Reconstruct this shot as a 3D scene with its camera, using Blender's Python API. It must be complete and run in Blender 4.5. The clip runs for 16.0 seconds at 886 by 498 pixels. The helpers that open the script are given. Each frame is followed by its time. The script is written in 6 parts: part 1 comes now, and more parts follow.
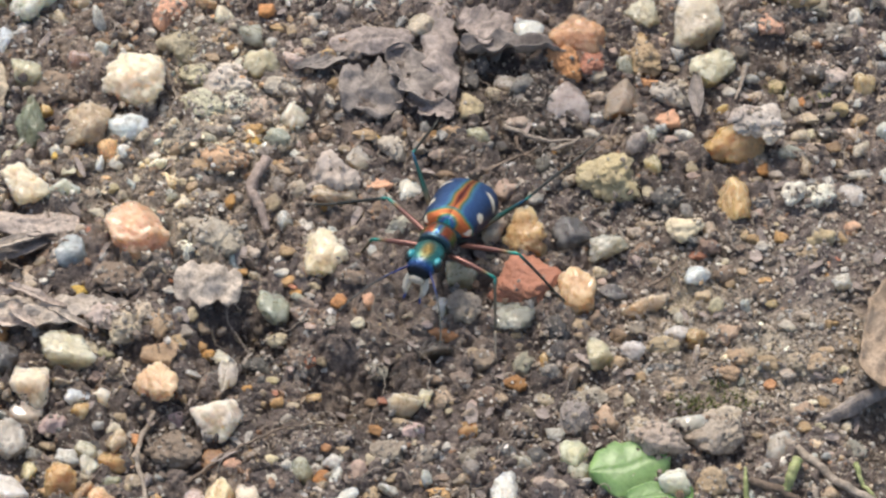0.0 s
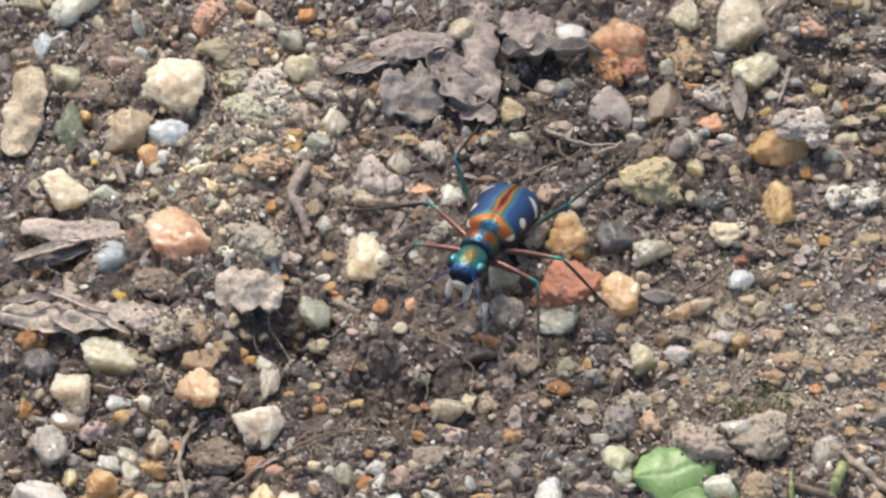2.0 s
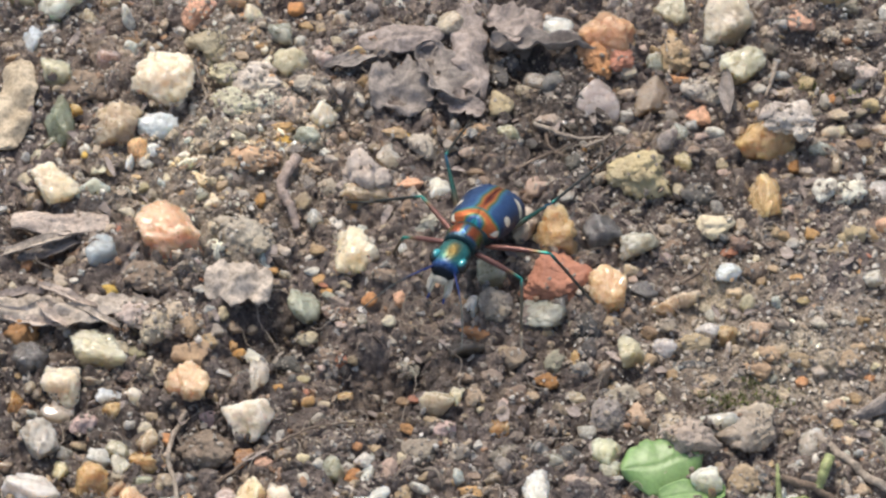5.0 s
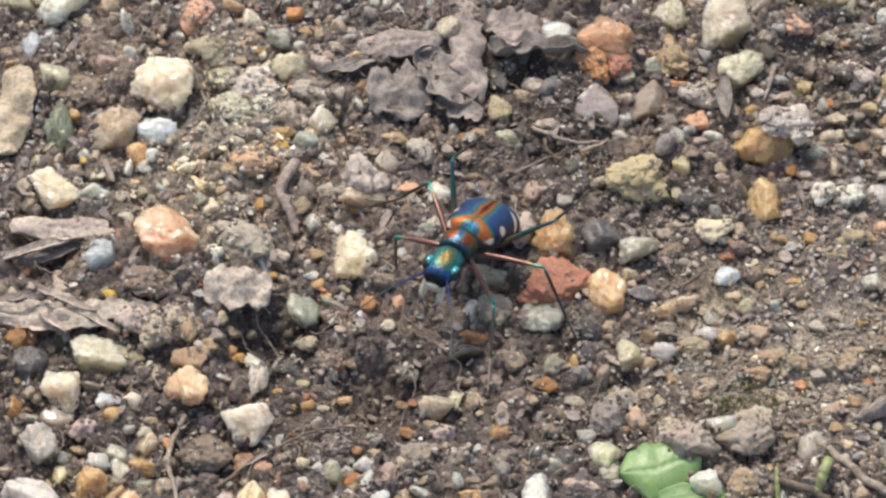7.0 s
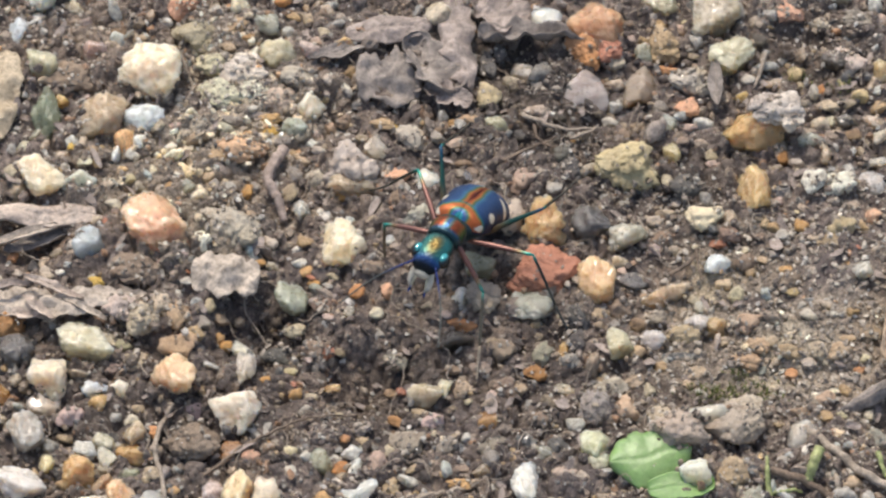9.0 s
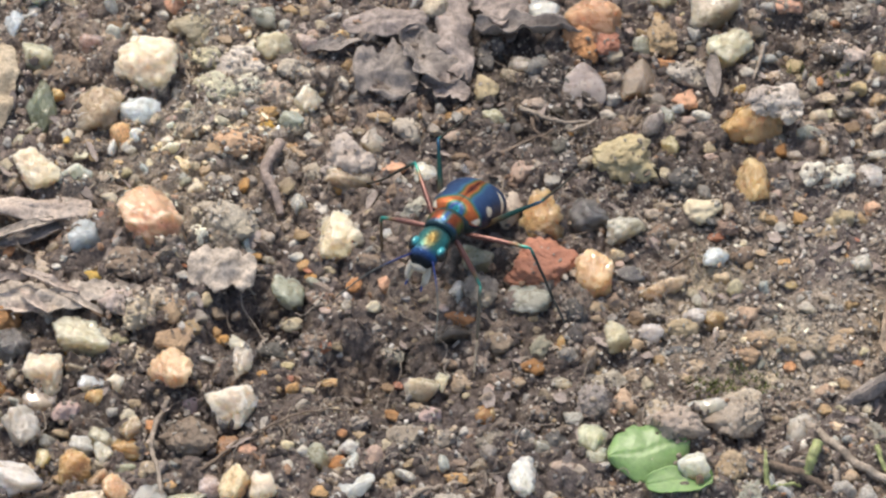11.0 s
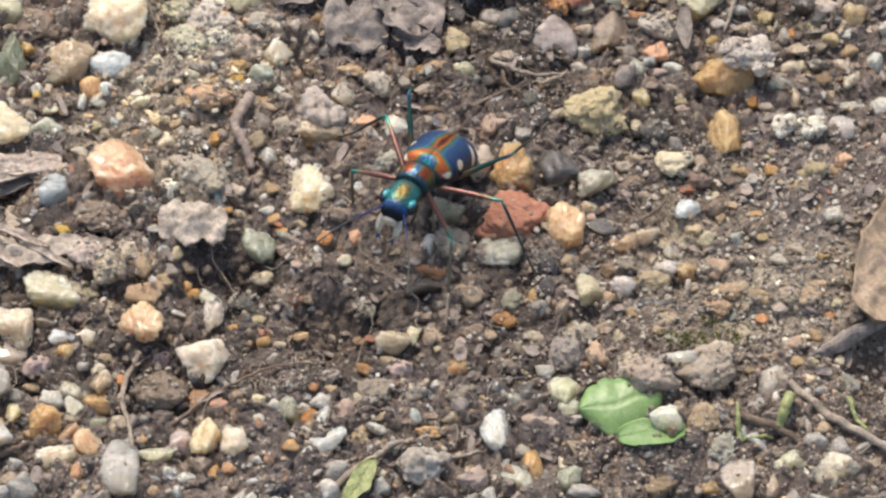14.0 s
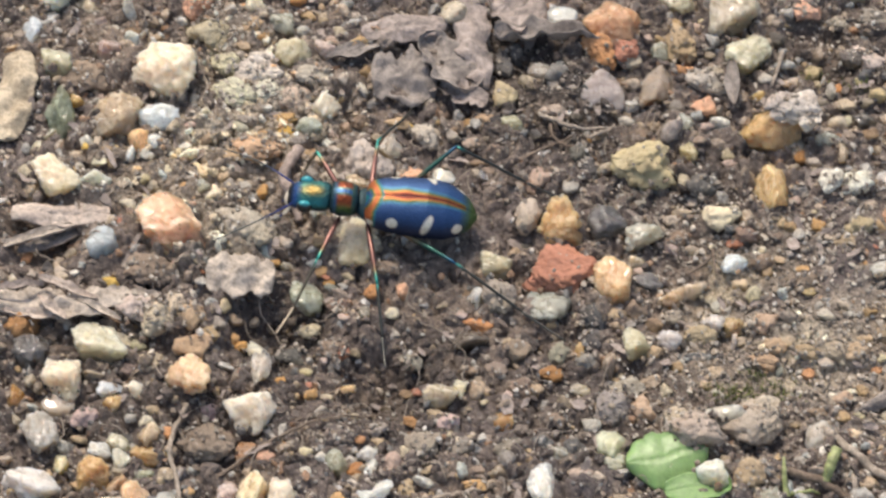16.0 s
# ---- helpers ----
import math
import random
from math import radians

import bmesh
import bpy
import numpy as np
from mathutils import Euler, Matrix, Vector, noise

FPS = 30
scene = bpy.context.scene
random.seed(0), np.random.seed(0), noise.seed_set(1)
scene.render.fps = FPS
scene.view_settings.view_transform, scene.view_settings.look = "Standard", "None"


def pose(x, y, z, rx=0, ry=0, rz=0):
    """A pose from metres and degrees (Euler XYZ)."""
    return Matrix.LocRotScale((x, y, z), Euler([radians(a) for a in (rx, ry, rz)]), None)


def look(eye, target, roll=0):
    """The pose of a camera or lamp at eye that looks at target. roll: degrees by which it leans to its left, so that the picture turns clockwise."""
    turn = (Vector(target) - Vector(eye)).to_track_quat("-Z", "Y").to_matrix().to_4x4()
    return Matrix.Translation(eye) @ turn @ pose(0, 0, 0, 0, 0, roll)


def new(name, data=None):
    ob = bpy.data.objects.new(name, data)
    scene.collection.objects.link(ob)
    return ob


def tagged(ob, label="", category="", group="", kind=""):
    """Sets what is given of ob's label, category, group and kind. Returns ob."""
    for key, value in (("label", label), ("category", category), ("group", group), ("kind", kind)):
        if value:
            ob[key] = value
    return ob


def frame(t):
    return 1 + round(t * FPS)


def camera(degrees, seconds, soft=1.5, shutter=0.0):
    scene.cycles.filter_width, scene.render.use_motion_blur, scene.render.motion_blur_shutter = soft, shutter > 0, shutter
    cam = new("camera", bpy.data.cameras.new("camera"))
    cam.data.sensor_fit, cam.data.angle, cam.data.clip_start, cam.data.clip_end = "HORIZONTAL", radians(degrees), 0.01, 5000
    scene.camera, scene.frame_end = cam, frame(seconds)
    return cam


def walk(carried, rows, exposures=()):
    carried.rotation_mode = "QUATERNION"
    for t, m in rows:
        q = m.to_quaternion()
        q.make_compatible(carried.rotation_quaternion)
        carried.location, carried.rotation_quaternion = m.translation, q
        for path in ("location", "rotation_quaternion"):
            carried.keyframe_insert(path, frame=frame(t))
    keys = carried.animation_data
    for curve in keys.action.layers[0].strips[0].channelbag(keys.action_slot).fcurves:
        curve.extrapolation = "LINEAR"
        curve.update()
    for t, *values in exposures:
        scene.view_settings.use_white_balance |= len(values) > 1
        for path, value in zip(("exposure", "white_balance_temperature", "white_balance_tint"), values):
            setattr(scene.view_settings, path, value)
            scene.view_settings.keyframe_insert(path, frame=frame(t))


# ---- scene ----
# Macro view of bare gravelly soil with a tiger beetle; all tables below are in millimetres.
MM = 0.001

# ---- camera ----
cam = camera(10.0, 16.0, soft=2.4, shutter=0.5)
PATH = [
    (0.0, 0.86, -314.54, 402.54, -51.880, -0.241, 0.125),
    (0.5, -0.69, -314.32, 402.50, -51.884, -0.364, -0.115),
    (1.0, -0.89, -313.93, 401.84, -51.535, -0.258, 0.185),
    (1.5, -0.65, -313.73, 400.98, -51.471, -0.059, 0.043),
    (2.0, -0.86, -313.82, 399.71, -51.689, 0.094, 0.158),
    (2.5, -0.52, -313.44, 400.31, -51.807, 0.075, 0.096),
    (3.0, -0.20, -314.05, 401.72, -51.896, -0.078, 0.020),
    (3.5, -0.31, -313.50, 401.88, -51.964, -0.092, -0.066),
    (4.0, -0.44, -313.16, 401.84, -51.956, 0.058, 0.112),
    (6.5, 0.62, -315.36, 403.06, -51.857, 0.087, 0.092),
    (7.0, -0.61, -314.79, 402.39, -51.821, 0.077, -0.007),
    (7.5, 0.00, -313.81, 402.88, -51.898, 0.285, 0.250),
    (8.0, -0.41, -313.98, 402.32, -51.844, 0.261, 0.272),
    (8.5, 0.18, -312.66, 401.86, -52.008, 0.176, 0.186),
    (9.0, 0.00, -312.82, 400.39, -52.000, 0.000, 0.000),
    (11.5, 0.61, -311.48, 399.11, -52.104, 0.083, -0.038),
    (12.0, -0.30, -311.56, 400.30, -52.093, 0.104, -0.079),
    (12.5, 0.40, -312.44, 398.88, -51.970, 0.155, -0.214),
    (13.0, 0.34, -311.59, 398.30, -52.239, 0.117, -0.283),
    (13.5, -1.03, -311.20, 398.48, -52.579, -0.140, -0.538),
    (14.0, 0.88, -311.26, 398.03, -52.581, -0.040, -0.368),
    (14.5, 0.98, -311.66, 399.45, -52.339, 0.070, -0.258),
    (15.0, 1.02, -311.12, 398.27, -52.144, 0.308, -0.143),
    (15.5, 0.52, -311.40, 398.07, -52.227, 0.182, -0.181),
    (16.0, 0.29, -311.25, 399.22, -52.059, 0.182, 0.109),
]
walk(cam, [(t, pose(x * MM, y * MM, z * MM, 90 + pitch, roll, yaw)) for t, x, y, z, pitch, roll, yaw in PATH], [(0, 0.25, 6800, 10), (9, 0.26, 6840, 10), (13, 0.27, 6960, 11), (16, 0.3, 7040, 11)])

# ---- light: bright hazy day, the sun high and beyond the subject ----
SUN_HEIGHT, SUN_FROM = 58.0, 20.0      # degrees; SUN_FROM turns from +y towards -x
world = bpy.data.worlds.new("sky")
scene.world = world
world.use_nodes = True
sky = world.node_tree.nodes.new("ShaderNodeTexSky")
sky.sky_type, sky.sun_disc = "NISHITA", False
sky.sun_elevation, sky.sun_rotation = radians(SUN_HEIGHT), radians(-SUN_FROM)
sky.dust_density = 3.0
backing = world.node_tree.nodes["Background"]
backing.inputs["Strength"].default_value = 0.15
world.node_tree.links.new(sky.outputs["Color"], backing.inputs["Color"])
sun = new("sun", bpy.data.lights.new("sun", "SUN"))
sun.data.energy, sun.data.angle, sun.data.color = 2.2, radians(10), (1.0, 0.94, 0.86)
a, b = radians(SUN_HEIGHT), radians(SUN_FROM)
sun.matrix_world = look((-math.cos(a) * math.sin(b), math.cos(a) * math.cos(b), math.sin(a)), (0, 0, 0))


# ---- materials ----
def material(name, rough=0.7, metal=0.0, spec=0.5):
    m = bpy.data.materials.new(name)
    m.use_nodes = True
    s = m.node_tree.nodes["Principled BSDF"]
    s.inputs["Roughness"].default_value, s.inputs["Metallic"].default_value = rough, metal
    s.inputs["Specular IOR Level"].default_value = spec
    return m, m.node_tree.nodes, m.node_tree.links, s


def noise_node(nodes, links, scale, detail=4.0, rough=0.6, coords="Object"):
    c = nodes.new("ShaderNodeTexCoord")
    n = nodes.new("ShaderNodeTexNoise")
    n.inputs["Scale"].default_value, n.inputs["Detail"].default_value, n.inputs["Roughness"].default_value = scale, detail, rough
    links.new(c.outputs[coords], n.inputs["Vector"])
    return n


def ramp_node(nodes, links, source, stops, interpolation="LINEAR"):
    r = nodes.new("ShaderNodeValToRGB")
    r.color_ramp.interpolation = interpolation
    el = r.color_ramp.elements
    el[0].position, el[0].color = stops[0][0], (*stops[0][1], 1)
    el[1].position, el[1].color = stops[-1][0], (*stops[-1][1], 1)
    for p, c in stops[1:-1]:
        e = el.new(p)
        e.color = (*c, 1)
    links.new(source, r.inputs["Fac"])
    return r


def mix_node(nodes, links, how, fac, one, two):
    m = nodes.new("ShaderNodeMix")
    m.data_type, m.blend_type = "RGBA", how
    for socket, value in ((m.inputs[0], fac), (m.inputs[6], one), (m.inputs[7], two)):
        if isinstance(value, bpy.types.NodeSocket):
            links.new(value, socket)
        else:
            socket.default_value = value if isinstance(value, float) else (*value, 1)
    return m.outputs[2]


def bump_node(nodes, links, shader, height, strength, distance):
    b = nodes.new("ShaderNodeBump")
    b.inputs["Strength"].default_value, b.inputs["Distance"].default_value = strength, distance
    links.new(height, b.inputs["Height"])
    links.new(b.outputs["Normal"], shader.inputs["Normal"])


def wet_film(links, shader, weight, rough):
    """A thin film of water that follows the relief and glints."""
    shader.inputs["Coat Weight"].default_value, shader.inputs["Coat Roughness"].default_value = weight, rough
    links.new(shader.inputs["Normal"].links[0].from_socket, shader.inputs["Coat Normal"])


def grey(v):
    return (v, v, v)


def stone_material(name, rough, grain, stain, dirt, relief, speckle=0.45, iron=0.5):
    """Stone tinted by each object's own colour, with rust-coloured patches, stains, grain and clinging soil."""
    m, nodes, links, s = material(name, rough)
    info = nodes.new("ShaderNodeObjectInfo")
    big = noise_node(nodes, links, 330.0, 3.0)
    fine = noise_node(nodes, links, grain, 5.0, 0.7)
    tone = ramp_node(nodes, links, big.outputs["Fac"], [(0.3, (1 - stain * 0.9, 1 - stain * 1.2, 1 - stain * 1.5)), (0.52, grey(1.0)), (0.75, grey(1.0 + stain * 0.4))])
    c = mix_node(nodes, links, "MULTIPLY", 1.0, info.outputs["Color"], tone.outputs["Color"])
    rust = noise_node(nodes, links, 190.0, 4.0, 0.6)
    lean = nodes.new("ShaderNodeMath")                      # some stones are stained all over, others hardly
    lean.operation = "MULTIPLY_ADD"
    lean.inputs[1].default_value = 0.42
    links.new(info.outputs["Random"], lean.inputs[0])
    links.new(rust.outputs["Fac"], lean.inputs[2])
    tint = ramp_node(nodes, links, lean.outputs[0], [(0.66, grey(1.0)), (0.9, (1 - iron * 0.12, 1 - iron * 0.4, 1 - iron * 1.0))])
    c = mix_node(nodes, links, "MULTIPLY", 1.0, c, tint.outputs["Color"])
    speck = ramp_node(nodes, links, fine.outputs["Fac"], [(0.32, grey(1 - speckle)), (0.5, grey(1.0)), (0.7, grey(1 + speckle * 0.4))])
    c = mix_node(nodes, links, "MULTIPLY", 0.8, c, speck.outputs["Color"])
    soil = noise_node(nodes, links, 520.0, 7.0, 0.78)
    mask = ramp_node(nodes, links, soil.outputs["Fac"], [(0.62 - dirt * 0.3, grey(0.0)), (0.7 - dirt * 0.25, grey(0.9))])
    crust_tone = ramp_node(nodes, links, fine.outputs["Fac"], [(0.35, (0.15, 0.12, 0.1)), (0.5, (0.29, 0.235, 0.19)), (0.66, (0.5, 0.43, 0.34))])
    c = mix_node(nodes, links, "MIX", mask.outputs["Color"], c, crust_tone.outputs["Color"])
    links.new(c, s.inputs["Base Color"])
    gloss = ramp_node(nodes, links, big.outputs["Fac"], [(0.3, grey(rough - 0.12)), (0.7, grey(min(1.0, rough + 0.2)))])
    links.new(mix_node(nodes, links, "MIX", mask.outputs["Color"], gloss.outputs["Color"], grey(0.8)), s.inputs["Roughness"])
    crust = nodes.new("ShaderNodeMath")
    crust.operation = "MULTIPLY_ADD"
    crust.inputs[1].default_value = 0.9
    links.new(mask.outputs["Color"], crust.inputs[0])
    links.new(fine.outputs["Fac"], crust.inputs[2])
    bump_node(nodes, links, s, crust.outputs[0], relief, 0.0005)
    return m


QUARTZ = stone_material("smooth_quartz", 0.27, 1300.0, 0.13, 0.04, 0.55, 0.24, 0.34)
for key, value in (("Subsurface Weight", 0.9), ("Subsurface Radius", (1.0, 0.85, 0.7)), ("Subsurface Scale", 0.003), ("Coat Weight", 0.5), ("Coat Roughness", 0.12)):
    QUARTZ.node_tree.nodes["Principled BSDF"].inputs[key].default_value = value
MILKY = QUARTZ.copy()
MILKY.name = "milky_quartz"
q_nodes, q_links = QUARTZ.node_tree.nodes, QUARTZ.node_tree.links
clear = ramp_node(q_nodes, q_links, noise_node(q_nodes, q_links, 240.0, 3.0).outputs["Fac"], [(0.4, grey(0.0)), (0.62, grey(0.5))])
q_links.new(clear.outputs["Color"], q_nodes["Principled BSDF"].inputs["Transmission Weight"])
SANDSTONE = stone_material("grainy_stone", 0.62, 1900.0, 0.2, -0.2, 0.8, 0.22, 0.25)
CLOD = stone_material("crumbly_clod", 0.82, 1500.0, 0.24, -0.02, 1.0, 0.4, 0.2)
CHIPS = stone_material("small_stone", 0.42, 1900.0, 0.25, 0.1, 0.8, 0.4, 0.4)


def damp(nodes, links, colour):
    """Darkens the colour where the soil is damp, pales it where it is dry and sandy, and paints in shade at some
    hollows: ragged patches.
    """
    c = nodes.new("ShaderNodeTexCoord")
    ragged = noise_node(nodes, links, 90.0, 4.0)
    for px, py, r, k0 in DAMP_AND_SHADE:
        far = nodes.new("ShaderNodeVectorMath")
        far.operation = "DISTANCE"
        far.inputs[1].default_value = (px * MM, py * MM, 0)
        links.new(c.outputs["Object"], far.inputs[0])
        k = nodes.new("ShaderNodeMath")
        k.operation = "MULTIPLY_ADD"
        k.inputs[1].default_value = 1 / (r * MM)
        links.new(far.outputs["Value"], k.inputs[0])
        links.new(ragged.outputs["Fac"], k.inputs[2])
        wet = ramp_node(nodes, links, k.outputs[0], [(0.75, (k0, k0 * (1.04 if k0 > 1 else 0.99), k0 * 0.98)), (1.0, grey(1.0))])
        colour = mix_node(nodes, links, "MULTIPLY", 1.0, colour, wet.outputs["Color"])
    return colour


DAMP_AND_SHADE = [
    (7.3, 18.5, 24.0, 0.50),
    (-4.7, -17.5, 17.0, 0.62),
    # shade of the deep hollow, put into the soil colour
    (-7.2, -15.6, 9.0, 0.50),
    (38.9, 25.3, 13.0, 0.60),
    # shade below the small leaf scrap, painted into the soil colour
    (-17.4, -10.4, 12.0, 0.50),
    (26.2, 11.0, 11.0, 0.62),
    (-19.6, -21.0, 20.0, 0.75),
    (14.1, -21.0, 28.0, 0.70),
    (-33.4, -19.6, 30.0, 0.66),
    (21.4, 4.4, 16.0, 0.75),
    (28.8, -12.0, 20.0, 1.45),
    (38.3, -12.0, 24.0, 1.55),
    (-26.1, 10.3, 26.0, 1.50),
    (-20.6, 21.5, 22.0, 2.00),
    (-25.7, 0.1, 14.0, 1.30),
    (30.3, -2.8, 14.0, 1.20),
    # dark gap under the tan leaf: its shade as soil colour
    (46.0, -21.5, 11.0, 0.50),
]


def soil_material():
    m, nodes, links, s = material("damp_soil", 0.72)
    broad = noise_node(nodes, links, 60.0, 4.0)
    mid = noise_node(nodes, links, 420.0, 6.0, 0.7)
    fine = noise_node(nodes, links, 2600.0, 5.0, 0.75)
    c1 = ramp_node(nodes, links, mid.outputs["Fac"], [(0.3, (0.125, 0.1, 0.09)), (0.46, (0.21, 0.168, 0.145)), (0.6, (0.32, 0.26, 0.218)), (0.76, (0.46, 0.385, 0.315))])
    c2 = ramp_node(nodes, links, fine.outputs["Fac"], [(0.3, grey(0.45)), (0.52, grey(1.0)), (0.72, grey(1.7))])
    c3 = ramp_node(nodes, links, broad.outputs["Fac"], [(0.35, (0.8, 0.8, 0.85)), (0.65, (1.2, 1.15, 1.05))])
    c = mix_node(nodes, links, "MULTIPLY", 1.0, c1.outputs["Color"], c2.outputs["Color"])
    c = damp(nodes, links, mix_node(nodes, links, "MULTIPLY", 1.0, c, c3.outputs["Color"]))
    links.new(c, s.inputs["Base Color"])
    wet = ramp_node(nodes, links, mid.outputs["Fac"], [(0.35, grey(0.42)), (0.6, grey(0.8))])
    glint = ramp_node(nodes, links, fine.outputs["Fac"], [(0.58, grey(1.0)), (0.66, grey(0.3))])
    links.new(mix_node(nodes, links, "MULTIPLY", 1.0, wet.outputs["Color"], glint.outputs["Color"]), s.inputs["Roughness"])
    bump_node(nodes, links, s, fine.outputs["Fac"], 1.0, 0.0005)
    wet_film(links, s, 0.4, 0.16)
    return m


SOIL = soil_material()


def grain_material(name, stops, rough=0.6, sparkle=0.0, soily=True):
    """Loose grains: every island draws its own mineral colour."""
    m, nodes, links, s = material(name, rough)
    geo = nodes.new("ShaderNodeNewGeometry")
    pick = ramp_node(nodes, links, geo.outputs["Random Per Island"], stops, "CONSTANT")
    fine = noise_node(nodes, links, 2400.0, 4.0, 0.7)
    tone = ramp_node(nodes, links, fine.outputs["Fac"], [(0.3, grey(0.5)), (0.55, grey(1.0)), (0.75, grey(1.4))])
    c = mix_node(nodes, links, "MULTIPLY", 1.0, pick.outputs["Color"], tone.outputs["Color"])
    c = damp(nodes, links, c) if soily else c
    links.new(c, s.inputs["Base Color"])
    wide = noise_node(nodes, links, 300.0, 2.0)
    gl = ramp_node(nodes, links, wide.outputs["Fac"], [(0.38, grey(0.18)), (0.58, grey(0.75))])
    links.new(gl.outputs["Color"], s.inputs["Roughness"])
    bump_node(nodes, links, s, fine.outputs["Fac"], 0.8, 0.0003)
    wet_film(links, s, 0.35, 0.15)
    # a few grains made metallic, standing in for glints off wet soil
    if sparkle:
        fleck = ramp_node(nodes, links, geo.outputs["Random Per Island"], [(0.0, grey(0.0)), (1.0 - sparkle, grey(0.75))], "CONSTANT")
        links.new(fleck.outputs["Color"], s.inputs["Metallic"])
    return m


CRUMBS = grain_material("soil_crumbs", [(0.0, (0.09, 0.069, 0.058)), (0.13, (0.16, 0.125, 0.103)), (0.3, (0.23, 0.18, 0.147)), (0.47, (0.32, 0.255, 0.2)),
                                        (0.62, (0.42, 0.33, 0.245)), (0.73, (0.26, 0.245, 0.225)), (0.79, (0.54, 0.43, 0.31)), (0.87, (0.38, 0.24, 0.15)),
                                        (0.915, (0.56, 0.49, 0.4)), (0.955, (0.7, 0.65, 0.56)), (0.98, (0.6, 0.58, 0.55))], 0.6, 0.018)
SAND = grain_material("pale_sand", [(0.0, (0.26, 0.22, 0.18)), (0.2, (0.38, 0.325, 0.265)), (0.45, (0.5, 0.435, 0.35)), (0.7, (0.62, 0.555, 0.455)), (0.85, (0.46, 0.37, 0.27)), (0.92, (0.72, 0.68, 0.6))], 0.4, 0.022, False)
GRIT = grain_material("mixed_grit", [(0.0, (0.14, 0.11, 0.09)), (0.15, (0.22, 0.175, 0.14)), (0.34, (0.32, 0.255, 0.19)), (0.48, (0.26, 0.25, 0.225)),
                                     (0.56, (0.42, 0.33, 0.22)), (0.67, (0.48, 0.41, 0.32)), (0.77, (0.44, 0.26, 0.15)), (0.82, (0.55, 0.4, 0.22)),
                                     (0.86, (0.56, 0.53, 0.46)), (0.93, (0.7, 0.66, 0.57)), (0.97, (0.07, 0.07, 0.075))], 0.5)


GRAVEL = grain_material("mixed_gravel", [(0.0, (0.6, 0.58, 0.5)), (0.12, (0.42, 0.4, 0.36)), (0.26, (0.5, 0.4, 0.3)), (0.38, (0.66, 0.63, 0.56)), (0.48, (0.3, 0.26, 0.23)), (0.6, (0.56, 0.48, 0.36)),
                                         (0.7, (0.4, 0.41, 0.38)), (0.78, (0.6, 0.42, 0.26)), (0.84, (0.55, 0.57, 0.5)), (0.92, (0.46, 0.36, 0.31)), (0.97, (0.62, 0.36, 0.2))], 0.4)
for key, value in (("Subsurface Weight", 0.7), ("Subsurface Radius", (1.0, 0.85, 0.7)), ("Subsurface Scale", 0.0015)):
    GRAVEL.node_tree.nodes["Principled BSDF"].inputs[key].default_value = value


def leaf_material(name, dark, light, rough=0.65, fresh=0.0, vein=0.5):
    m, nodes, links, s = material(name, rough)
    blotch = noise_node(nodes, links, 260.0, 5.0, 0.65)
    fine = noise_node(nodes, links, 1700.0, 4.0, 0.7)
    c = ramp_node(nodes, links, blotch.outputs["Fac"], [(0.3, dark), (0.7, light)])
    f = ramp_node(nodes, links, fine.outputs["Fac"], [(0.3, grey(1 - vein * 1.2)), (0.6, grey(1.15))])
    links.new(mix_node(nodes, links, "MULTIPLY", 0.8, c.outputs["Color"], f.outputs["Color"]), s.inputs["Base Color"])
    if fresh:
        s.inputs["Subsurface Weight"].default_value = fresh
        s.inputs["Subsurface Radius"].default_value = (0.0006, 0.001, 0.0003)
        s.inputs["Subsurface Scale"].default_value = 0.5
    bump_node(nodes, links, s, fine.outputs["Fac"], 0.2 if fresh else 0.6, 0.0003)
    return m


DEAD_GREY = leaf_material("dead_leaf_grey", (0.165, 0.142, 0.125), (0.39, 0.34, 0.3))
DEAD_PINK = leaf_material("dead_leaf_pinkish", (0.22, 0.18, 0.155), (0.45, 0.375, 0.33))
DEAD_STRAW = leaf_material("dead_leaf_straw", (0.33, 0.275, 0.22), (0.68, 0.59, 0.49))
DEAD_PALE = leaf_material("dead_leaf_pale", (0.42, 0.335, 0.275), (0.66, 0.56, 0.47))
DEAD_SAND = leaf_material("dead_leaf_sandy", (0.38, 0.3, 0.2), (0.64, 0.54, 0.39))
DEAD_TAN = leaf_material("dead_leaf_tan", (0.34, 0.245, 0.16), (0.46, 0.35, 0.25))
GREEN = leaf_material("fresh_green_leaf", (0.16, 0.28, 0.095), (0.235, 0.375, 0.145), 0.34, 0.25, 0.12)
STEM_GREEN = leaf_material("yellow_green_stem", (0.22, 0.26, 0.1), (0.42, 0.45, 0.2), 0.5, 0.1)
TWIG = leaf_material("twig_bark", (0.12, 0.085, 0.06), (0.3, 0.23, 0.17), 0.8)
TWIG_PALE = leaf_material("pale_root", (0.3, 0.24, 0.18), (0.5, 0.43, 0.35), 0.8)
BARK = leaf_material("pinkish_bark", (0.26, 0.2, 0.165), (0.5, 0.4, 0.34), 0.75)
MOSS = leaf_material("moss", (0.1, 0.13, 0.03), (0.3, 0.33, 0.1), 0.7)


def chitin_material(name, metal, rough, relief=0.35, grain=5200.0):
    """Beetle shell; its pigment pattern lies in the mesh."""
    m, nodes, links, s = material(name, rough, metal)
    att = nodes.new("ShaderNodeAttribute")
    att.attribute_name = "pigment"
    fine = noise_node(nodes, links, grain, 2.0, 0.5)
    tone = ramp_node(nodes, links, fine.outputs["Fac"], [(0.3, grey(0.75)), (0.6, grey(1.1))])
    links.new(mix_node(nodes, links, "MULTIPLY", 0.6, att.outputs["Color"], tone.outputs["Color"]), s.inputs["Base Color"])
    bump_node(nodes, links, s, fine.outputs["Fac"], relief, 0.00012)
    return m


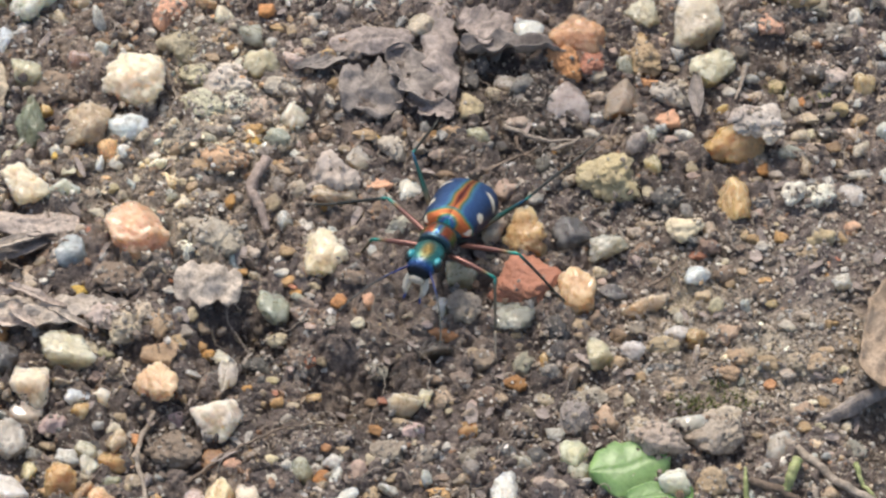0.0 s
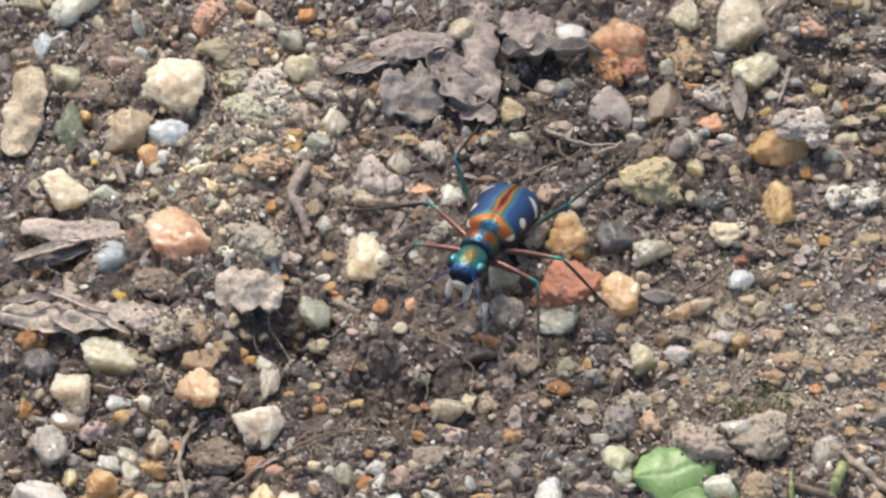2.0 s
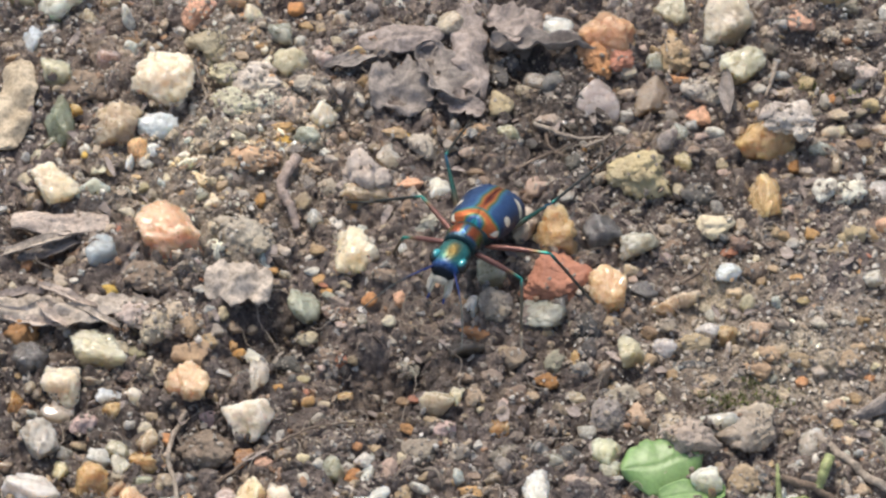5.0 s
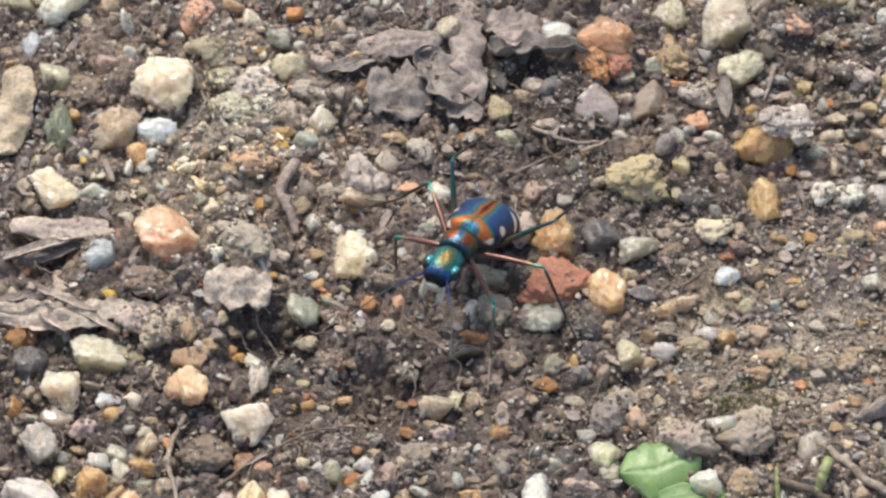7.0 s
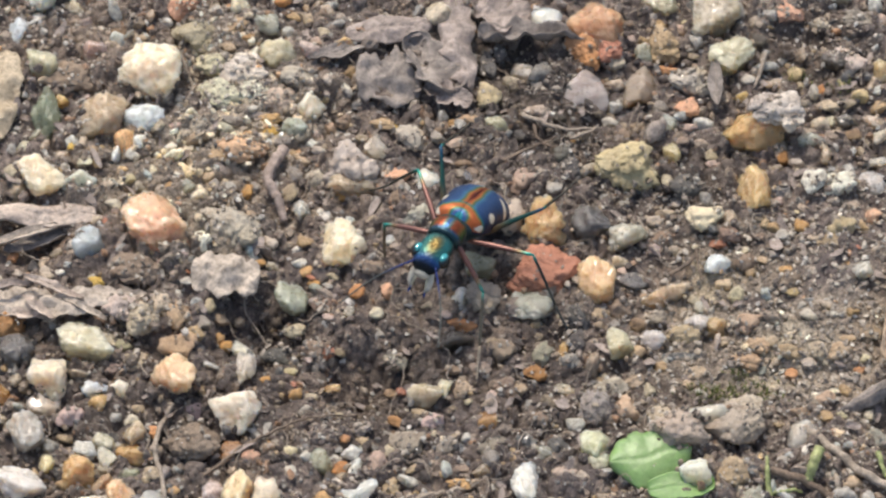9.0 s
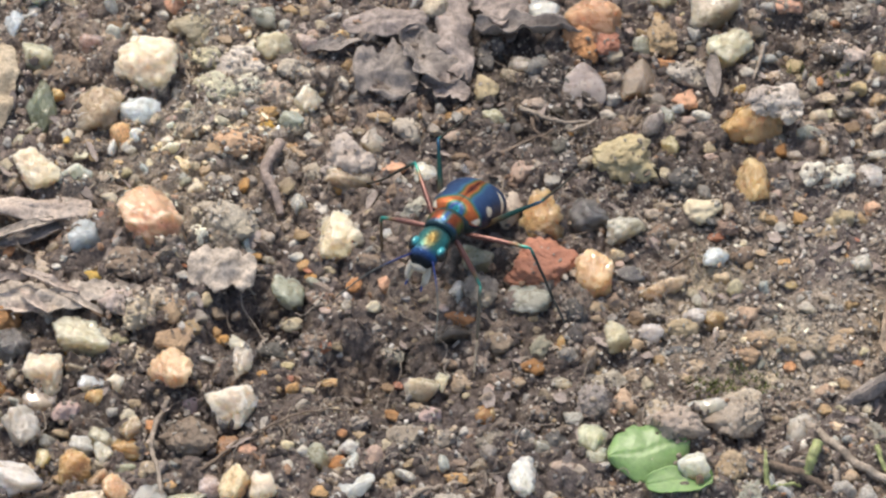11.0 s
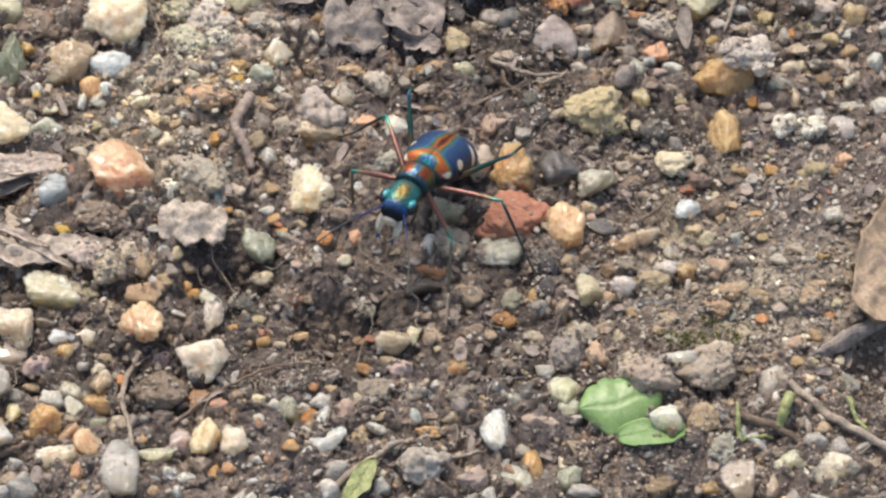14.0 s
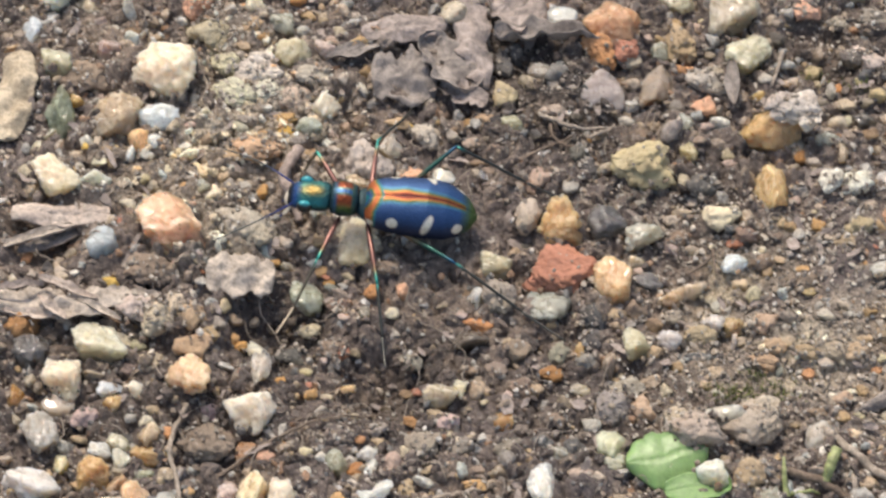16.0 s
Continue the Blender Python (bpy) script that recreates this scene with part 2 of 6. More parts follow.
SHELL = chitin_material("iridescent_shell", 0.5, 0.48, 0.4, 3800.0)
BODY = chitin_material("metallic_body", 0.7, 0.36, 0.8, 3000.0)
LEG = chitin_material("metallic_leg", 0.6, 0.34, 0.2)
IVORY = chitin_material("ivory_horn", 0.0, 0.35, 0.1)
EYE = chitin_material("compound_eye", 0.1, 0.16, 0.15, 9000.0)


# ---- shape helpers ----
def lattice(ix, iy, seed):
    h = np.sin(ix * 127.1 + iy * 311.7 + seed * 74.7) * 43758.5453
    return h - np.floor(h)


def relief_noise(x, y, seed):
    """Smooth value noise in 0..1 on arrays."""
    x, y = np.asarray(x, float), np.asarray(y, float)
    ix, iy = np.floor(x), np.floor(y)
    fx, fy = x - ix, y - iy
    fx, fy = fx * fx * (3 - 2 * fx), fy * fy * (3 - 2 * fy)
    low = lattice(ix, iy, seed) * (1 - fx) + lattice(ix + 1, iy, seed) * fx
    high = lattice(ix, iy + 1, seed) * (1 - fx) + lattice(ix + 1, iy + 1, seed) * fx
    return low * (1 - fy) + high * fy


def billow(x, y, size, seed):
    """Rounded lumps with creases between them, 0..1; the axes are turned so that no lattice shows."""
    c, s = math.cos(seed * 1.9), math.sin(seed * 1.9)
    u, v = (x * c - y * s) / size, (x * s + y * c) / size
    bend = 0.6 * relief_noise(u * 0.7 + 9, v * 0.7, seed + 20)
    return np.sqrt(np.abs(2 * relief_noise(u + bend, v - bend, seed) - 1))


def sandy(x, y):
    """0..1: where fine sand has filled the gaps between the lumps."""
    return np.clip((x - 14) / 9, 0, 1) * np.clip((9 - y) / 6, 0, 1) * np.clip((y + 26) / 6, 0, 1)


def ground_height(x, y):
    """Height of the soil in millimetres at x, y in millimetres."""
    x, y = np.asarray(x, float), np.asarray(y, float)
    near = np.exp(-(np.maximum(0, np.hypot(x, y * 1.1) - 70) / 60) ** 2)
    z = 1.6 * (relief_noise(x / 14, y / 14, 1) - 0.5) + 1.3 * (relief_noise(x / 5.5, y / 5.5, 2) - 0.5)
    z = z + near * (1 - 0.5 * sandy(x, y)) * (1.5 * billow(x, y, 2.9, 3) + 1.0 * billow(x, y, 1.3, 4) + 0.55 * billow(x, y, 0.62, 5) - 1.2)
    for hx, hy, r, d in HOLLOWS:
        z = z - d * np.exp(-(((x - hx) ** 2 + (y - hy) ** 2) / r ** 2) ** 1.5)
    return z


BANKS = []        # stones round which the soil is banked up: place, half sizes, turn, rise


def soil_top(x, y):
    """Height of the soil with the uneven banks that it forms round the sunk stones."""
    x, y = np.asarray(x, float), np.asarray(y, float)
    z = ground_height(x, y)
    rise = np.zeros_like(z)
    ragged = relief_noise(x / 1.3, y / 1.3, 41) * 0.75 + relief_noise(x / 0.55, y / 0.55, 42) * 0.55
    for px, py, a0, b0, turn, top in BANKS:
        near = (np.abs(x - px) < (a0 + b0) * 1.6) & (np.abs(y - py) < (a0 + b0) * 1.6)
        dx, dy = x[near] - px, y[near] - py
        c, s = math.cos(radians(turn)), math.sin(radians(turn))
        d = np.hypot((dx * c + dy * s) / a0, (dy * c - dx * s) / b0)
        swell = np.where(d < 1, 1.0, np.exp(-((d - 1) / 0.42) ** 2)) * top * 1.25 * ragged[near] ** 2
        rise[near] = np.maximum(rise[near], swell)
    return z + rise


HOLLOWS = [
    (-7.7, -16.0, 4.2, 4.2),
    (-4.7, -14.1, 3.0, 1.2),
    (-18.4, -9.2, 4.8, 3.8),
    (-10.7, 19.2, 2.2, 1.5),
    (-41.1, 1.2, 4.0, 3.0),
    (-25.8, 21.5, 2.0, 1.0),
    (31.2, -23.4, 4.0, 2.0),
    (5.6, 26.4, 4.5, 1.8),
    (36.6, 26.1, 4.0, 1.2),
    (6.0, -4.2, 2.2, 1.2),
    (-23.9, -23.0, 4.0, 1.0),
    (28.7, 1.5, 2.5, 0.8),
    (-42.2, -11.3, 4.0, 1.0),
    (45.8, -21.2, 4.5, 3.5),
]


def mesh_object(name, verts, faces, mat, smooth=True):
    me = bpy.data.meshes.new(name)
    me.from_pydata(verts, [], faces)
    me.materials.append(mat)
    me.polygons.foreach_set("use_smooth", [smooth] * len(me.polygons))
    me.update()
    return me


def unit_sphere(level):
    bm = bmesh.new()
    bmesh.ops.create_icosphere(bm, subdivisions=level, radius=1.0)
    bm.verts.ensure_lookup_table()
    v = np.array([x.co[:] for x in bm.verts])
    f = np.array([[x.index for x in t.verts] for t in bm.faces])
    bm.free()
    return v / np.linalg.norm(v, axis=1)[:, None], f


SPHERES = {k: unit_sphere(k) for k in (1, 2, 3, 4, 5)}
rng = np.random.default_rng(11)


def rock_shape(level, planes, sharp, rough, seed):
    """Unit rock: a rounded polyhedron of random facets with lumps and pits; spans -1..1 on every axis."""
    r0 = np.random.default_rng(seed)
    d, f = SPHERES[level]
    n = r0.normal(size=(planes, 3))
    n /= np.linalg.norm(n, axis=1)[:, None]
    off = r0.uniform(0.6, 1.0, planes)
    g = np.maximum(0, d @ n.T) / off
    v = d / (((g ** sharp).sum(1) + 0.72 ** sharp) ** (1 / sharp))[:, None]
    shift = Vector(r0.uniform(-50, 50, 3))
    if level > 2:
        lump = np.array([noise.noise(Vector(p) * 1.7 + shift) * 1.3 + 0.8 * noise.noise(Vector(p) * 3.9 + shift) + 0.6 * noise.noise(Vector(p) * 8.5 + shift)
                         + 0.4 * noise.noise(Vector(p) * 18 + shift) for p in v])
    else:
        lump = r0.normal(size=len(v)) * 0.5
    v = v * (1 + rough * lump)[:, None]
    lo, hi = v.min(0), v.max(0)
    return (v - (lo + hi) / 2) / ((hi - lo) / 2), f


COLOURS = {
    "cream": (0.9, 0.75, 0.56), "white": (0.74, 0.71, 0.61), "bluish white": (0.64, 0.67, 0.67), "greenish white": (0.64, 0.61, 0.45),
    "grey-green": (0.42, 0.43, 0.35), "rust": (0.56, 0.33, 0.19), "deep grey-green": (0.27, 0.29, 0.22), "pale grey": (0.6, 0.56, 0.48), "grey": (0.4, 0.36, 0.315), "charcoal grey": (0.15, 0.14, 0.132), "tan": (0.57, 0.44, 0.3),
    "brown": (0.35, 0.265, 0.2), "orange": (0.68, 0.36, 0.18), "salmon": (0.86, 0.52, 0.35), "red-brown": (0.56, 0.26, 0.17),
    "yellow": (0.78, 0.54, 0.14), "honey": (0.68, 0.43, 0.2), "amber": (0.44, 0.24, 0.1), "peach": (0.78, 0.53, 0.32), "chalk white": (0.8, 0.76, 0.64), "pinkish": (0.6, 0.47, 0.4), "olive tan": (0.6, 0.525, 0.37),
    "buff": (0.58, 0.5, 0.41), "pale buff": (0.68, 0.605, 0.51), "pale green": (0.64, 0.66, 0.55), "blue-grey": (0.47, 0.5, 0.51)}
STYLES = {"quartz": (QUARTZ, 12, 14, 0.12, "angular quartz pebble"), "stone": (SANDSTONE, 14, 9, 0.2, "rough grainy pebble"),
          "clod": (CLOD, 14, 6, 0.17, "crumbly earth clod"), "slab": (QUARTZ, 13, 13, 0.05, "flat stone chip")}
dust = []         # pale grit on the clods and rough stones: place, height, size
skirt = []        # grains of soil that cling round the stones: place, height, size


def pebble(x, y, width, depth, height, turn, colour, style, up=0.0):
    """One stone: plan size, height and turn; its lower part is sunk in the soil."""
    mat, planes, sharp, rough, words = STYLES[style]
    mat = MILKY if mat == QUARTZ and colour in ("cream", "white", "chalk white", "peach", "bluish white") else mat
    size = max(width, depth)
    seed = int(abs(x * 131.7 + y * 977.3 + width * 37.1) * 10)
    v, f = rock_shape(5 if size > 4.0 else 4, planes, sharp, rough, seed)
    v = v * (width * 0.515, depth * 0.515, height * 0.55) * MM
    name = "clod" if style == "clod" else "pebble"
    ob = new(name, mesh_object(name, v.tolist(), f.tolist(), mat))
    r0 = random.Random(seed)
    z = float(ground_height(x, y)) * 0.6 + height * 0.2 + up
    y += height * 0.015
    BANKS.append((x, y, width / 2, depth / 2, turn, height * 0.2))
    ob.matrix_world = pose(x * MM, y * MM, z * MM, r0.uniform(-9, 9), r0.uniform(-9, 9), turn)
    k = r0.uniform(0.88, 1.07)
    for _ in range(int(3 + size * 2)):
        way, far = r0.uniform(0, 2 * math.pi), r0.uniform(0.85, 1.15)
        dx, dy = width / 2 * math.cos(way) * far, depth / 2 * math.sin(way) * far
        ct, st = math.cos(radians(turn)), math.sin(radians(turn))
        skirt.append((x + dx * ct - dy * st, y + dx * st + dy * ct, z + height * r0.uniform(-0.25, 0.1) * (1.1 - far + 0.6), r0.uniform(0.25, 0.55) + 0.6 * r0.random() ** 3))
    for _ in range(int(size * 7) if style == "clod" else int(size * 2.5) if style == "stone" else 0):
        way, far = r0.uniform(0, 2 * math.pi), math.sqrt(r0.random()) * 0.95
        dust.append((x + width / 2 * math.cos(way) * far, y + depth / 2 * math.sin(way) * far, z + height / 2 * math.sqrt(1 - far ** 2) * 0.92, r0.uniform(0.15, 0.4) + 0.35 * r0.random() ** 3))
    ob.color = (*[min(0.9, c * k * r0.uniform(0.96, 1.04)) for c in COLOURS[colour]], 1)
    scale_word = "large" if size > 4.6 else "small" if size < 2.2 else "middling"
    tagged(ob, f"{scale_word} {colour} {words} half sunk in soil", "clod" if style == "clod" else "pebble", "clods of earth" if style == "clod" else "pebbles on the soil")
    return ob


small_count = 0


def chip(x, y, width, depth, height, colour, rough):
    """One of the many small stones between the pebbles."""
    global small_count
    r0 = random.Random(small_count + 700)
    v, f = rock_shape(3, 9, 12, rough, small_count + 900)
    small_count += 1
    v = v * (width / 2, depth / 2, height / 2) * MM
    ob = new("small_stone", mesh_object("small_stone", v.tolist(), f.tolist(), CHIPS))
    z = float(ground_height(x, y)) * 0.8 + height * 0.2
    turn = math.degrees(r0.uniform(-0.4, 0.4))
    ob.matrix_world = pose(x * MM, y * MM, z * MM, math.degrees(r0.uniform(-0.2, 0.2)), math.degrees(r0.uniform(-0.2, 0.2)), turn)
    k = r0.uniform(0.85, 1.12)
    ob.color = (*[min(0.85, c * k) for c in COLOURS[colour]], 1)
    if height > 0.9:
        BANKS.append((x, y, width / 2, depth / 2, turn, height * 0.08))
    tagged(ob, f"small {colour} {'rounded' if rough < 0.1 else 'rough'} stone between the pebbles", "small stone", "small stones on the soil")


# ---- ground: one sheet, fine where the camera looks and wider towards the horizon ----
def spread_axis(half, step, far):
    near = list(np.arange(0, half, step))
    d, p = step, half
    while p < far:
        near.append(p)
        d *= 1.35
        p += d
    near = np.array(near + [far])
    return np.concatenate([-near[:0:-1], near])


def make_ground():
    xs, ys = spread_axis(54, 0.17, 60000), spread_axis(46, 0.17, 60000)
    gx, gy = np.meshgrid(xs, ys)
    gz = soil_top(gx, gy)
    v = np.stack([gx, gy, gz], -1).reshape(-1, 3) * MM
    n, m = len(xs), len(ys)
    i = (np.arange(m - 1)[:, None] * n + np.arange(n - 1)[None, :]).ravel()
    f = np.stack([i, i + 1, i + n + 1, i + n], -1)
    ground = new("ground", mesh_object("ground", v.tolist(), f.tolist(), SOIL))
    tagged(ground, "dark damp crumbly brown soil strewn with gravel", "ground", kind="structure")


def loose_grains(name, label, count, lo, hi, power, level, mat, seed, sink, places=(), jag=0.16, smooth=False):
    """Many small grains strewn over the soil, joined in one mesh."""
    r0 = np.random.default_rng(seed)
    shapes = [rock_shape(level, 9, 14, jag, seed * 100 + k) for k in range(30)]
    x, y = r0.uniform(-53, 53, count), r0.uniform(-45, 45, count)
    count = count or len(places)
    size = lo * (1 - r0.uniform(0, 1, count) * (1 - (lo / hi) ** power)) ** (-1 / power)
    if places:
        x, y, z, size = np.array(places).T
    else:
        z = soil_top(x, y) - 0.38 * size * sandy(x, y)
    verts, faces, base = [], [], 0
    ang = r0.uniform(0, 2 * np.pi, (count, 3))
    shape_of = r0.integers(0, 30, count)
    asp = r0.uniform(0.45, 1.35, (count, 3))
    for k in range(count):
        v, f = shapes[shape_of[k]]
        ca, sa = math.cos(ang[k, 0]), math.sin(ang[k, 0])
        cb, sb = math.cos(ang[k, 1]), math.sin(ang[k, 1])
        turn = np.array([[ca, -sa, 0], [sa, ca, 0], [0, 0, 1]]) @ np.array([[1, 0, 0], [0, cb, -sb], [0, sb, cb]])
        verts.append((v * asp[k] * size[k] / 2) @ turn.T + (x[k], y[k], z[k] + size[k] * sink))
        faces.append(f + base)
        base += len(v)
    v, f = np.concatenate(verts) * MM, np.concatenate(faces)
    me = bpy.data.meshes.new(name)
    me.vertices.add(len(v))
    me.vertices.foreach_set("co", v.ravel())
    me.loops.add(f.size)
    me.loops.foreach_set("vertex_index", f.ravel().astype(np.int32))
    me.polygons.add(len(f))
    me.polygons.foreach_set("loop_start", np.arange(0, f.size, 3, dtype=np.int32))
    me.polygons.foreach_set("use_smooth", np.full(len(f), smooth))
    me.materials.append(mat)
    me.update(calc_edges=True)
    tagged(new(name, me), label, name.replace("_", " "), kind="stuff")




# ---- leaves, twigs and stems ----
covered = []      # soil that leaves lie over: place and radius


def blade(parent, name, x, y, turn, length, width, mat, curl=0.3, arch=0.3, ragged=0.15, lift=0.6, slope=0.0, roll=0.0, seed=1, wave=0.25, taper=1.0, thick=0.16, blunt=0.5, torn=0.8):
    """One leaf blade lying on the soil: curled across, arched along, with a ragged edge, a midrib and thickness."""
    for k in (-0.3, 0.0, 0.3):
        covered.append((x + k * length * math.cos(radians(turn)), y + k * length * math.sin(radians(turn)), max(width / 2, 0.8)))
    r0 = random.Random(seed)
    nu, nv = 44, 22
    sh = Vector((r0.uniform(-40, 40), r0.uniform(-40, 40), 3.0))
    knots = {k: [r0.uniform(-1, 1) for _ in range(12)] for k in (1, -1)}
    top = []
    for i in range(nu + 1):
        u = i / nu
        half = width / 2 * (math.sin(math.pi * min(1, max(0, u)) ** taper) ** blunt)
        for j in range(nv + 1):
            s = j / nv * 2 - 1
            tears, at = knots[1 if s >= 0 else -1], u * 8.999
            corner = tears[int(at)] * (1 - at % 1) + tears[int(at) + 1] * (at % 1)
            edge = 1 + ragged * (torn * corner + 0.9 * noise.noise(sh + Vector((u * 3.3, math.copysign(7, s), 0))) + 0.8 * noise.noise(sh + Vector((u * 9, math.copysign(9, s), 0))) + 0.35 * noise.noise(sh + Vector((u * 31, math.copysign(5, s), 0))))
            px, py = (u - 0.5) * length, s * half * edge + 0.12 * width * noise.noise(sh + Vector((u * 2.5, 0, 5)))
            z = arch * length * (0.25 - (u - 0.5) ** 2) + curl * width * s * s * 0.5 + slope * px
            z += wave * (1.2 * noise.noise(sh + Vector((px * 0.35, py * 0.5, 0))) + 0.6 * noise.noise(sh + Vector((px * 0.9, py * 1.1, 4)))) - 0.1 * math.exp(-(s / 0.08) ** 2)
            fold = abs(noise.noise(sh + Vector((px * 0.3 + py * 0.12, py * 0.34 - px * 0.1, 9))))
            z += wave * torn * (0.45 - 2.4 * fold)
            z += (0.05 if mat != GREEN else 0.012) * math.sin((u * 9 - abs(s) * 2.5) * 2 * math.pi) * (1 - abs(s))
            top.append((px * MM, py * MM, z * MM))
    n = len(top)
    verts = top + [(a, b, c - thick * MM) for a, b, c in top]
    w = nv + 1
    faces = []
    for i in range(nu):
        for j in range(nv):
            p = i * w + j
            faces.append((p, p + w, p + w + 1, p + 1))
            faces.append((n + p, n + p + 1, n + p + w + 1, n + p + w))
    rim = [j for j in range(w)] + [i * w + nv for i in range(1, nu + 1)] + [nu * w + j for j in range(nv - 1, -1, -1)] + [i * w for i in range(nu - 1, 0, -1)]
    for p, q in zip(rim, rim[1:] + rim[:1]):
        faces.append((p, q, n + q, n + p))
    ob = new(name, mesh_object(name, verts, faces, mat))
    z = float(ground_height(x, y)) * 0.5 + lift
    ob.parent = parent
    ob.matrix_basis = (parent.matrix_basis.inverted() if parent else Matrix()) @ pose(x * MM, y * MM, z * MM, roll, 0, turn)
    return ob


def holder(name, x, y, label, category, group=""):
    ob = new(name)
    ob.empty_display_size = 0.002
    ob.matrix_basis = pose(x * MM, y * MM, 0)
    return tagged(ob, label, category, group)


def tube(name, points, radius, mat, label="", category="", group="", end=0.4, rough=0.15, lift=0.0):
    """A crooked stem through a few places given as (x, y, height above the soil)."""
    pts = [Vector(p) for p in points]
    path = []
    for k in range(len(pts) - 1):
        p0, p1, p2, p3 = pts[max(0, k - 1)], pts[k], pts[k + 1], pts[min(len(pts) - 1, k + 2)]
        for s in range(10):
            t = s / 10
            path.append(0.5 * ((2 * p1) + (p2 - p0) * t + (2 * p0 - 5 * p1 + 4 * p2 - p3) * t * t + (3 * p1 - p0 - 3 * p2 + p3) * t ** 3))
    path.append(pts[-1])
    sides, verts, faces = 9, [], []
    for i, p in enumerate(path):
        ahead = (path[min(i + 1, len(path) - 1)] - path[max(i - 1, 0)]).normalized()
        side = ahead.cross(Vector((0, 0, 1))).normalized()
        over = side.cross(ahead)
        r = radius * (1 - (1 - end) * i / (len(path) - 1)) * (1 + rough * noise.noise(Vector((i * 0.5, radius * 9, points[0][0]))))
        base = Vector((p.x, p.y, p.z + float(ground_height(p.x, p.y)) * 0.5 + radius * 0.6 + lift))
        for j in range(sides):
            a0 = 2 * math.pi * j / sides
            rr = r * (1 + rough * noise.noise(Vector((i * 0.9, j * 1.3, points[0][1]))))
            verts.append(tuple((base + side * math.cos(a0) * rr + over * math.sin(a0) * rr) * MM))
    for i in range(len(path) - 1):
        for j in range(sides):
            q = (j + 1) % sides
            faces.append((i * sides + j, i * sides + q, (i + 1) * sides + q, (i + 1) * sides + j))
    faces += [tuple(range(sides))[::-1], tuple((len(path) - 1) * sides + j for j in range(sides))]
    ob = new(name, mesh_object(name, verts, faces, mat))
    return tagged(ob, label, category, group)


grey_leaf = holder("dead_leaf", -1.4, 26.1, "large curled grey-brown dead leaf torn into lobes", "dead leaf", "dead leaves")
blade(grey_leaf, "lobe", -9.6, 25.6, 23, 8.9, 1.9, DEAD_GREY, curl=0.3, arch=0.06, lift=0.9, seed=3, wave=0.4, ragged=0.3)
blade(grey_leaf, "lobe", -5.6, 27.4, 9, 9.1, 3.4, DEAD_PINK, curl=-0.2, arch=0.06, lift=1.5, seed=4, wave=0.3, blunt=0.4)
blade(grey_leaf, "lobe", -5.5, 21.2, 6, 6.9, 6.4, DEAD_GREY, curl=-0.1, arch=0.08, lift=1.2, seed=5, wave=0.6, ragged=0.3, roll=8, blunt=0.22)
# middle lobe: the fold's shade is put into its darker grey
blade(grey_leaf, "lobe", -1.1, 22.6, -59, 9.1, 5.2, DEAD_GREY, curl=0.4, arch=0.05, lift=0.7, seed=6, blunt=0.4, ragged=0.25, wave=0.5, roll=-12)
blade(grey_leaf, "lobe", 0.5, 18.7, -31, 5.6, 2.5, DEAD_PINK, curl=0.3, arch=0.05, lift=1.0, seed=26, ragged=0.45, wave=0.4, blunt=0.4)
blade(grey_leaf, "lobe", 1.5, 28.0, -83, 17.3, 3.7, DEAD_PINK, curl=-0.3, arch=0.06, lift=1.7, seed=7, ragged=0.35, blunt=0.3, wave=0.7)
blade(grey_leaf, "lobe", 6.2, 29.6, -3, 6.0, 5.2, DEAD_PINK, curl=0.25, arch=0.08, lift=1.2, seed=8, ragged=0.3, roll=-6, blunt=0.3, wave=0.5)
blade(grey_leaf, "lobe", 9.2, 26.5, 2, 11.2, 2.6, DEAD_GREY, curl=0.7, arch=0.08, lift=2.0, seed=9, wave=0.7, roll=-25, blunt=0.35)
pink_leaf = holder("dead_leaf", -39.6, 4.4, "thin pinkish-brown dead leaf folded over a dark gap", "dead leaf", "dead leaves")
blade(pink_leaf, "lobe", -39.9, 3.5, -2, 10.1, 2.6, DEAD_PALE, curl=-0.15, arch=0.03, lift=2.2, seed=11, blunt=0.15, wave=0.35, ragged=0.12, thick=0.35)
blade(pink_leaf, "lobe", -42.7, 0.9, 19, 8.5, 1.1, DEAD_STRAW, curl=0.6, arch=0.05, lift=1.6, seed=12, blunt=0.25, thick=0.3)
blade(pink_leaf, "lobe", -40.8, 1.2, 25, 7.3, 1.8, DEAD_GREY, curl=0.3, arch=0.05, lift=0.6, seed=13)
pale_leaf = holder("dead_leaf", -39.0, -6.7, "pale straw-coloured dead leaf, torn and layered", "dead leaf", "dead leaves")
blade(pale_leaf, "lobe", -42.4, -7.6, -2, 7.9, 3.7, DEAD_STRAW, curl=-0.2, arch=0.05, lift=1.5, seed=14, ragged=0.2, wave=0.5, blunt=0.25)
blade(pale_leaf, "lobe", -36.0, -8.3, 15, 8.3, 3.2, DEAD_STRAW, curl=0.1, arch=0.08, lift=1.6, seed=16, ragged=0.22, wave=0.5, blunt=0.3)
blade(pale_leaf, "strip", -40.0, -9.2, -43, 4.5, 0.9, DEAD_PALE, curl=0.4, arch=0.08, lift=2.3, seed=15, ragged=0.3, wave=0.3)
blade(pale_leaf, "strip", -42.0, -9.3, -11, 6.4, 1.0, DEAD_PALE, curl=0.4, arch=0.05, lift=1.9, seed=17, ragged=0.3, wave=0.3)
blade(pale_leaf, "strip", -32.5, -7.5, 10, 6.4, 1.5, DEAD_STRAW, curl=0.3, arch=0.1, lift=1.5, seed=27, ragged=0.4, wave=0.6)
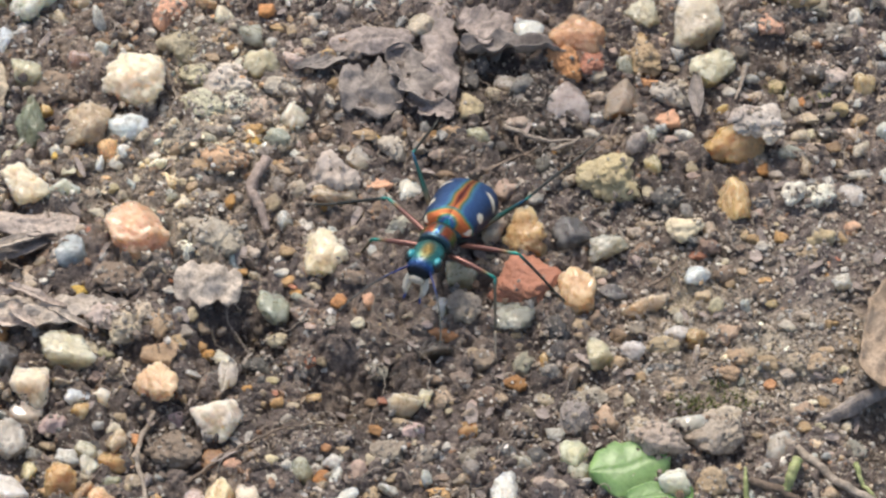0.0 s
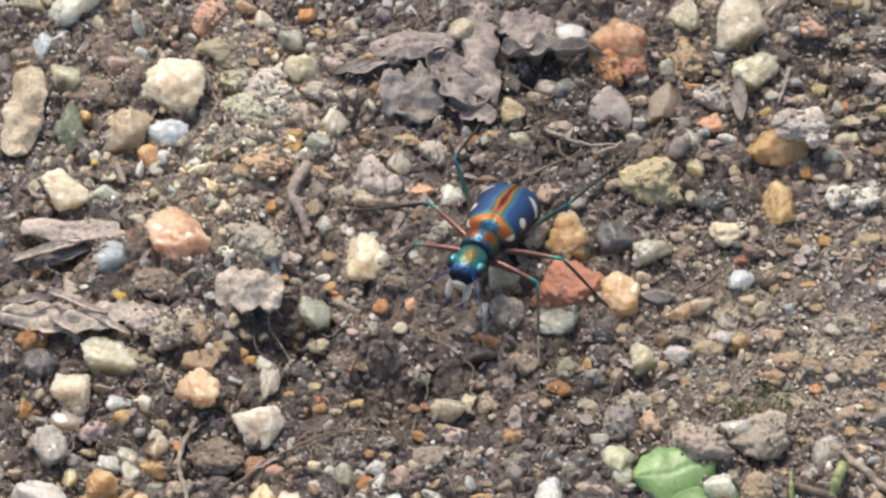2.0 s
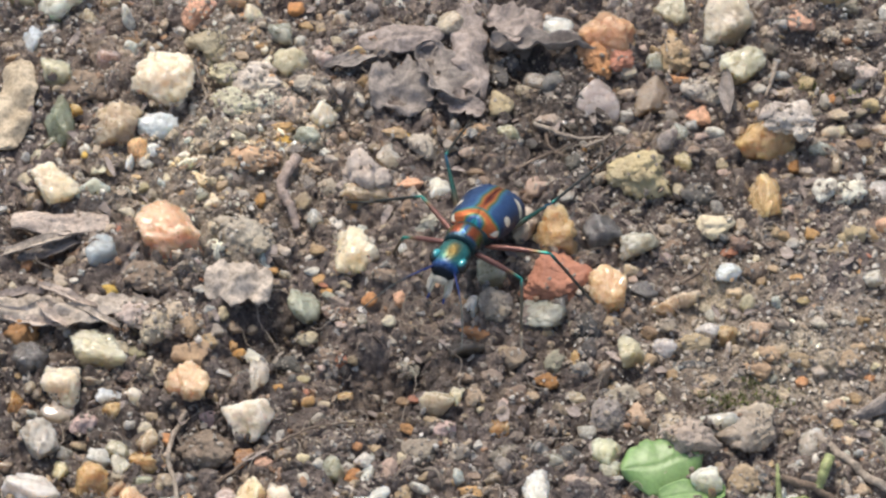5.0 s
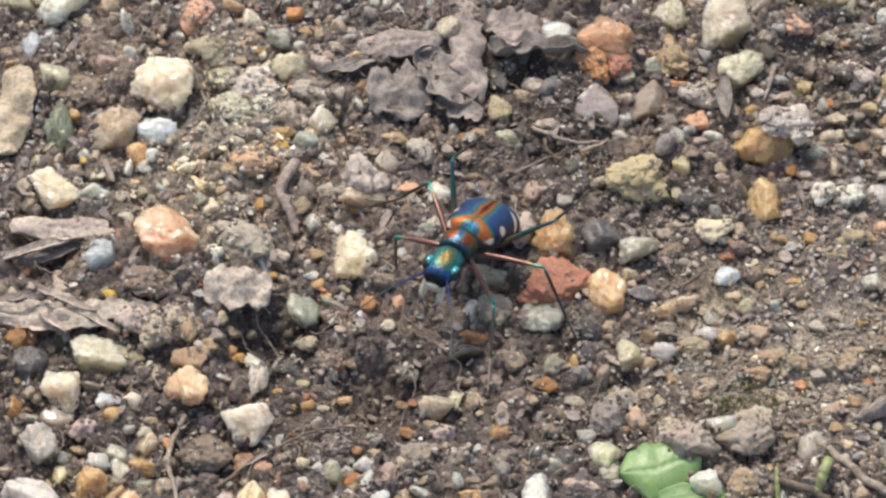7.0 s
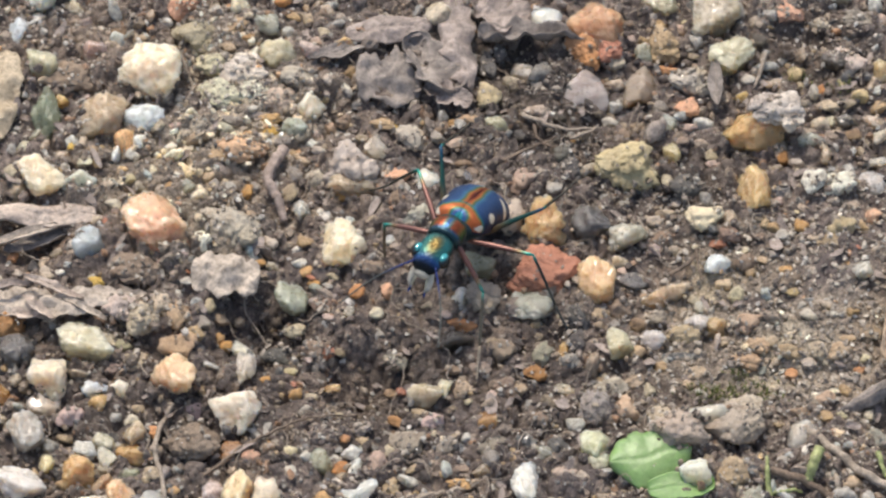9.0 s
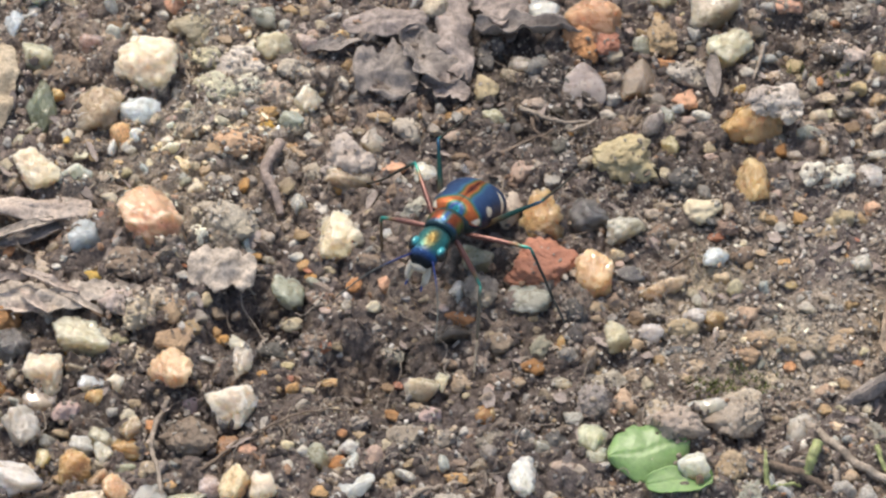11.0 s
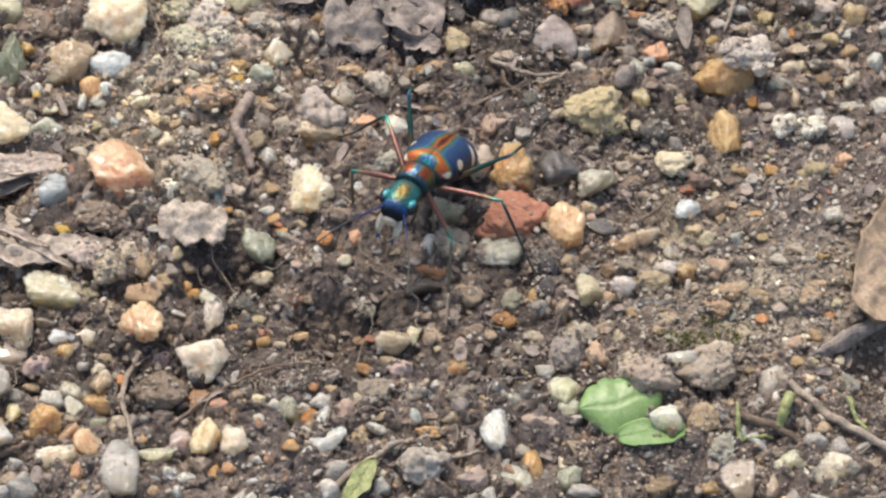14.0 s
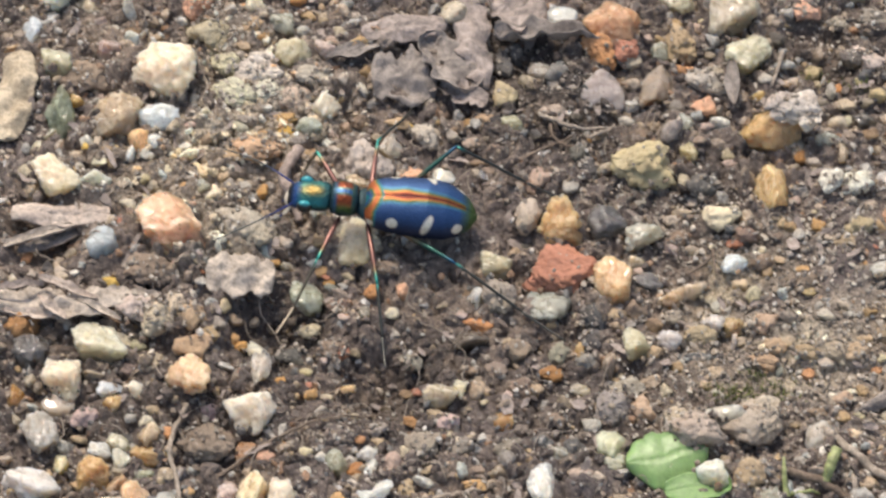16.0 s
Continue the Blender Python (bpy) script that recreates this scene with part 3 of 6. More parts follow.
blade(pale_leaf, "strip", -38.6, -7.0, -24, 6.8, 1.0, DEAD_PALE, curl=0.5, arch=0.06, lift=2.5, seed=33, ragged=0.25, wave=0.25)
blade(pale_leaf, "strip", -35.4, -9.4, -30, 5.2, 0.8, DEAD_STRAW, curl=0.5, arch=0.08, lift=2.4, seed=34, ragged=0.25, wave=0.25)
blade(pale_leaf, "strip", -43.6, -6.6, 6, 5.4, 0.9, DEAD_PINK, curl=0.5, arch=0.08, lift=2.5, seed=35, ragged=0.25, wave=0.25)
small_leaf = holder("dead_leaf", -21.7, -2.8, "small grey-beige dead leaf scrap standing off the soil", "dead leaf", "dead leaves")
blade(small_leaf, "lobe", -21.7, -4.1, -5, 7.0, 4.8, DEAD_STRAW, curl=-0.15, arch=0.12, lift=1.6, seed=18, wave=0.6, ragged=0.4, blunt=0.22, roll=6)
tan_leaf = holder("dead_leaf", -44.9, 19.2, "tan wrinkled dead leaf at the edge of the gravel", "dead leaf", "dead leaves")
blade(tan_leaf, "lobe", -45.3, 18.6, -93, 12.4, 4.2, DEAD_SAND, curl=-0.2, arch=0.1, lift=1.8, seed=19, ragged=0.2, wave=0.5, blunt=0.35)
brown_leaf = holder("dead_leaf", 45.6, -11.3, "dry tan leaf curled up from the soil", "dead leaf", "dead leaves")
blade(brown_leaf, "lobe", 47.4, -9.4, -107, 16.8, 7.4, DEAD_TAN, curl=0.2, arch=0.06, lift=1.6, seed=20, blunt=0.4, wave=0.5, ragged=0.12, roll=-10)
blade(brown_leaf, "rolled_edge", 43.3, -17.4, 34, 11.9, 1.9, DEAD_GREY, curl=-0.9, arch=0.08, lift=1.2, seed=28, blunt=0.4, wave=0.3, ragged=0.15)
flake_leaf = holder("dead_leaf", 27.8, 21.5, "grey upright scrap of dead leaf", "dead leaf", "dead leaves")
blade(flake_leaf, "lobe", 28.0, 20.0, -87, 6.2, 1.5, DEAD_GREY, curl=0.5, arch=0.1, lift=1.8, seed=21, roll=10)
pink_strip = holder("dead_leaf", -43.0, 39.3, "pinkish dead leaf strip on soil", "dead leaf", "dead leaves")
blade(pink_strip, "lobe", -43.2, 37.3, -6, 10.2, 2.3, DEAD_PINK, curl=0.3, arch=0.1, lift=1.5, seed=22)
green_leaf = holder("green_leaf", 20.1, -25.7, "fresh bright green leaf torn in two lobes", "leaf", "")
blade(green_leaf, "lobe", 20.1, -26.9, 14, 8.2, 6.4, GREEN, curl=-0.2, arch=0.02, ragged=0.2, lift=1.7, seed=41, wave=0.05, blunt=0.55, torn=0.6, roll=8)
blade(green_leaf, "lobe", 22.9, -30.7, 8, 6.6, 3.2, GREEN, curl=0.16, arch=0.0, ragged=0.12, lift=1.5, seed=24, wave=0.05, blunt=0.3, torn=0.5)
pale_blade = holder("green_leaf", -4.8, -33.7, "pale green withered leaf blade", "leaf", "")
blade(pale_blade, "lobe", -5.0, -35.9, -115, 6.2, 2.2, STEM_GREEN, curl=0.3, arch=0.1, lift=1.2, seed=25)
tube("twig", [(-23.2, -28.9, 0.6), (-20.2, -26.3, 1.0), (-17.5, -24.5, 1.1), (-14.8, -22.5, 1.0), (-11.8, -21.8, 0.8), (-7.4, -20.5, 0.4)], 0.20, TWIG, "crooked thin brown twig lying on the soil", "twig", "twigs")
tube("twig", [(-26.5, -20.0, 0.5), (-27.7, -23.3, 0.8), (-27.9, -26.1, 0.8), (-27.1, -29.4, 0.8), (-26.5, -34.2, 0.5)], 0.28, TWIG_PALE, "pale bent root lying over the pebbles", "twig", "twigs", end=0.8)
tube("twig", [(35.3, -22.7, 0.2), (37.9, -26.1, 0.8), (40.3, -28.6, 1.0), (42.9, -30.4, 1.0), (46.6, -32.9, 0.8)], 0.45, TWIG_PALE, "thick grey-brown twig lying on the soil", "twig", "twigs", end=0.9)
tube("twig", [(30.7, -28.0, 0.2), (34.2, -29.2, 0.6), (38.0, -31.5, 0.5), (40.7, -32.0, 0.3)], 0.51, TWIG, "crooked thin brown twig lying on the soil", "twig", "twigs")
tube("twig", [(38.0, -28.4, 0.5), (38.1, -30.3, 0.8), (39.0, -31.7, 0.8), (40.1, -32.4, 0.6)], 0.34, TWIG_PALE, "pale thin twig on the soil", "twig", "twigs")
tube("twig", [(8.2, 16.6, 0.8), (11.0, 15.1, 1.0), (13.6, 14.7, 1.0), (16.1, 15.2, 0.6)], 0.28, TWIG_PALE, "thin tan twig on the soil", "twig", "twigs")
tube("twig", [(13.0, 13.6, 0.6), (14.8, 14.2, 1.0), (15.9, 15.5, 0.6)], 0.23, TWIG_PALE, "thin tan twig on the soil", "twig", "twigs")
tube("twig", [(9.3, 16.2, 0.4), (9.7, 13.6, 0.6), (11.6, 12.7, 0.4)], 0.23, TWIG, "crooked thin brown twig lying on the soil", "twig", "twigs")
tube("twig", [(6.1, 10.5, 0.4), (9.0, 12.3, 0.6), (11.6, 14.3, 0.4)], 0.23, TWIG, "crooked thin brown twig lying on the soil", "twig", "twigs")
tube("twig", [(-16.2, 12.4, 0.5), (-17.3, 9.6, 1.0), (-17.7, 7.9, 1.1), (-16.6, 5.6, 0.7), (-16.0, 3.6, 0.2)], 0.6, BARK, "curled pinkish-brown strip of bark", "twig", "twigs", end=0.7)
tube("twig", [(-27.2, 24.5, 1.0), (-26.4, 22.6, 1.2), (-25.7, 20.3, 1.0), (-26.4, 18.1, 0.6), (-28.0, 17.4, 0.4), (-29.9, 17.8, 0.2)], 0.15, TWIG_PALE, "hair-thin pale rootlet curving round a cream stone", "rootlet", "rootlets")
tube("twig", [(33.2, 24.5, 1.2), (32.7, 22.4, 0.9), (32.0, 20.2, 0.5)], 0.28, TWIG_PALE, "short pale twig standing up from soil", "twig", "twigs")
tube("twig", [(-7.3, -35.7, 0.3), (-3.8, -32.7, 0.8), (-2.1, -31.6, 0.9), (0.9, -30.2, 0.5), (2.1, -30.0, 0.2)], 0.40, TWIG_PALE, "tan bent twig lying on soil", "twig", "twigs")
tube("twig", [(-43.7, -33.6, 0.4), (-39.5, -31.9, 0.7), (-36.7, -30.5, 0.4)], 0.51, TWIG, "crooked thin brown twig lying on the soil", "twig", "twigs")
tube("twig", [(1.4, -32.0, 0.4), (4.7, -32.4, 0.5), (7.4, -31.5, 0.3)], 0.28, TWIG_PALE, "thin tan twig on the soil", "twig", "twigs")
tube("twig", [(19.7, 2.7, 1.2), (20.2, 1.9, 1.4), (20.8, 1.1, 1.0)], 0.20, TWIG_PALE, "tiny pale twig on a pebble", "twig", "twigs")
tube("twig", [(22.6, -3.5, 0.3), (24.4, -2.3, 0.7), (25.4, -1.2, 0.5)], 0.23, TWIG, "crooked thin brown twig lying on the soil", "twig", "twigs")
tube("twig", [(25.4, -0.2, 0.3), (25.5, -2.6, 0.6), (26.0, -4.1, 0.3)], 0.17, TWIG, "crooked thin brown twig lying on the soil", "twig", "twigs")
tube("twig", [(44.8, 36.9, 1.5), (46.7, 34.4, 1.5), (49.2, 31.6, 1.2)], 0.79, TWIG_PALE, "pale dry stalk on the soil", "twig", "twigs", end=0.9)
tube("grass_stem", [(35.2, -29.4, 0.4), (35.7, -28.5, 1.2), (36.4, -26.6, 1.4)], 0.57, STEM_GREEN, "yellow-green broken stem in the soil", "stem", "green stems", end=0.9)
tube("grass_stem", [(31.5, -31.1, 0.3), (31.3, -29.2, 1.2), (31.3, -27.3, 1.5)], 0.34, STEM_GREEN, "thin yellow-green sprout in the soil", "stem", "green stems")
tube("grass_stem", [(31.7, -30.5, 0.3), (33.4, -30.5, 0.8), (34.7, -30.4, 0.4)], 0.28, STEM_GREEN, "thin yellow-green sprout in the soil", "stem", "green stems")
tube("grass_stem", [(42.1, -26.7, 1.2), (42.5, -28.7, 1.5), (43.7, -30.6, 1.2), (45.8, -32.6, 0.6)], 0.28, STEM_GREEN, "thin pale green bent blade of grass", "stem", "green stems")


# ---- stones ----
pebble(-40.6, 32.9, 6.5, 5.0, 4.1, 25, "white", "quartz")
pebble(-43.9, 27.6, 2.2, 3.6, 2.3, 0, "bluish white", "quartz")
pebble(-36.1, 33.7, 2.1, 2.8, 2.2, 0, "tan", "quartz")
pebble(-41.1, 22.8, 3.5, 3.4, 3.0, 0, "greenish white", "quartz")
pebble(-35.9, 24.8, 2.6, 2.8, 2.3, 0, "pinkish", "quartz")
pebble(-30.0, 21.2, 6.4, 6.9, 6.0, 0, "cream", "quartz")
pebble(-25.4, 27.2, 5.4, 4.4, 3.0, 10, "olive tan", "clod")
pebble(-28.1, 27.3, 1.8, 2.8, 0.9, 0, "tan", "slab")
pebble(-40.6, 16.6, 3.3, 6.2, 3.2, 10, "deep grey-green", "quartz")
pebble(-39.1, 18.8, 1.9, 2.3, 1.9, 0, "honey", "quartz")
pebble(-35.0, 15.8, 5.7, 4.7, 4.1, 0, "tan", "quartz")
pebble(-30.4, 15.9, 4.1, 3.2, 2.4, -20, "bluish white", "quartz")
pebble(-42.5, 12.4, 2.4, 1.6, 1.2, 0, "olive tan", "quartz")
pebble(-25.0, 13.9, 2.9, 1.7, 1.2, 20, "tan", "stone")
pebble(-22.9, 11.7, 3.5, 2.1, 1.5, 0, "tan", "stone")
pebble(-23.3, 23.3, 4.5, 3.5, 2.2, 0, "greenish white", "clod")
pebble(-20.6, 22.4, 5.4, 4.5, 2.6, 0, "chalk white", "clod")
pebble(-22.9, 19.4, 5.2, 3.7, 2.4, 0, "chalk white", "clod")
pebble(-19.4, 20.0, 4.6, 3.5, 2.1, 0, "chalk white", "clod")
pebble(-16.8, 19.1, 3.4, 2.8, 1.7, 0, "pale buff", "clod")
pebble(-18.1, 28.9, 2.9, 3.0, 2.2, -20, "grey-green", "quartz")
pebble(-17.0, 24.6, 3.7, 3.4, 2.9, 0, "olive tan", "quartz")
pebble(-21.4, 28.7, 2.4, 2.1, 1.2, 30, "tan", "clod")
pebble(-9.6, 25.8, 3.7, 2.2, 1.9, 0, "honey", "quartz")
pebble(-14.8, 21.7, 3.9, 2.5, 1.6, 0, "pale buff", "clod")
pebble(-13.6, 17.9, 3.2, 3.5, 2.7, 0, "cream", "quartz")
pebble(-17.9, 16.5, 2.9, 1.4, 1.1, 0, "honey", "stone")
pebble(-17.6, 15.0, 2.1, 1.3, 0.9, 10, "yellow", "stone")
pebble(-15.2, 15.1, 2.9, 2.1, 1.8, 0, "grey-green", "quartz")
pebble(-20.4, 12.3, 5.6, 3.8, 2.4, 0, "peach", "clod")
pebble(-9.3, 10.3, 5.5, 6.0, 4.4, 0, "pale buff", "stone")
pebble(-9.2, 7.9, 5.0, 3.6, 2.6, 0, "tan", "quartz")
pebble(-3.1, 14.1, 3.4, 3.2, 2.1, 0, "pale buff", "clod")
pebble(-6.3, 15.9, 2.7, 2.2, 1.5, 0, "tan", "stone")
pebble(-10.0, 17.0, 2.1, 2.0, 1.4, 0, "brown", "stone")
pebble(-0.5, 14.9, 2.1, 2.0, 1.3, 0, "brown", "stone")
pebble(10.6, 30.0, 3.5, 2.7, 1.0, -5, "white", "slab")
pebble(15.9, 28.1, 6.0, 6.3, 4.2, 10, "rust", "quartz")
pebble(14.4, 25.2, 3.9, 4.3, 3.1, 0, "orange", "stone")
pebble(17.1, 25.7, 2.9, 4.1, 2.3, 0, "red-brown", "stone")
pebble(14.7, 20.0, 4.4, 5.2, 2.3, 0, "grey", "slab")
pebble(20.8, 25.3, 2.1, 2.3, 1.8, 0, "grey-green", "quartz")
pebble(20.4, 20.6, 3.4, 5.9, 1.8, -25, "brown", "slab")
pebble(4.6, 24.2, 1.9, 3.7, 0.9, 0, "charcoal grey", "stone")
pebble(4.7, 19.2, 2.7, 3.3, 2.3, 0, "olive tan", "stone")
pebble(8.2, 22.8, 2.7, 2.2, 1.7, 0, "grey", "quartz")
pebble(5.5, 14.8, 2.5, 2.3, 1.9, 0, "grey-green", "quartz")
pebble(10.2, 17.7, 4.2, 1.9, 1.2, 0, "pinkish", "stone")
pebble(22.5, 31.6, 3.7, 4.2, 3.3, 0, "pale grey", "quartz")
pebble(22.7, 26.4, 3.3, 5.5, 2.8, 10, "tan", "stone")
pebble(23.1, 23.3, 2.6, 1.6, 1.1, 0, "orange", "stone")
pebble(28.7, 30.1, 5.2, 7.8, 4.9, -15, "pale grey", "quartz")
pebble(29.7, 24.3, 4.8, 4.8, 3.8, 0, "greenish white", "quartz")
pebble(33.9, 21.6, 2.2, 1.4, 1.1, 0, "pinkish", "quartz")
pebble(31.1, 19.6, 2.7, 1.1, 0.9, 20, "honey", "quartz")
pebble(31.9, 14.6, 6.7, 5.8, 5.1, 0, "honey", "quartz")
pebble(34.0, 15.6, 5.2, 3.8, 2.1, 0, "chalk white", "clod", 3.4)
pebble(35.6, 14.1, 2.5, 2.6, 1.5, 0, "chalk white", "clod", 3.0)
pebble(32.4, 15.8, 3.2, 2.1, 1.4, 0, "pale buff", "clod", 3.4)
pebble(25.0, 18.5, 3.1, 2.6, 1.9, -10, "salmon", "stone")
pebble(41.8, 24.2, 4.4, 2.7, 1.6, -35, "pale buff", "clod")
pebble(40.5, 24.0, 3.1, 2.2, 1.9, 0, "charcoal grey", "quartz")
pebble(45.3, 22.4, 2.6, 3.9, 2.6, 0, "tan", "quartz")
pebble(35.9, 30.7, 3.3, 2.7, 1.6, 0, "salmon", "clod")
pebble(39.8, 18.6, 2.9, 1.6, 1.1, 0, "olive tan", "stone")
pebble(37.5, 13.6, 2.6, 1.9, 1.6, 35, "grey-green", "quartz")
pebble(41.4, 16.5, 2.5, 1.7, 1.3, 0, "charcoal grey", "quartz")
pebble(44.1, 16.0, 2.5, 2.0, 1.6, 0, "buff", "quartz")
pebble(44.1, 11.4, 3.2, 1.3, 1.0, 0, "pale grey", "quartz")
pebble(38.9, 11.8, 1.2, 3.2, 1.1, 0, "tan", "quartz")
pebble(34.0, 13.1, 2.9, 2.3, 1.3, 0, "grey", "clod")
pebble(23.3, 11.8, 1.9, 3.2, 1.7, 0, "olive tan", "quartz")
pebble(-40.6, 7.6, 5.0, 4.5, 3.5, 0, "cream", "quartz")
pebble(-36.8, 7.0, 3.7, 3.2, 2.8, 0, "pale green", "quartz")
pebble(-42.8, 6.9, 2.1, 3.2, 1.9, 0, "tan", "stone")
pebble(-35.6, -0.4, 3.8, 3.7, 3.0, 25, "blue-grey", "quartz")
pebble(-28.7, 1.4, 7.3, 6.8, 5.0, -10, "salmon", "quartz")
pebble(-26.5, -1.8, 2.9, 2.5, 1.7, 0, "pinkish", "stone")
pebble(-30.7, -3.5, 5.1, 3.5, 2.1, 0, "brown", "clod")
pebble(-43.1, -9.8, 3.7, 3.6, 2.4, 0, "amber", "stone")
pebble(-26.3, -9.2, 2.7, 3.9, 2.1, 0, "tan", "clod")
pebble(-21.3, 2.3, 6.6, 6.2, 3.9, 0, "buff", "clod")
pebble(-10.2, -0.1, 4.9, 5.6, 3.2, -15, "cream", "quartz")
pebble(-11.4, 2.6, 2.1, 2.0, 1.3, 0, "white", "stone")
pebble(-14.2, 4.7, 1.7, 2.3, 1.7, 0, "pale grey", "quartz")
pebble(-15.1, -6.1, 3.2, 3.8, 3.0, 0, "grey-green", "quartz")
pebble(-9.4, -8.4, 1.2, 2.3, 1.1, 0, "grey", "quartz")
pebble(-2.4, 3.3, 3.2, 2.5, 1.8, 0, "pale grey", "stone")
pebble(-1.5, 8.6, 2.4, 2.7, 1.1, 0, "cream", "slab")
pebble(-4.8, 9.4, 3.1, 2.3, 1.7, 0, "salmon", "stone")
pebble(8.1, 8.1, 3.7, 3.7, 2.6, 0, "pinkish", "stone")
pebble(5.8, 6.8, 2.2, 2.0, 1.6, 0, "grey", "stone")
pebble(10.1, 1.5, 4.4, 5.4, 4.0, 20, "honey", "quartz")
pebble(6.9, 3.0, 2.7, 3.9, 2.4, 0, "pale buff", "stone", 0.8)
pebble(14.8, 2.4, 3.9, 3.7, 2.8, 0, "charcoal grey", "quartz")
pebble(18.2, 1.3, 4.6, 3.6, 3.1, 30, "pale grey", "quartz")
pebble(18.7, 9.5, 6.7, 5.9, 4.6, 15, "olive tan", "stone")
pebble(13.0, 10.1, 2.5, 2.5, 1.4, 0, "charcoal grey", "clod")
pebble(10.2, -3.7, 6.9, 6.4, 3.2, -10, "red-brown", "stone")
pebble(15.2, -5.0, 4.1, 5.4, 3.8, 0, "peach", "quartz")
pebble(8.9, -7.7, 5.1, 4.3, 2.2, 15, "grey-green", "quartz")
pebble(3.7, -2.5, 3.3, 2.9, 2.3, 0, "olive tan", "quartz")
pebble(4.1, -6.9, 3.7, 4.1, 2.7, 0, "grey", "stone")
pebble(1.7, -6.6, 1.8, 2.2, 1.8, -30, "white", "quartz")
pebble(2.0, -9.6, 3.3, 1.7, 1.2, 0, "orange", "stone")
pebble(1.2, -11.3, 3.7, 2.9, 2.4, 0, "charcoal grey", "quartz")
pebble(18.7, -4.4, 3.3, 2.0, 1.4, 0, "charcoal grey", "quartz")
pebble(21.2, -6.5, 3.2, 2.2, 1.7, 25, "tan", "quartz")
pebble(15.5, -8.4, 2.5, 1.7, 1.2, 0, "tan", "stone")
pebble(17.5, -7.9, 2.4, 2.7, 2.0, 0, "brown", "stone")
pebble(13.2, -9.0, 3.1, 3.2, 2.1, 0, "charcoal grey", "clod")
pebble(21.9, 1.1, 2.4, 2.3, 1.5, 0, "brown", "clod")
pebble(31.5, 7.9, 4.3, 6.8, 4.2, -5, "peach", "quartz")
pebble(26.4, 3.7, 3.9, 3.3, 2.2, 20, "cream", "stone")
pebble(28.9, 2.3, 2.7, 2.4, 1.5, 0, "brown", "clod")
pebble(37.5, 7.0, 2.7, 3.0, 1.8, 0, "chalk white", "clod", 0.8)
pebble(40.1, 7.2, 3.4, 2.8, 1.8, 0, "chalk white", "clod", 0.8)
pebble(43.4, 8.3, 3.1, 3.3, 1.3, 0, "pale grey", "slab")
pebble(39.9, 2.2, 3.4, 3.2, 2.4, 0, "olive tan", "stone")
pebble(38.9, 0.2, 2.9, 2.3, 1.3, 0, "tan", "clod")
pebble(27.5, -2.3, 2.7, 2.3, 1.8, 0, "bluish white", "quartz")
pebble(42.1, -3.5, 2.1, 3.2, 2.2, -30, "pale grey", "quartz")
pebble(25.3, -9.4, 2.7, 1.9, 1.4, 10, "pale grey", "quartz")
pebble(27.1, -9.7, 2.1, 2.1, 1.8, 0, "tan", "quartz")
pebble(30.3, -9.4, 2.5, 2.4, 1.7, 0, "tan", "stone")
pebble(22.9, -5.5, 3.5, 1.8, 1.4, 20, "tan", "quartz")
pebble(27.6, 1.1, 2.1, 1.1, 0.7, 0, "red-brown", "stone")
pebble(32.6, -8.7, 2.4, 1.7, 1.2, 0, "grey", "stone")
pebble(-35.1, -12.7, 6.6, 4.3, 3.2, -26, "pale green", "quartz")
pebble(-42.1, -13.3, 3.7, 4.5, 3.4, 0, "charcoal grey", "quartz")
pebble(-38.8, -17.0, 4.1, 4.8, 3.5, -10, "cream", "quartz")
pebble(-39.1, -19.9, 3.3, 2.7, 1.2, 0, "pinkish", "slab")
pebble(-40.7, -23.6, 3.9, 4.2, 3.3, 0, "pale grey", "quartz")
pebble(-38.4, -26.5, 1.8, 2.9, 1.7, 0, "cream", "quartz")
pebble(-35.3, -28.2, 3.3, 4.3, 3.4, -10, "honey", "quartz")
pebble(-34.1, -18.0, 2.7, 1.8, 1.4, 0, "bluish white", "quartz")
pebble(-33.9, -20.0, 2.2, 2.2, 1.9, 0, "honey", "quartz")
pebble(-31.8, -17.7, 2.2, 2.2, 1.7, 0, "cream", "quartz")
pebble(-26.4, -17.2, 4.7, 5.1, 4.1, 0, "peach", "quartz")
pebble(-26.2, -12.9, 3.3, 3.7, 2.9, -20, "tan", "stone")
pebble(-30.1, -23.9, 2.1, 2.6, 2.2, 0, "tan", "quartz")
pebble(-33.0, -24.5, 2.5, 2.6, 1.9, 0, "greenish white", "quartz")
pebble(-30.3, -25.8, 4.5, 2.8, 2.3, 0, "honey", "quartz")
pebble(-32.6, -26.0, 2.0, 2.8, 2.0, 0, "white", "quartz")
pebble(-20.4, -20.9, 5.1, 5.6, 4.5, -15, "cream", "quartz")
pebble(-19.6, -15.9, 2.5, 4.5, 2.2, 0, "pale grey", "quartz")
pebble(-24.4, -24.7, 5.7, 5.1, 3.2, 0, "brown", "clod", 0.5)
pebble(-41.2, -29.5, 5.7, 4.2, 3.7, 0, "white", "quartz")
pebble(-19.8, -30.0, 3.1, 5.2, 3.2, 0, "cream", "quartz")
pebble(-16.9, -30.6, 2.9, 3.9, 2.6, 0, "cream", "quartz")
pebble(-11.8, -26.9, 2.2, 2.7, 2.1, 0, "grey-green", "quartz")
pebble(-8.4, -27.6, 1.7, 2.5, 1.6, 0, "white", "quartz")
pebble(-8.3, -30.6, 4.2, 2.7, 1.0, 8, "white", "slab")
pebble(-19.8, -11.6, 3.2, 1.7, 0.7, -35, "white", "slab")
pebble(-11.1, -16.8, 2.1, 1.0, 0.7, 0, "orange", "quartz")
pebble(-1.6, -18.5, 3.9, 2.5, 2.1, 0, "olive tan", "quartz")
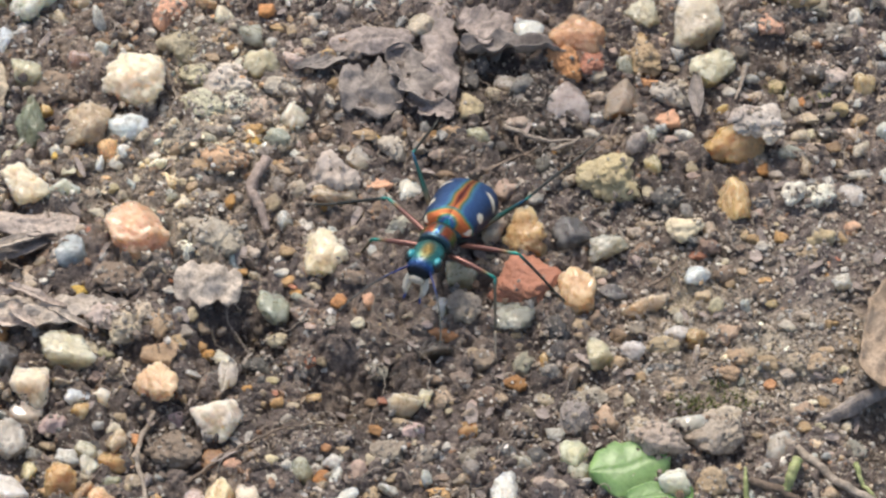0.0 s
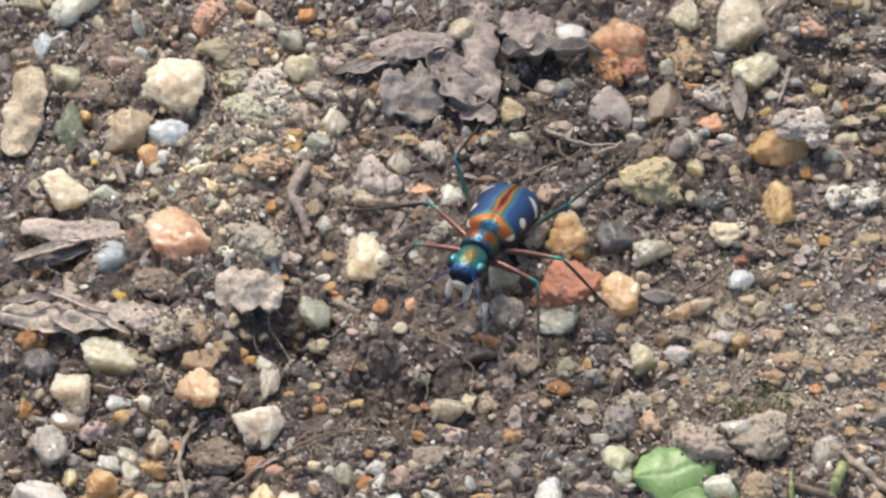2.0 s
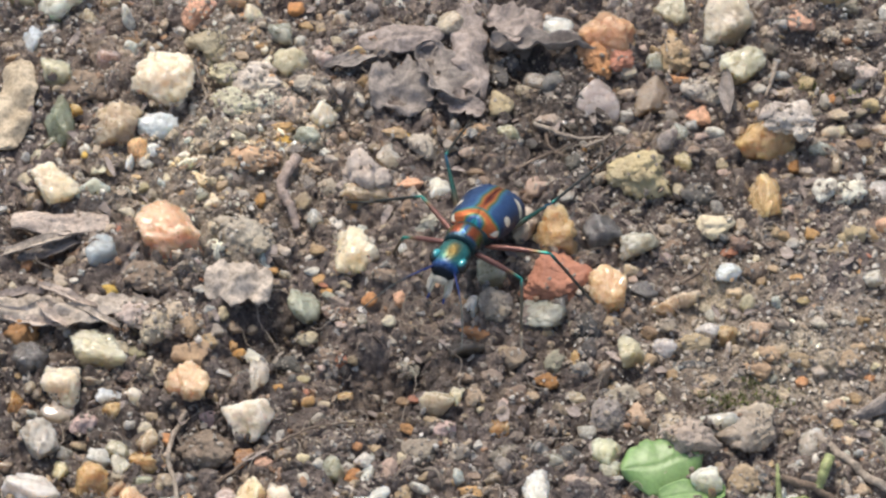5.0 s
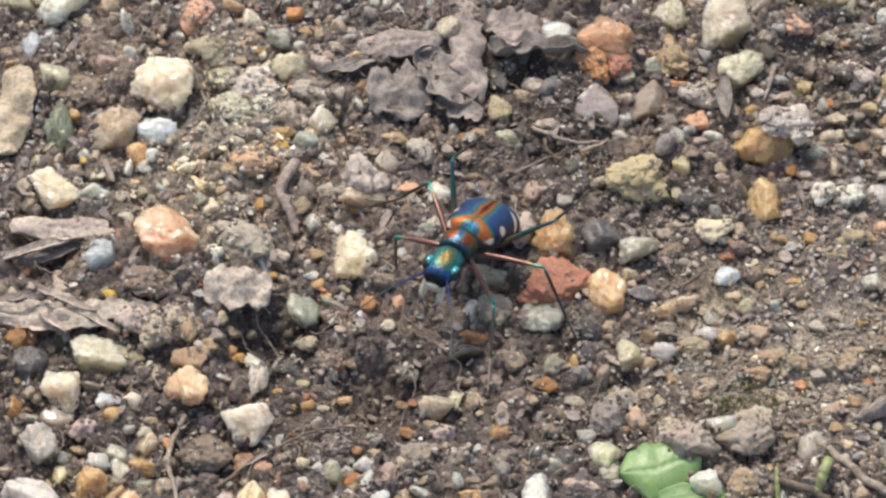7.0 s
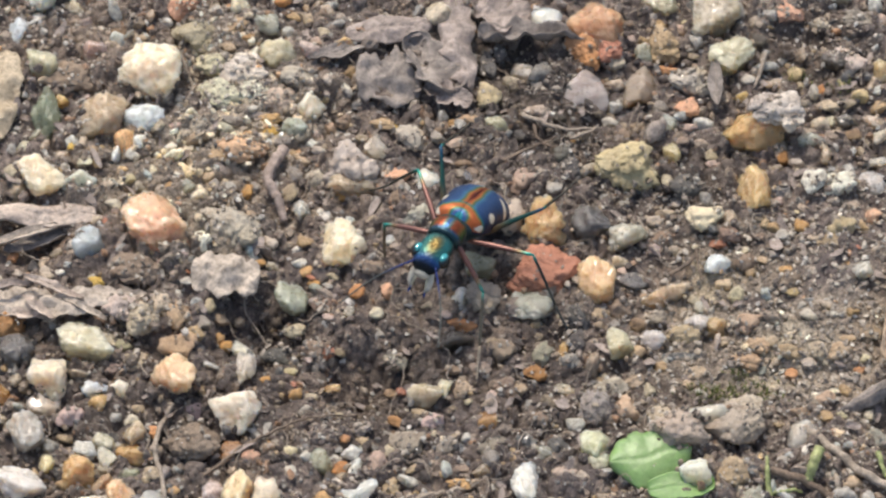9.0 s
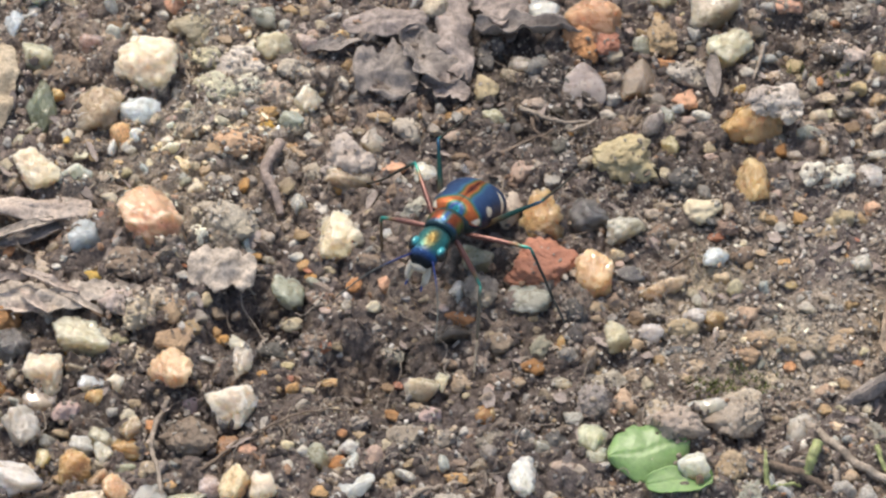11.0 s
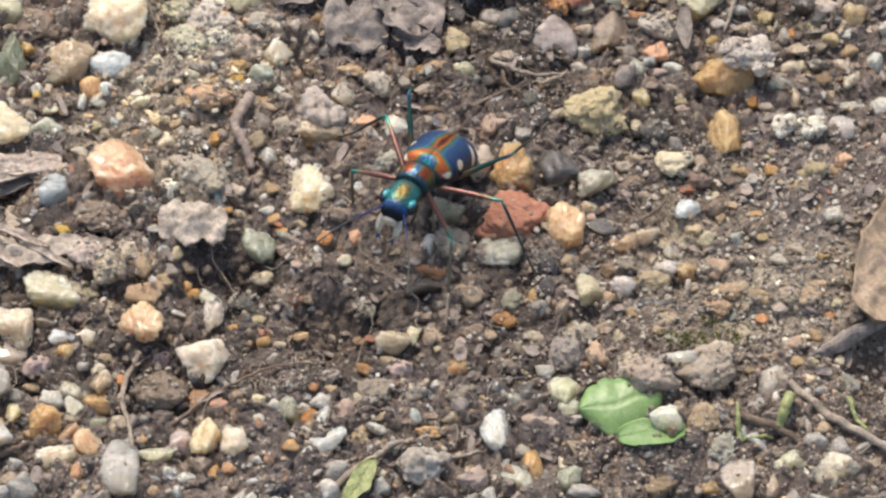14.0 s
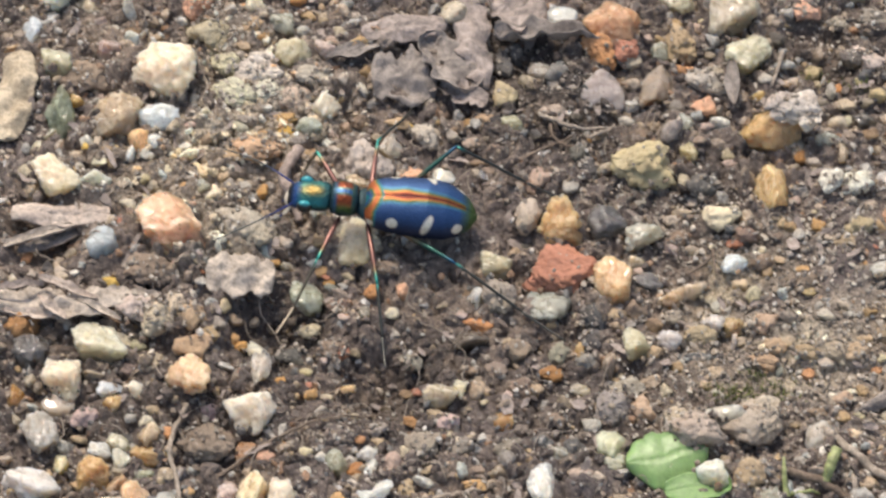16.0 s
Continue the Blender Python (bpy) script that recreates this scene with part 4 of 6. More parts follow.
pebble(0.3, -17.7, 1.5, 2.5, 1.6, 0, "cream", "quartz")
pebble(-3.4, -24.3, 3.7, 3.4, 2.0, 0, "grey", "clod")
pebble(-1.0, -21.7, 2.5, 1.9, 1.5, 0, "pinkish", "stone")
pebble(4.3, -21.2, 2.1, 2.8, 1.1, 0, "orange", "slab")
pebble(2.0, -17.7, 2.5, 2.1, 1.5, 0, "pinkish", "stone")
pebble(9.0, -16.0, 2.5, 2.4, 1.6, 0, "amber", "stone")
pebble(5.9, -12.9, 3.1, 2.7, 2.0, 0, "brown", "stone")
pebble(11.8, -13.3, 1.1, 2.5, 1.1, 0, "honey", "quartz")
pebble(12.9, -12.0, 2.6, 2.7, 1.6, 0, "charcoal grey", "clod")
pebble(17.5, -12.9, 2.7, 3.7, 2.5, 0, "olive tan", "quartz")
pebble(20.8, -11.7, 2.5, 2.3, 1.8, 0, "pale grey", "quartz")
pebble(15.3, -20.4, 4.1, 4.1, 2.5, 0, "grey", "clod")
pebble(17.9, -20.3, 2.6, 3.3, 2.3, 0, "tan", "stone")
pebble(16.4, -17.7, 3.5, 2.6, 1.5, 0, "buff", "clod")
pebble(14.9, -25.6, 3.3, 3.6, 2.7, 0, "pale green", "quartz")
pebble(15.0, -27.4, 2.5, 2.3, 1.8, 0, "greenish white", "quartz")
pebble(12.3, -26.3, 1.1, 2.7, 1.0, 0, "pale grey", "quartz")
pebble(7.9, -29.6, 2.8, 5.0, 2.6, 0, "white", "quartz")
pebble(9.7, -25.9, 2.5, 2.1, 1.5, 0, "grey-green", "quartz")
pebble(8.0, -24.7, 2.5, 1.9, 1.4, 0, "charcoal grey", "quartz")
pebble(3.6, -27.7, 2.4, 1.9, 1.6, 0, "grey", "quartz")
pebble(22.9, -23.9, 6.0, 4.4, 3.0, 0, "buff", "clod", 1.2)
pebble(28.3, -22.6, 5.6, 4.8, 3.0, 35, "buff", "clod", 0.9)
pebble(25.5, -21.8, 4.6, 2.6, 1.0, 15, "pale buff", "slab", 1.6)
pebble(29.9, -20.7, 2.9, 3.1, 2.0, 0, "buff", "clod", 1.0)
pebble(21.7, -21.9, 3.5, 3.5, 2.1, 0, "buff", "clod", 0.6)
pebble(34.9, -23.4, 2.7, 3.7, 1.3, 0, "pale buff", "slab")
pebble(28.2, -28.5, 3.8, 3.4, 2.0, 0, "tan", "clod")
pebble(37.4, -19.3, 2.1, 1.9, 1.5, 0, "tan", "stone")
pebble(23.5, -13.3, 4.5, 1.0, 0.4, 5, "charcoal grey", "slab")
pebble(-33.9, -32.0, 5.0, 2.3, 1.9, 10, "cream", "quartz")
pebble(-31.0, -30.9, 3.2, 3.3, 2.6, 0, "salmon", "quartz")
pebble(-28.4, -34.0, 4.6, 7.1, 2.5, 0, "pale grey", "slab")
pebble(-24.4, -32.1, 3.9, 2.1, 1.5, -5, "greenish white", "quartz")
pebble(-22.0, -30.6, 2.5, 2.3, 1.9, 0, "pinkish", "quartz")
pebble(-21.7, -34.9, 2.5, 1.5, 1.3, -10, "cream", "quartz")
pebble(-14.6, -34.8, 2.7, 1.2, 0.9, 10, "cream", "quartz")
pebble(0.9, -33.6, 5.0, 5.2, 4.1, -20, "pale grey", "stone")
pebble(1.6, -29.4, 2.6, 1.2, 0.8, 0, "honey", "stone")
pebble(5.8, -34.9, 3.1, 2.9, 2.3, 0, "pinkish", "stone")
pebble(9.9, -35.1, 3.7, 2.8, 2.1, -20, "bluish white", "quartz")
pebble(11.5, -33.7, 2.0, 3.8, 1.7, 0, "honey", "quartz")
pebble(15.0, -35.2, 2.5, 2.8, 2.2, 0, "grey-green", "quartz")
pebble(31.1, -35.0, 3.3, 5.3, 1.5, 0, "buff", "slab")
pebble(36.4, -33.1, 4.2, 3.4, 2.5, 0, "greenish white", "quartz")
pebble(40.4, -34.8, 5.0, 4.3, 3.4, 0, "white", "quartz")
pebble(28.4, -35.8, 2.1, 1.7, 1.3, 0, "honey", "quartz")
pebble(29.6, -31.9, 2.6, 4.1, 1.9, 0, "grey-green", "clod")
pebble(21.6, -32.5, 3.2, 2.9, 1.6, 0, "brown", "clod")
pebble(23.6, -36.3, 3.5, 2.6, 1.9, 0, "brown", "stone")
pebble(6.1, 35.2, 3.2, 2.5, 2.0, 0, "olive tan", "quartz")
pebble(-45.6, 33.4, 3.7, 3.1, 2.7, 0, "grey-green", "quartz")
pebble(-26.7, 31.8, 3.7, 4.8, 2.7, 0, "salmon", "clod")
pebble(38.3, 34.6, 6.6, 4.7, 3.1, 0, "tan", "clod")
pebble(28.3, 37.3, 3.7, 2.7, 2.1, 0, "grey", "quartz")
pebble(32.1, 33.9, 2.4, 4.2, 1.3, -30, "brown", "slab")
pebble(41.1, 33.5, 2.4, 3.2, 2.2, 0, "grey", "stone")
pebble(-44.7, 38.1, 3.5, 2.6, 1.9, 0, "greenish white", "quartz")
pebble(8.6, 37.0, 2.4, 2.7, 1.6, 0, "olive tan", "clod")
pebble(12.8, 35.0, 3.5, 4.0, 2.5, 0, "brown", "clod")
pebble(-31.9, -8.8, 3.9, 3.4, 2.1, 0, "pale buff", "clod", 1.0)
pebble(-29.6, -10.3, 3.3, 4.4, 2.5, 0, "pale buff", "clod", 0.8)
pebble(-28.0, -8.1, 2.4, 3.2, 1.5, 0, "pale buff", "clod", 0.5)
pebble(-33.2, -11.8, 3.5, 2.7, 1.6, 0, "olive tan", "clod")
pebble(-7.9, -22.4, 2.1, 1.8, 1.0, 0, "grey", "clod")
pebble(-11.8, -23.8, 2.7, 2.0, 1.2, 0, "grey", "clod")
pebble(-16.4, -12.6, 3.5, 2.7, 1.7, 0, "charcoal grey", "clod")
pebble(4.7, -24.6, 2.9, 2.5, 1.4, 0, "grey", "clod")
pebble(0.3, -24.7, 2.6, 2.2, 1.3, 0, "grey", "clod")
pebble(20.6, -28.9, 2.4, 2.1, 1.2, 0, "brown", "clod")
pebble(-12.5, -12.7, 2.9, 2.4, 1.4, 0, "brown", "clod")
pebble(-7.0, -2.9, 2.7, 2.1, 1.4, 0, "brown", "clod")
pebble(24.4, 7.4, 3.5, 3.1, 1.9, 0, "charcoal grey", "clod")
pebble(34.7, -4.3, 2.9, 2.3, 1.5, 0, "brown", "clod")
pebble(30.3, -1.6, 2.4, 1.9, 1.2, 0, "brown", "clod")
pebble(39.4, -13.4, 2.9, 2.3, 1.5, 0, "tan", "clod")
pebble(34.4, -13.2, 2.7, 2.1, 1.4, 0, "tan", "clod")
pebble(29.9, -13.9, 3.1, 2.3, 1.4, 0, "tan", "clod")
pebble(24.8, -15.5, 2.6, 2.0, 1.3, 0, "tan", "clod")
pebble(42.3, -11.0, 2.4, 2.0, 1.3, 0, "tan", "clod")
pebble(-4.7, -13.2, 2.4, 1.9, 1.2, 0, "grey", "clod")
pebble(9.7, -21.4, 2.9, 2.2, 1.3, 0, "brown", "clod")
pebble(6.4, -17.7, 2.9, 2.3, 1.4, 0, "brown", "clod")
pebble(12.5, -17.9, 3.7, 1.6, 0.6, 0, "tan", "slab")
pebble(25.4, 21.2, 4.5, 3.2, 1.7, 0, "pale buff", "clod", 0.4)
pebble(-38.5, 30.9, 2.4, 1.9, 1.6, 0, "tan", "quartz")
pebble(-38.1, 21.8, 6.1, 4.2, 2.6, 0, "brown", "clod")
pebble(-41.5, 14.7, 2.4, 1.9, 1.6, 0, "olive tan", "quartz")
pebble(-27.4, 15.2, 2.4, 1.6, 1.1, 0, "pinkish", "stone")
pebble(-24.5, 14.2, 2.4, 1.3, 0.9, 0, "buff", "stone")
pebble(-31.9, 29.4, 2.1, 1.6, 1.1, 0, "brown", "stone")
pebble(-21.6, 16.0, 2.4, 1.6, 1.1, 0, "grey", "stone")
pebble(-16.4, 14.0, 2.1, 1.3, 0.9, 0, "grey", "stone")
pebble(-6.9, 12.7, 2.4, 3.6, 1.2, 0, "pale grey", "slab")
pebble(-0.8, 12.1, 2.1, 1.9, 1.2, 0, "charcoal grey", "stone")
pebble(6.8, 27.4, 2.4, 2.8, 1.2, 0, "brown", "slab")
pebble(5.9, 25.7, 1.5, 2.3, 1.5, 0, "charcoal grey", "stone")
pebble(17.6, 24.3, 2.4, 2.0, 1.2, 0, "buff", "clod")
pebble(2.7, 15.9, 2.6, 2.3, 1.7, 0, "tan", "stone")
pebble(1.5, 13.2, 2.4, 1.7, 1.2, 0, "pinkish", "stone")
pebble(3.8, 12.2, 2.1, 1.6, 1.1, 0, "brown", "stone")
pebble(12.4, 11.7, 2.4, 2.0, 1.3, 0, "charcoal grey", "stone")
pebble(26.0, 22.3, 2.4, 2.0, 1.2, 0, "buff", "clod")
pebble(39.1, 29.5, 2.1, 1.7, 0.9, 0, "buff", "clod")
pebble(43.2, 29.5, 3.5, 2.7, 1.5, 0, "grey", "clod")
pebble(23.2, 15.7, 1.5, 2.3, 1.4, 0, "grey-green", "quartz")
pebble(-28.2, -2.2, 2.1, 1.6, 1.1, 0, "pinkish", "stone")
pebble(-24.8, -11.0, 2.4, 2.0, 1.4, 0, "tan", "stone")
pebble(-12.8, 9.1, 2.4, 2.1, 1.2, 0, "buff", "clod")
pebble(-12.0, -7.0, 2.4, 1.6, 1.0, 0, "brown", "clod")
pebble(-14.8, -9.7, 2.4, 1.7, 1.2, 0, "olive tan", "stone")
pebble(-4.8, 6.2, 2.4, 2.0, 1.2, 0, "brown", "clod")
pebble(17.2, 6.8, 2.4, 1.6, 1.0, 0, "grey", "clod")
pebble(20.7, 9.6, 2.4, 1.9, 1.4, 0, "olive tan", "stone")
pebble(21.3, 0.3, 2.4, 2.0, 1.3, 0, "pinkish", "stone")
pebble(17.9, -2.1, 2.1, 1.6, 1.4, 0, "tan", "quartz")
pebble(21.1, -8.7, 2.1, 2.0, 1.3, 0, "grey", "stone")
pebble(40.9, 5.2, 2.4, 1.3, 1.0, 0, "buff", "stone")
pebble(22.6, 4.6, 2.4, 1.5, 1.2, 0, "buff", "stone")
pebble(41.7, -0.7, 2.1, 1.0, 0.8, 0, "red-brown", "stone")
pebble(-43.2, -18.2, 2.0, 2.7, 1.9, 0, "amber", "quartz")
pebble(-36.4, -21.2, 2.9, 2.6, 2.0, 0, "pinkish", "stone")
pebble(-34.8, -25.5, 2.4, 1.9, 1.6, 0, "pale grey", "quartz")
pebble(-24.3, -20.3, 2.4, 1.7, 1.2, 0, "pinkish", "stone")
pebble(-32.5, -15.2, 2.4, 1.7, 1.2, 0, "brown", "stone")
pebble(-30.3, -14.7, 2.4, 2.0, 1.4, 0, "buff", "stone")
pebble(-22.9, -28.2, 2.4, 1.4, 0.6, 0, "pinkish", "slab")
pebble(-33.1, -27.2, 2.4, 1.3, 1.0, 0, "pale grey", "stone")
pebble(-30.6, -28.1, 2.9, 1.3, 1.0, 0, "grey-green", "quartz")
pebble(-6.5, -26.9, 2.4, 2.7, 1.7, 0, "pinkish", "stone")
pebble(-5.1, -29.4, 1.8, 2.6, 1.5, 0, "tan", "stone")
pebble(12.6, -14.4, 2.4, 1.9, 1.5, 0, "grey", "stone")
pebble(9.8, -13.6, 2.4, 2.7, 1.8, 0, "grey-green", "stone")
pebble(3.7, -15.0, 2.4, 2.0, 1.3, 0, "grey", "stone")
pebble(0.9, -15.4, 2.1, 1.1, 0.7, 0, "brown", "stone")
pebble(18.9, -16.6, 2.4, 1.7, 1.2, 0, "tan", "stone")
pebble(11.3, -25.1, 2.4, 2.5, 2.0, 0, "charcoal grey", "stone")
pebble(11.8, -28.6, 2.4, 2.0, 1.4, 0, "pinkish", "stone")
pebble(6.4, -26.3, 2.1, 0.8, 0.6, 0, "tan", "stone")
pebble(23.8, -10.8, 3.5, 2.0, 1.4, 0, "tan", "stone")
pebble(31.1, -12.3, 2.4, 2.0, 1.2, 0, "tan", "clod")
pebble(37.2, -13.1, 2.4, 2.7, 1.7, 0, "buff", "clod")
pebble(35.2, -20.7, 2.4, 1.5, 1.2, 0, "brown", "stone")
pebble(42.2, -23.9, 2.4, 2.0, 1.4, 0, "grey", "stone")
pebble(26.5, -31.1, 2.4, 1.3, 1.0, 0, "pale grey", "stone")
pebble(24.3, -29.4, 3.0, 3.1, 2.6, 10, "chalk white", "quartz", 1.3)

chip(-31.7, 14.8, 1.1, 1.1, 0.9, "pinkish", 0.08)
chip(-31.6, 11.6, 1.5, 1.8, 1.4, "white", 0.08)
chip(-36.4, 10.4, 1.7, 1.1, 0.9, "cream", 0.08)
chip(-37.8, 12.6, 0.8, 1.3, 0.8, "yellow", 0.08)
chip(-33.6, 19.7, 1.1, 1.3, 1.0, "tan", 0.16)
chip(-24.3, 30.3, 1.3, 0.9, 0.6, "pinkish", 0.16)
chip(-12.2, 27.6, 1.3, 1.6, 1.2, "olive tan", 0.08)
chip(-14.3, 11.7, 2.1, 1.3, 1.0, "tan", 0.16)
chip(-1.7, 16.9, 1.5, 1.7, 1.1, "brown", 0.16)
chip(13.2, 22.4, 1.3, 0.6, 0.5, "white", 0.08)
chip(12.0, 16.8, 1.5, 1.0, 0.9, "charcoal grey", 0.08)
chip(32.3, 29.0, 1.5, 1.4, 1.1, "buff", 0.16)
chip(31.5, 21.2, 1.8, 1.4, 1.1, "pale grey", 0.08)
chip(36.5, 23.2, 1.9, 2.1, 1.2, "olive tan", 0.3)
chip(39.0, 20.9, 1.1, 1.2, 0.8, "orange", 0.16)
chip(41.1, 21.2, 1.3, 1.1, 0.9, "greenish white", 0.08)
chip(39.7, 17.0, 1.3, 1.3, 1.0, "greenish white", 0.08)
chip(34.6, 11.5, 1.5, 2.1, 1.4, "amber", 0.16)
chip(27.4, 12.1, 1.5, 1.3, 1.0, "pale grey", 0.16)
chip(-33.3, 5.0, 1.9, 1.3, 1.0, "white", 0.08)
chip(-27.0, 4.8, 1.5, 1.5, 1.2, "salmon", 0.16)
chip(-25.7, 6.9, 1.4, 1.9, 1.2, "grey-green", 0.08)
chip(-34.6, -4.5, 1.8, 1.7, 1.2, "yellow", 0.16)
chip(-28.4, -3.8, 1.3, 1.7, 1.4, "pale grey", 0.08)
chip(-23.7, -3.6, 1.3, 1.1, 0.9, "cream", 0.08)
chip(-43.3, -0.6, 1.2, 1.5, 1.0, "orange", 0.16)
chip(-41.0, -1.8, 1.3, 1.4, 1.1, "charcoal grey", 0.08)
chip(-23.3, -7.2, 1.5, 1.7, 1.2, "olive tan", 0.16)
chip(-14.4, -1.8, 1.7, 1.3, 1.0, "white", 0.08)
chip(-13.7, -2.6, 1.9, 1.3, 1.0, "honey", 0.08)
chip(-11.0, -3.6, 1.3, 0.8, 0.7, "pale grey", 0.08)
chip(-12.6, -4.9, 1.5, 1.3, 1.0, "grey-green", 0.08)
chip(-8.6, -5.5, 1.7, 1.6, 1.2, "orange", 0.08)
chip(-5.5, -5.6, 1.5, 1.9, 1.2, "salmon", 0.16)
chip(-6.6, -8.5, 1.5, 1.3, 1.1, "cream", 0.08)
chip(-5.3, 1.0, 1.1, 1.7, 1.2, "bluish white", 0.08)
chip(-7.0, 6.0, 0.9, 1.2, 1.0, "pale grey", 0.08)
chip(-19.7, 7.2, 1.3, 1.9, 1.2, "honey", 0.16)
chip(-21.7, 7.3, 1.5, 1.3, 1.0, "pale grey", 0.08)
chip(-13.8, 0.6, 1.8, 1.5, 1.0, "tan", 0.16)
chip(11.2, 7.1, 1.8, 1.6, 1.1, "pale grey", 0.08)
chip(17.9, -3.0, 1.1, 1.1, 1.0, "pinkish", 0.08)
chip(19.6, -3.5, 0.9, 1.0, 0.7, "white", 0.08)
chip(12.2, -1.4, 1.5, 1.0, 0.7, "pale buff", 0.16)
chip(36.2, 2.6, 1.8, 1.8, 1.3, "honey", 0.16)
chip(33.8, 6.4, 1.5, 1.5, 1.2, "pinkish", 0.08)
chip(33.4, 9.6, 1.8, 1.7, 1.2, "grey", 0.16)
chip(28.0, -4.1, 1.7, 1.4, 1.1, "cream", 0.08)
chip(29.3, -5.8, 1.7, 2.0, 1.7, "greenish white", 0.08)
chip(34.3, -2.6, 1.4, 0.9, 0.6, "honey", 0.16)
chip(36.2, -8.9, 1.9, 2.0, 1.4, "pale grey", 0.16)
chip(25.6, -7.3, 1.1, 1.5, 1.1, "bluish white", 0.08)
chip(38.8, -8.7, 0.9, 0.8, 0.6, "white", 0.08)
chip(-30.5, -21.5, 1.5, 1.5, 1.2, "white", 0.08)
chip(-28.4, -22.9, 1.5, 1.5, 1.0, "orange", 0.16)
chip(-18.6, -26.6, 1.9, 1.6, 1.4, "salmon", 0.08)
chip(-16.4, -26.2, 0.9, 0.8, 0.6, "cream", 0.08)
chip(-14.8, -25.9, 1.3, 1.6, 1.4, "cream", 0.08)
chip(-14.8, -28.1, 1.3, 1.3, 1.0, "white", 0.08)
chip(-13.1, -26.2, 1.5, 1.5, 1.2, "white", 0.08)
chip(-9.8, -27.5, 1.8, 1.7, 1.3, "orange", 0.08)
chip(-14.4, -18.1, 1.3, 1.6, 1.3, "honey", 0.08)
chip(-17.7, -16.5, 1.9, 1.3, 0.9, "honey", 0.16)
chip(-13.5, -20.1, 1.7, 1.4, 1.2, "pale grey", 0.08)
chip(-5.2, -25.3, 1.3, 1.6, 1.3, "olive tan", 0.08)
chip(19.1, -13.4, 1.8, 2.0, 1.3, "tan", 0.16)
chip(38.3, -23.5, 1.9, 1.3, 1.0, "cream", 0.16)
chip(41.7, -20.1, 1.1, 1.3, 1.0, "white", 0.08)
chip(39.4, -29.6, 1.9, 1.7, 1.2, "tan", 0.16)
chip(-18.9, -33.9, 1.4, 1.7, 1.3, "honey", 0.08)
chip(-11.6, -31.4, 1.9, 1.4, 1.0, "honey", 0.08)
chip(10.7, -31.5, 1.7, 1.6, 1.3, "pale grey", 0.08)
chip(14.5, -32.8, 1.3, 1.9, 1.4, "cream", 0.08)
chip(43.3, -35.2, 1.1, 1.4, 0.9, "yellow", 0.08)
chip(-16.6, 32.1, 1.9, 2.0, 1.4, "orange", 0.16)
chip(-31.4, 34.2, 1.4, 1.8, 1.4, "white", 0.08)
chip(18.1, 37.9, 2.0, 1.4, 1.2, "white", 0.08)
chip(-9.7, 37.2, 1.2, 1.3, 0.9, "white", 0.08)
chip(-39.8, -30.5, 1.2, 1.1, 0.9, "tan", 0.08)
chip(-5.2, -16.0, 1.5, 1.3, 1.0, "brown", 0.16)
chip(-4.6, -21.2, 1.8, 1.5, 1.0, "amber", 0.16)
chip(0.9, -5.4, 1.8, 1.5, 0.9, "brown", 0.3)
chip(-33.0, 17.9, 1.8, 1.3, 0.9, "pinkish", 0.16)
chip(-22.2, 15.3, 1.8, 1.9, 1.6, "greenish white", 0.08)
chip(-35.6, 11.7, 1.2, 0.9, 0.7, "tan", 0.08)
chip(-28.7, 13.0, 1.8, 1.1, 0.9, "grey", 0.16)
chip(-27.8, 10.7, 1.2, 0.9, 0.7, "pinkish", 0.08)
chip(-26.1, 12.4, 1.4, 1.6, 1.1, "brown", 0.16)
chip(-37.2, 28.7, 1.8, 1.3, 0.9, "pinkish", 0.16)
chip(-35.7, 28.2, 1.2, 0.8, 0.6, "white", 0.08)
chip(-33.7, 28.0, 1.8, 1.3, 1.0, "brown", 0.16)
chip(-31.3, 27.3, 1.8, 1.1, 0.7, "tan", 0.16)
chip(-22.2, 26.0, 1.8, 1.3, 0.9, "tan", 0.16)
chip(-20.1, 27.1, 1.4, 1.1, 0.9, "honey", 0.16)
chip(-15.5, 30.6, 1.8, 1.4, 1.0, "tan", 0.16)
chip(-14.0, 30.1, 1.2, 1.7, 1.0, "buff", 0.16)
chip(-13.1, 26.7, 1.8, 1.3, 0.9, "pinkish", 0.16)
chip(-10.8, 29.7, 1.4, 1.0, 0.7, "buff", 0.16)
chip(-11.9, 21.4, 1.2, 1.3, 0.9, "buff", 0.16)
chip(-9.6, 22.9, 1.8, 1.2, 0.8, "tan", 0.16)
chip(-19.3, 17.2, 1.8, 0.9, 0.6, "grey", 0.16)
chip(-19.9, 14.7, 1.2, 0.9, 0.7, "honey", 0.16)
chip(-12.9, 15.0, 1.4, 1.3, 1.0, "pinkish", 0.16)
chip(-11.5, 16.2, 1.5, 1.4, 1.1, "pinkish", 0.16)
chip(-8.3, 14.4, 1.4, 1.2, 0.9, "grey", 0.16)
chip(-4.9, 15.7, 0.8, 0.9, 0.7, "yellow", 0.08)
chip(-2.3, 16.2, 0.7, 1.3, 0.6, "cream", 0.08)
chip(-0.5, 13.8, 1.8, 1.5, 1.2, "grey", 0.16)
chip(-15.5, 12.8, 1.2, 0.9, 0.7, "tan", 0.08)
chip(-12.6, 12.7, 1.5, 1.2, 0.9, "buff", 0.16)
chip(10.3, 25.0, 1.2, 1.0, 0.8, "brown", 0.08)
chip(7.0, 21.8, 1.8, 1.3, 1.0, "pale grey", 0.08)
chip(9.6, 20.6, 1.5, 1.2, 0.8, "grey", 0.16)
chip(11.7, 20.1, 1.3, 0.9, 0.7, "grey", 0.16)
chip(17.9, 28.5, 2.0, 2.0, 1.3, "buff", 0.3)
chip(19.2, 29.9, 1.2, 1.3, 0.9, "brown", 0.16)
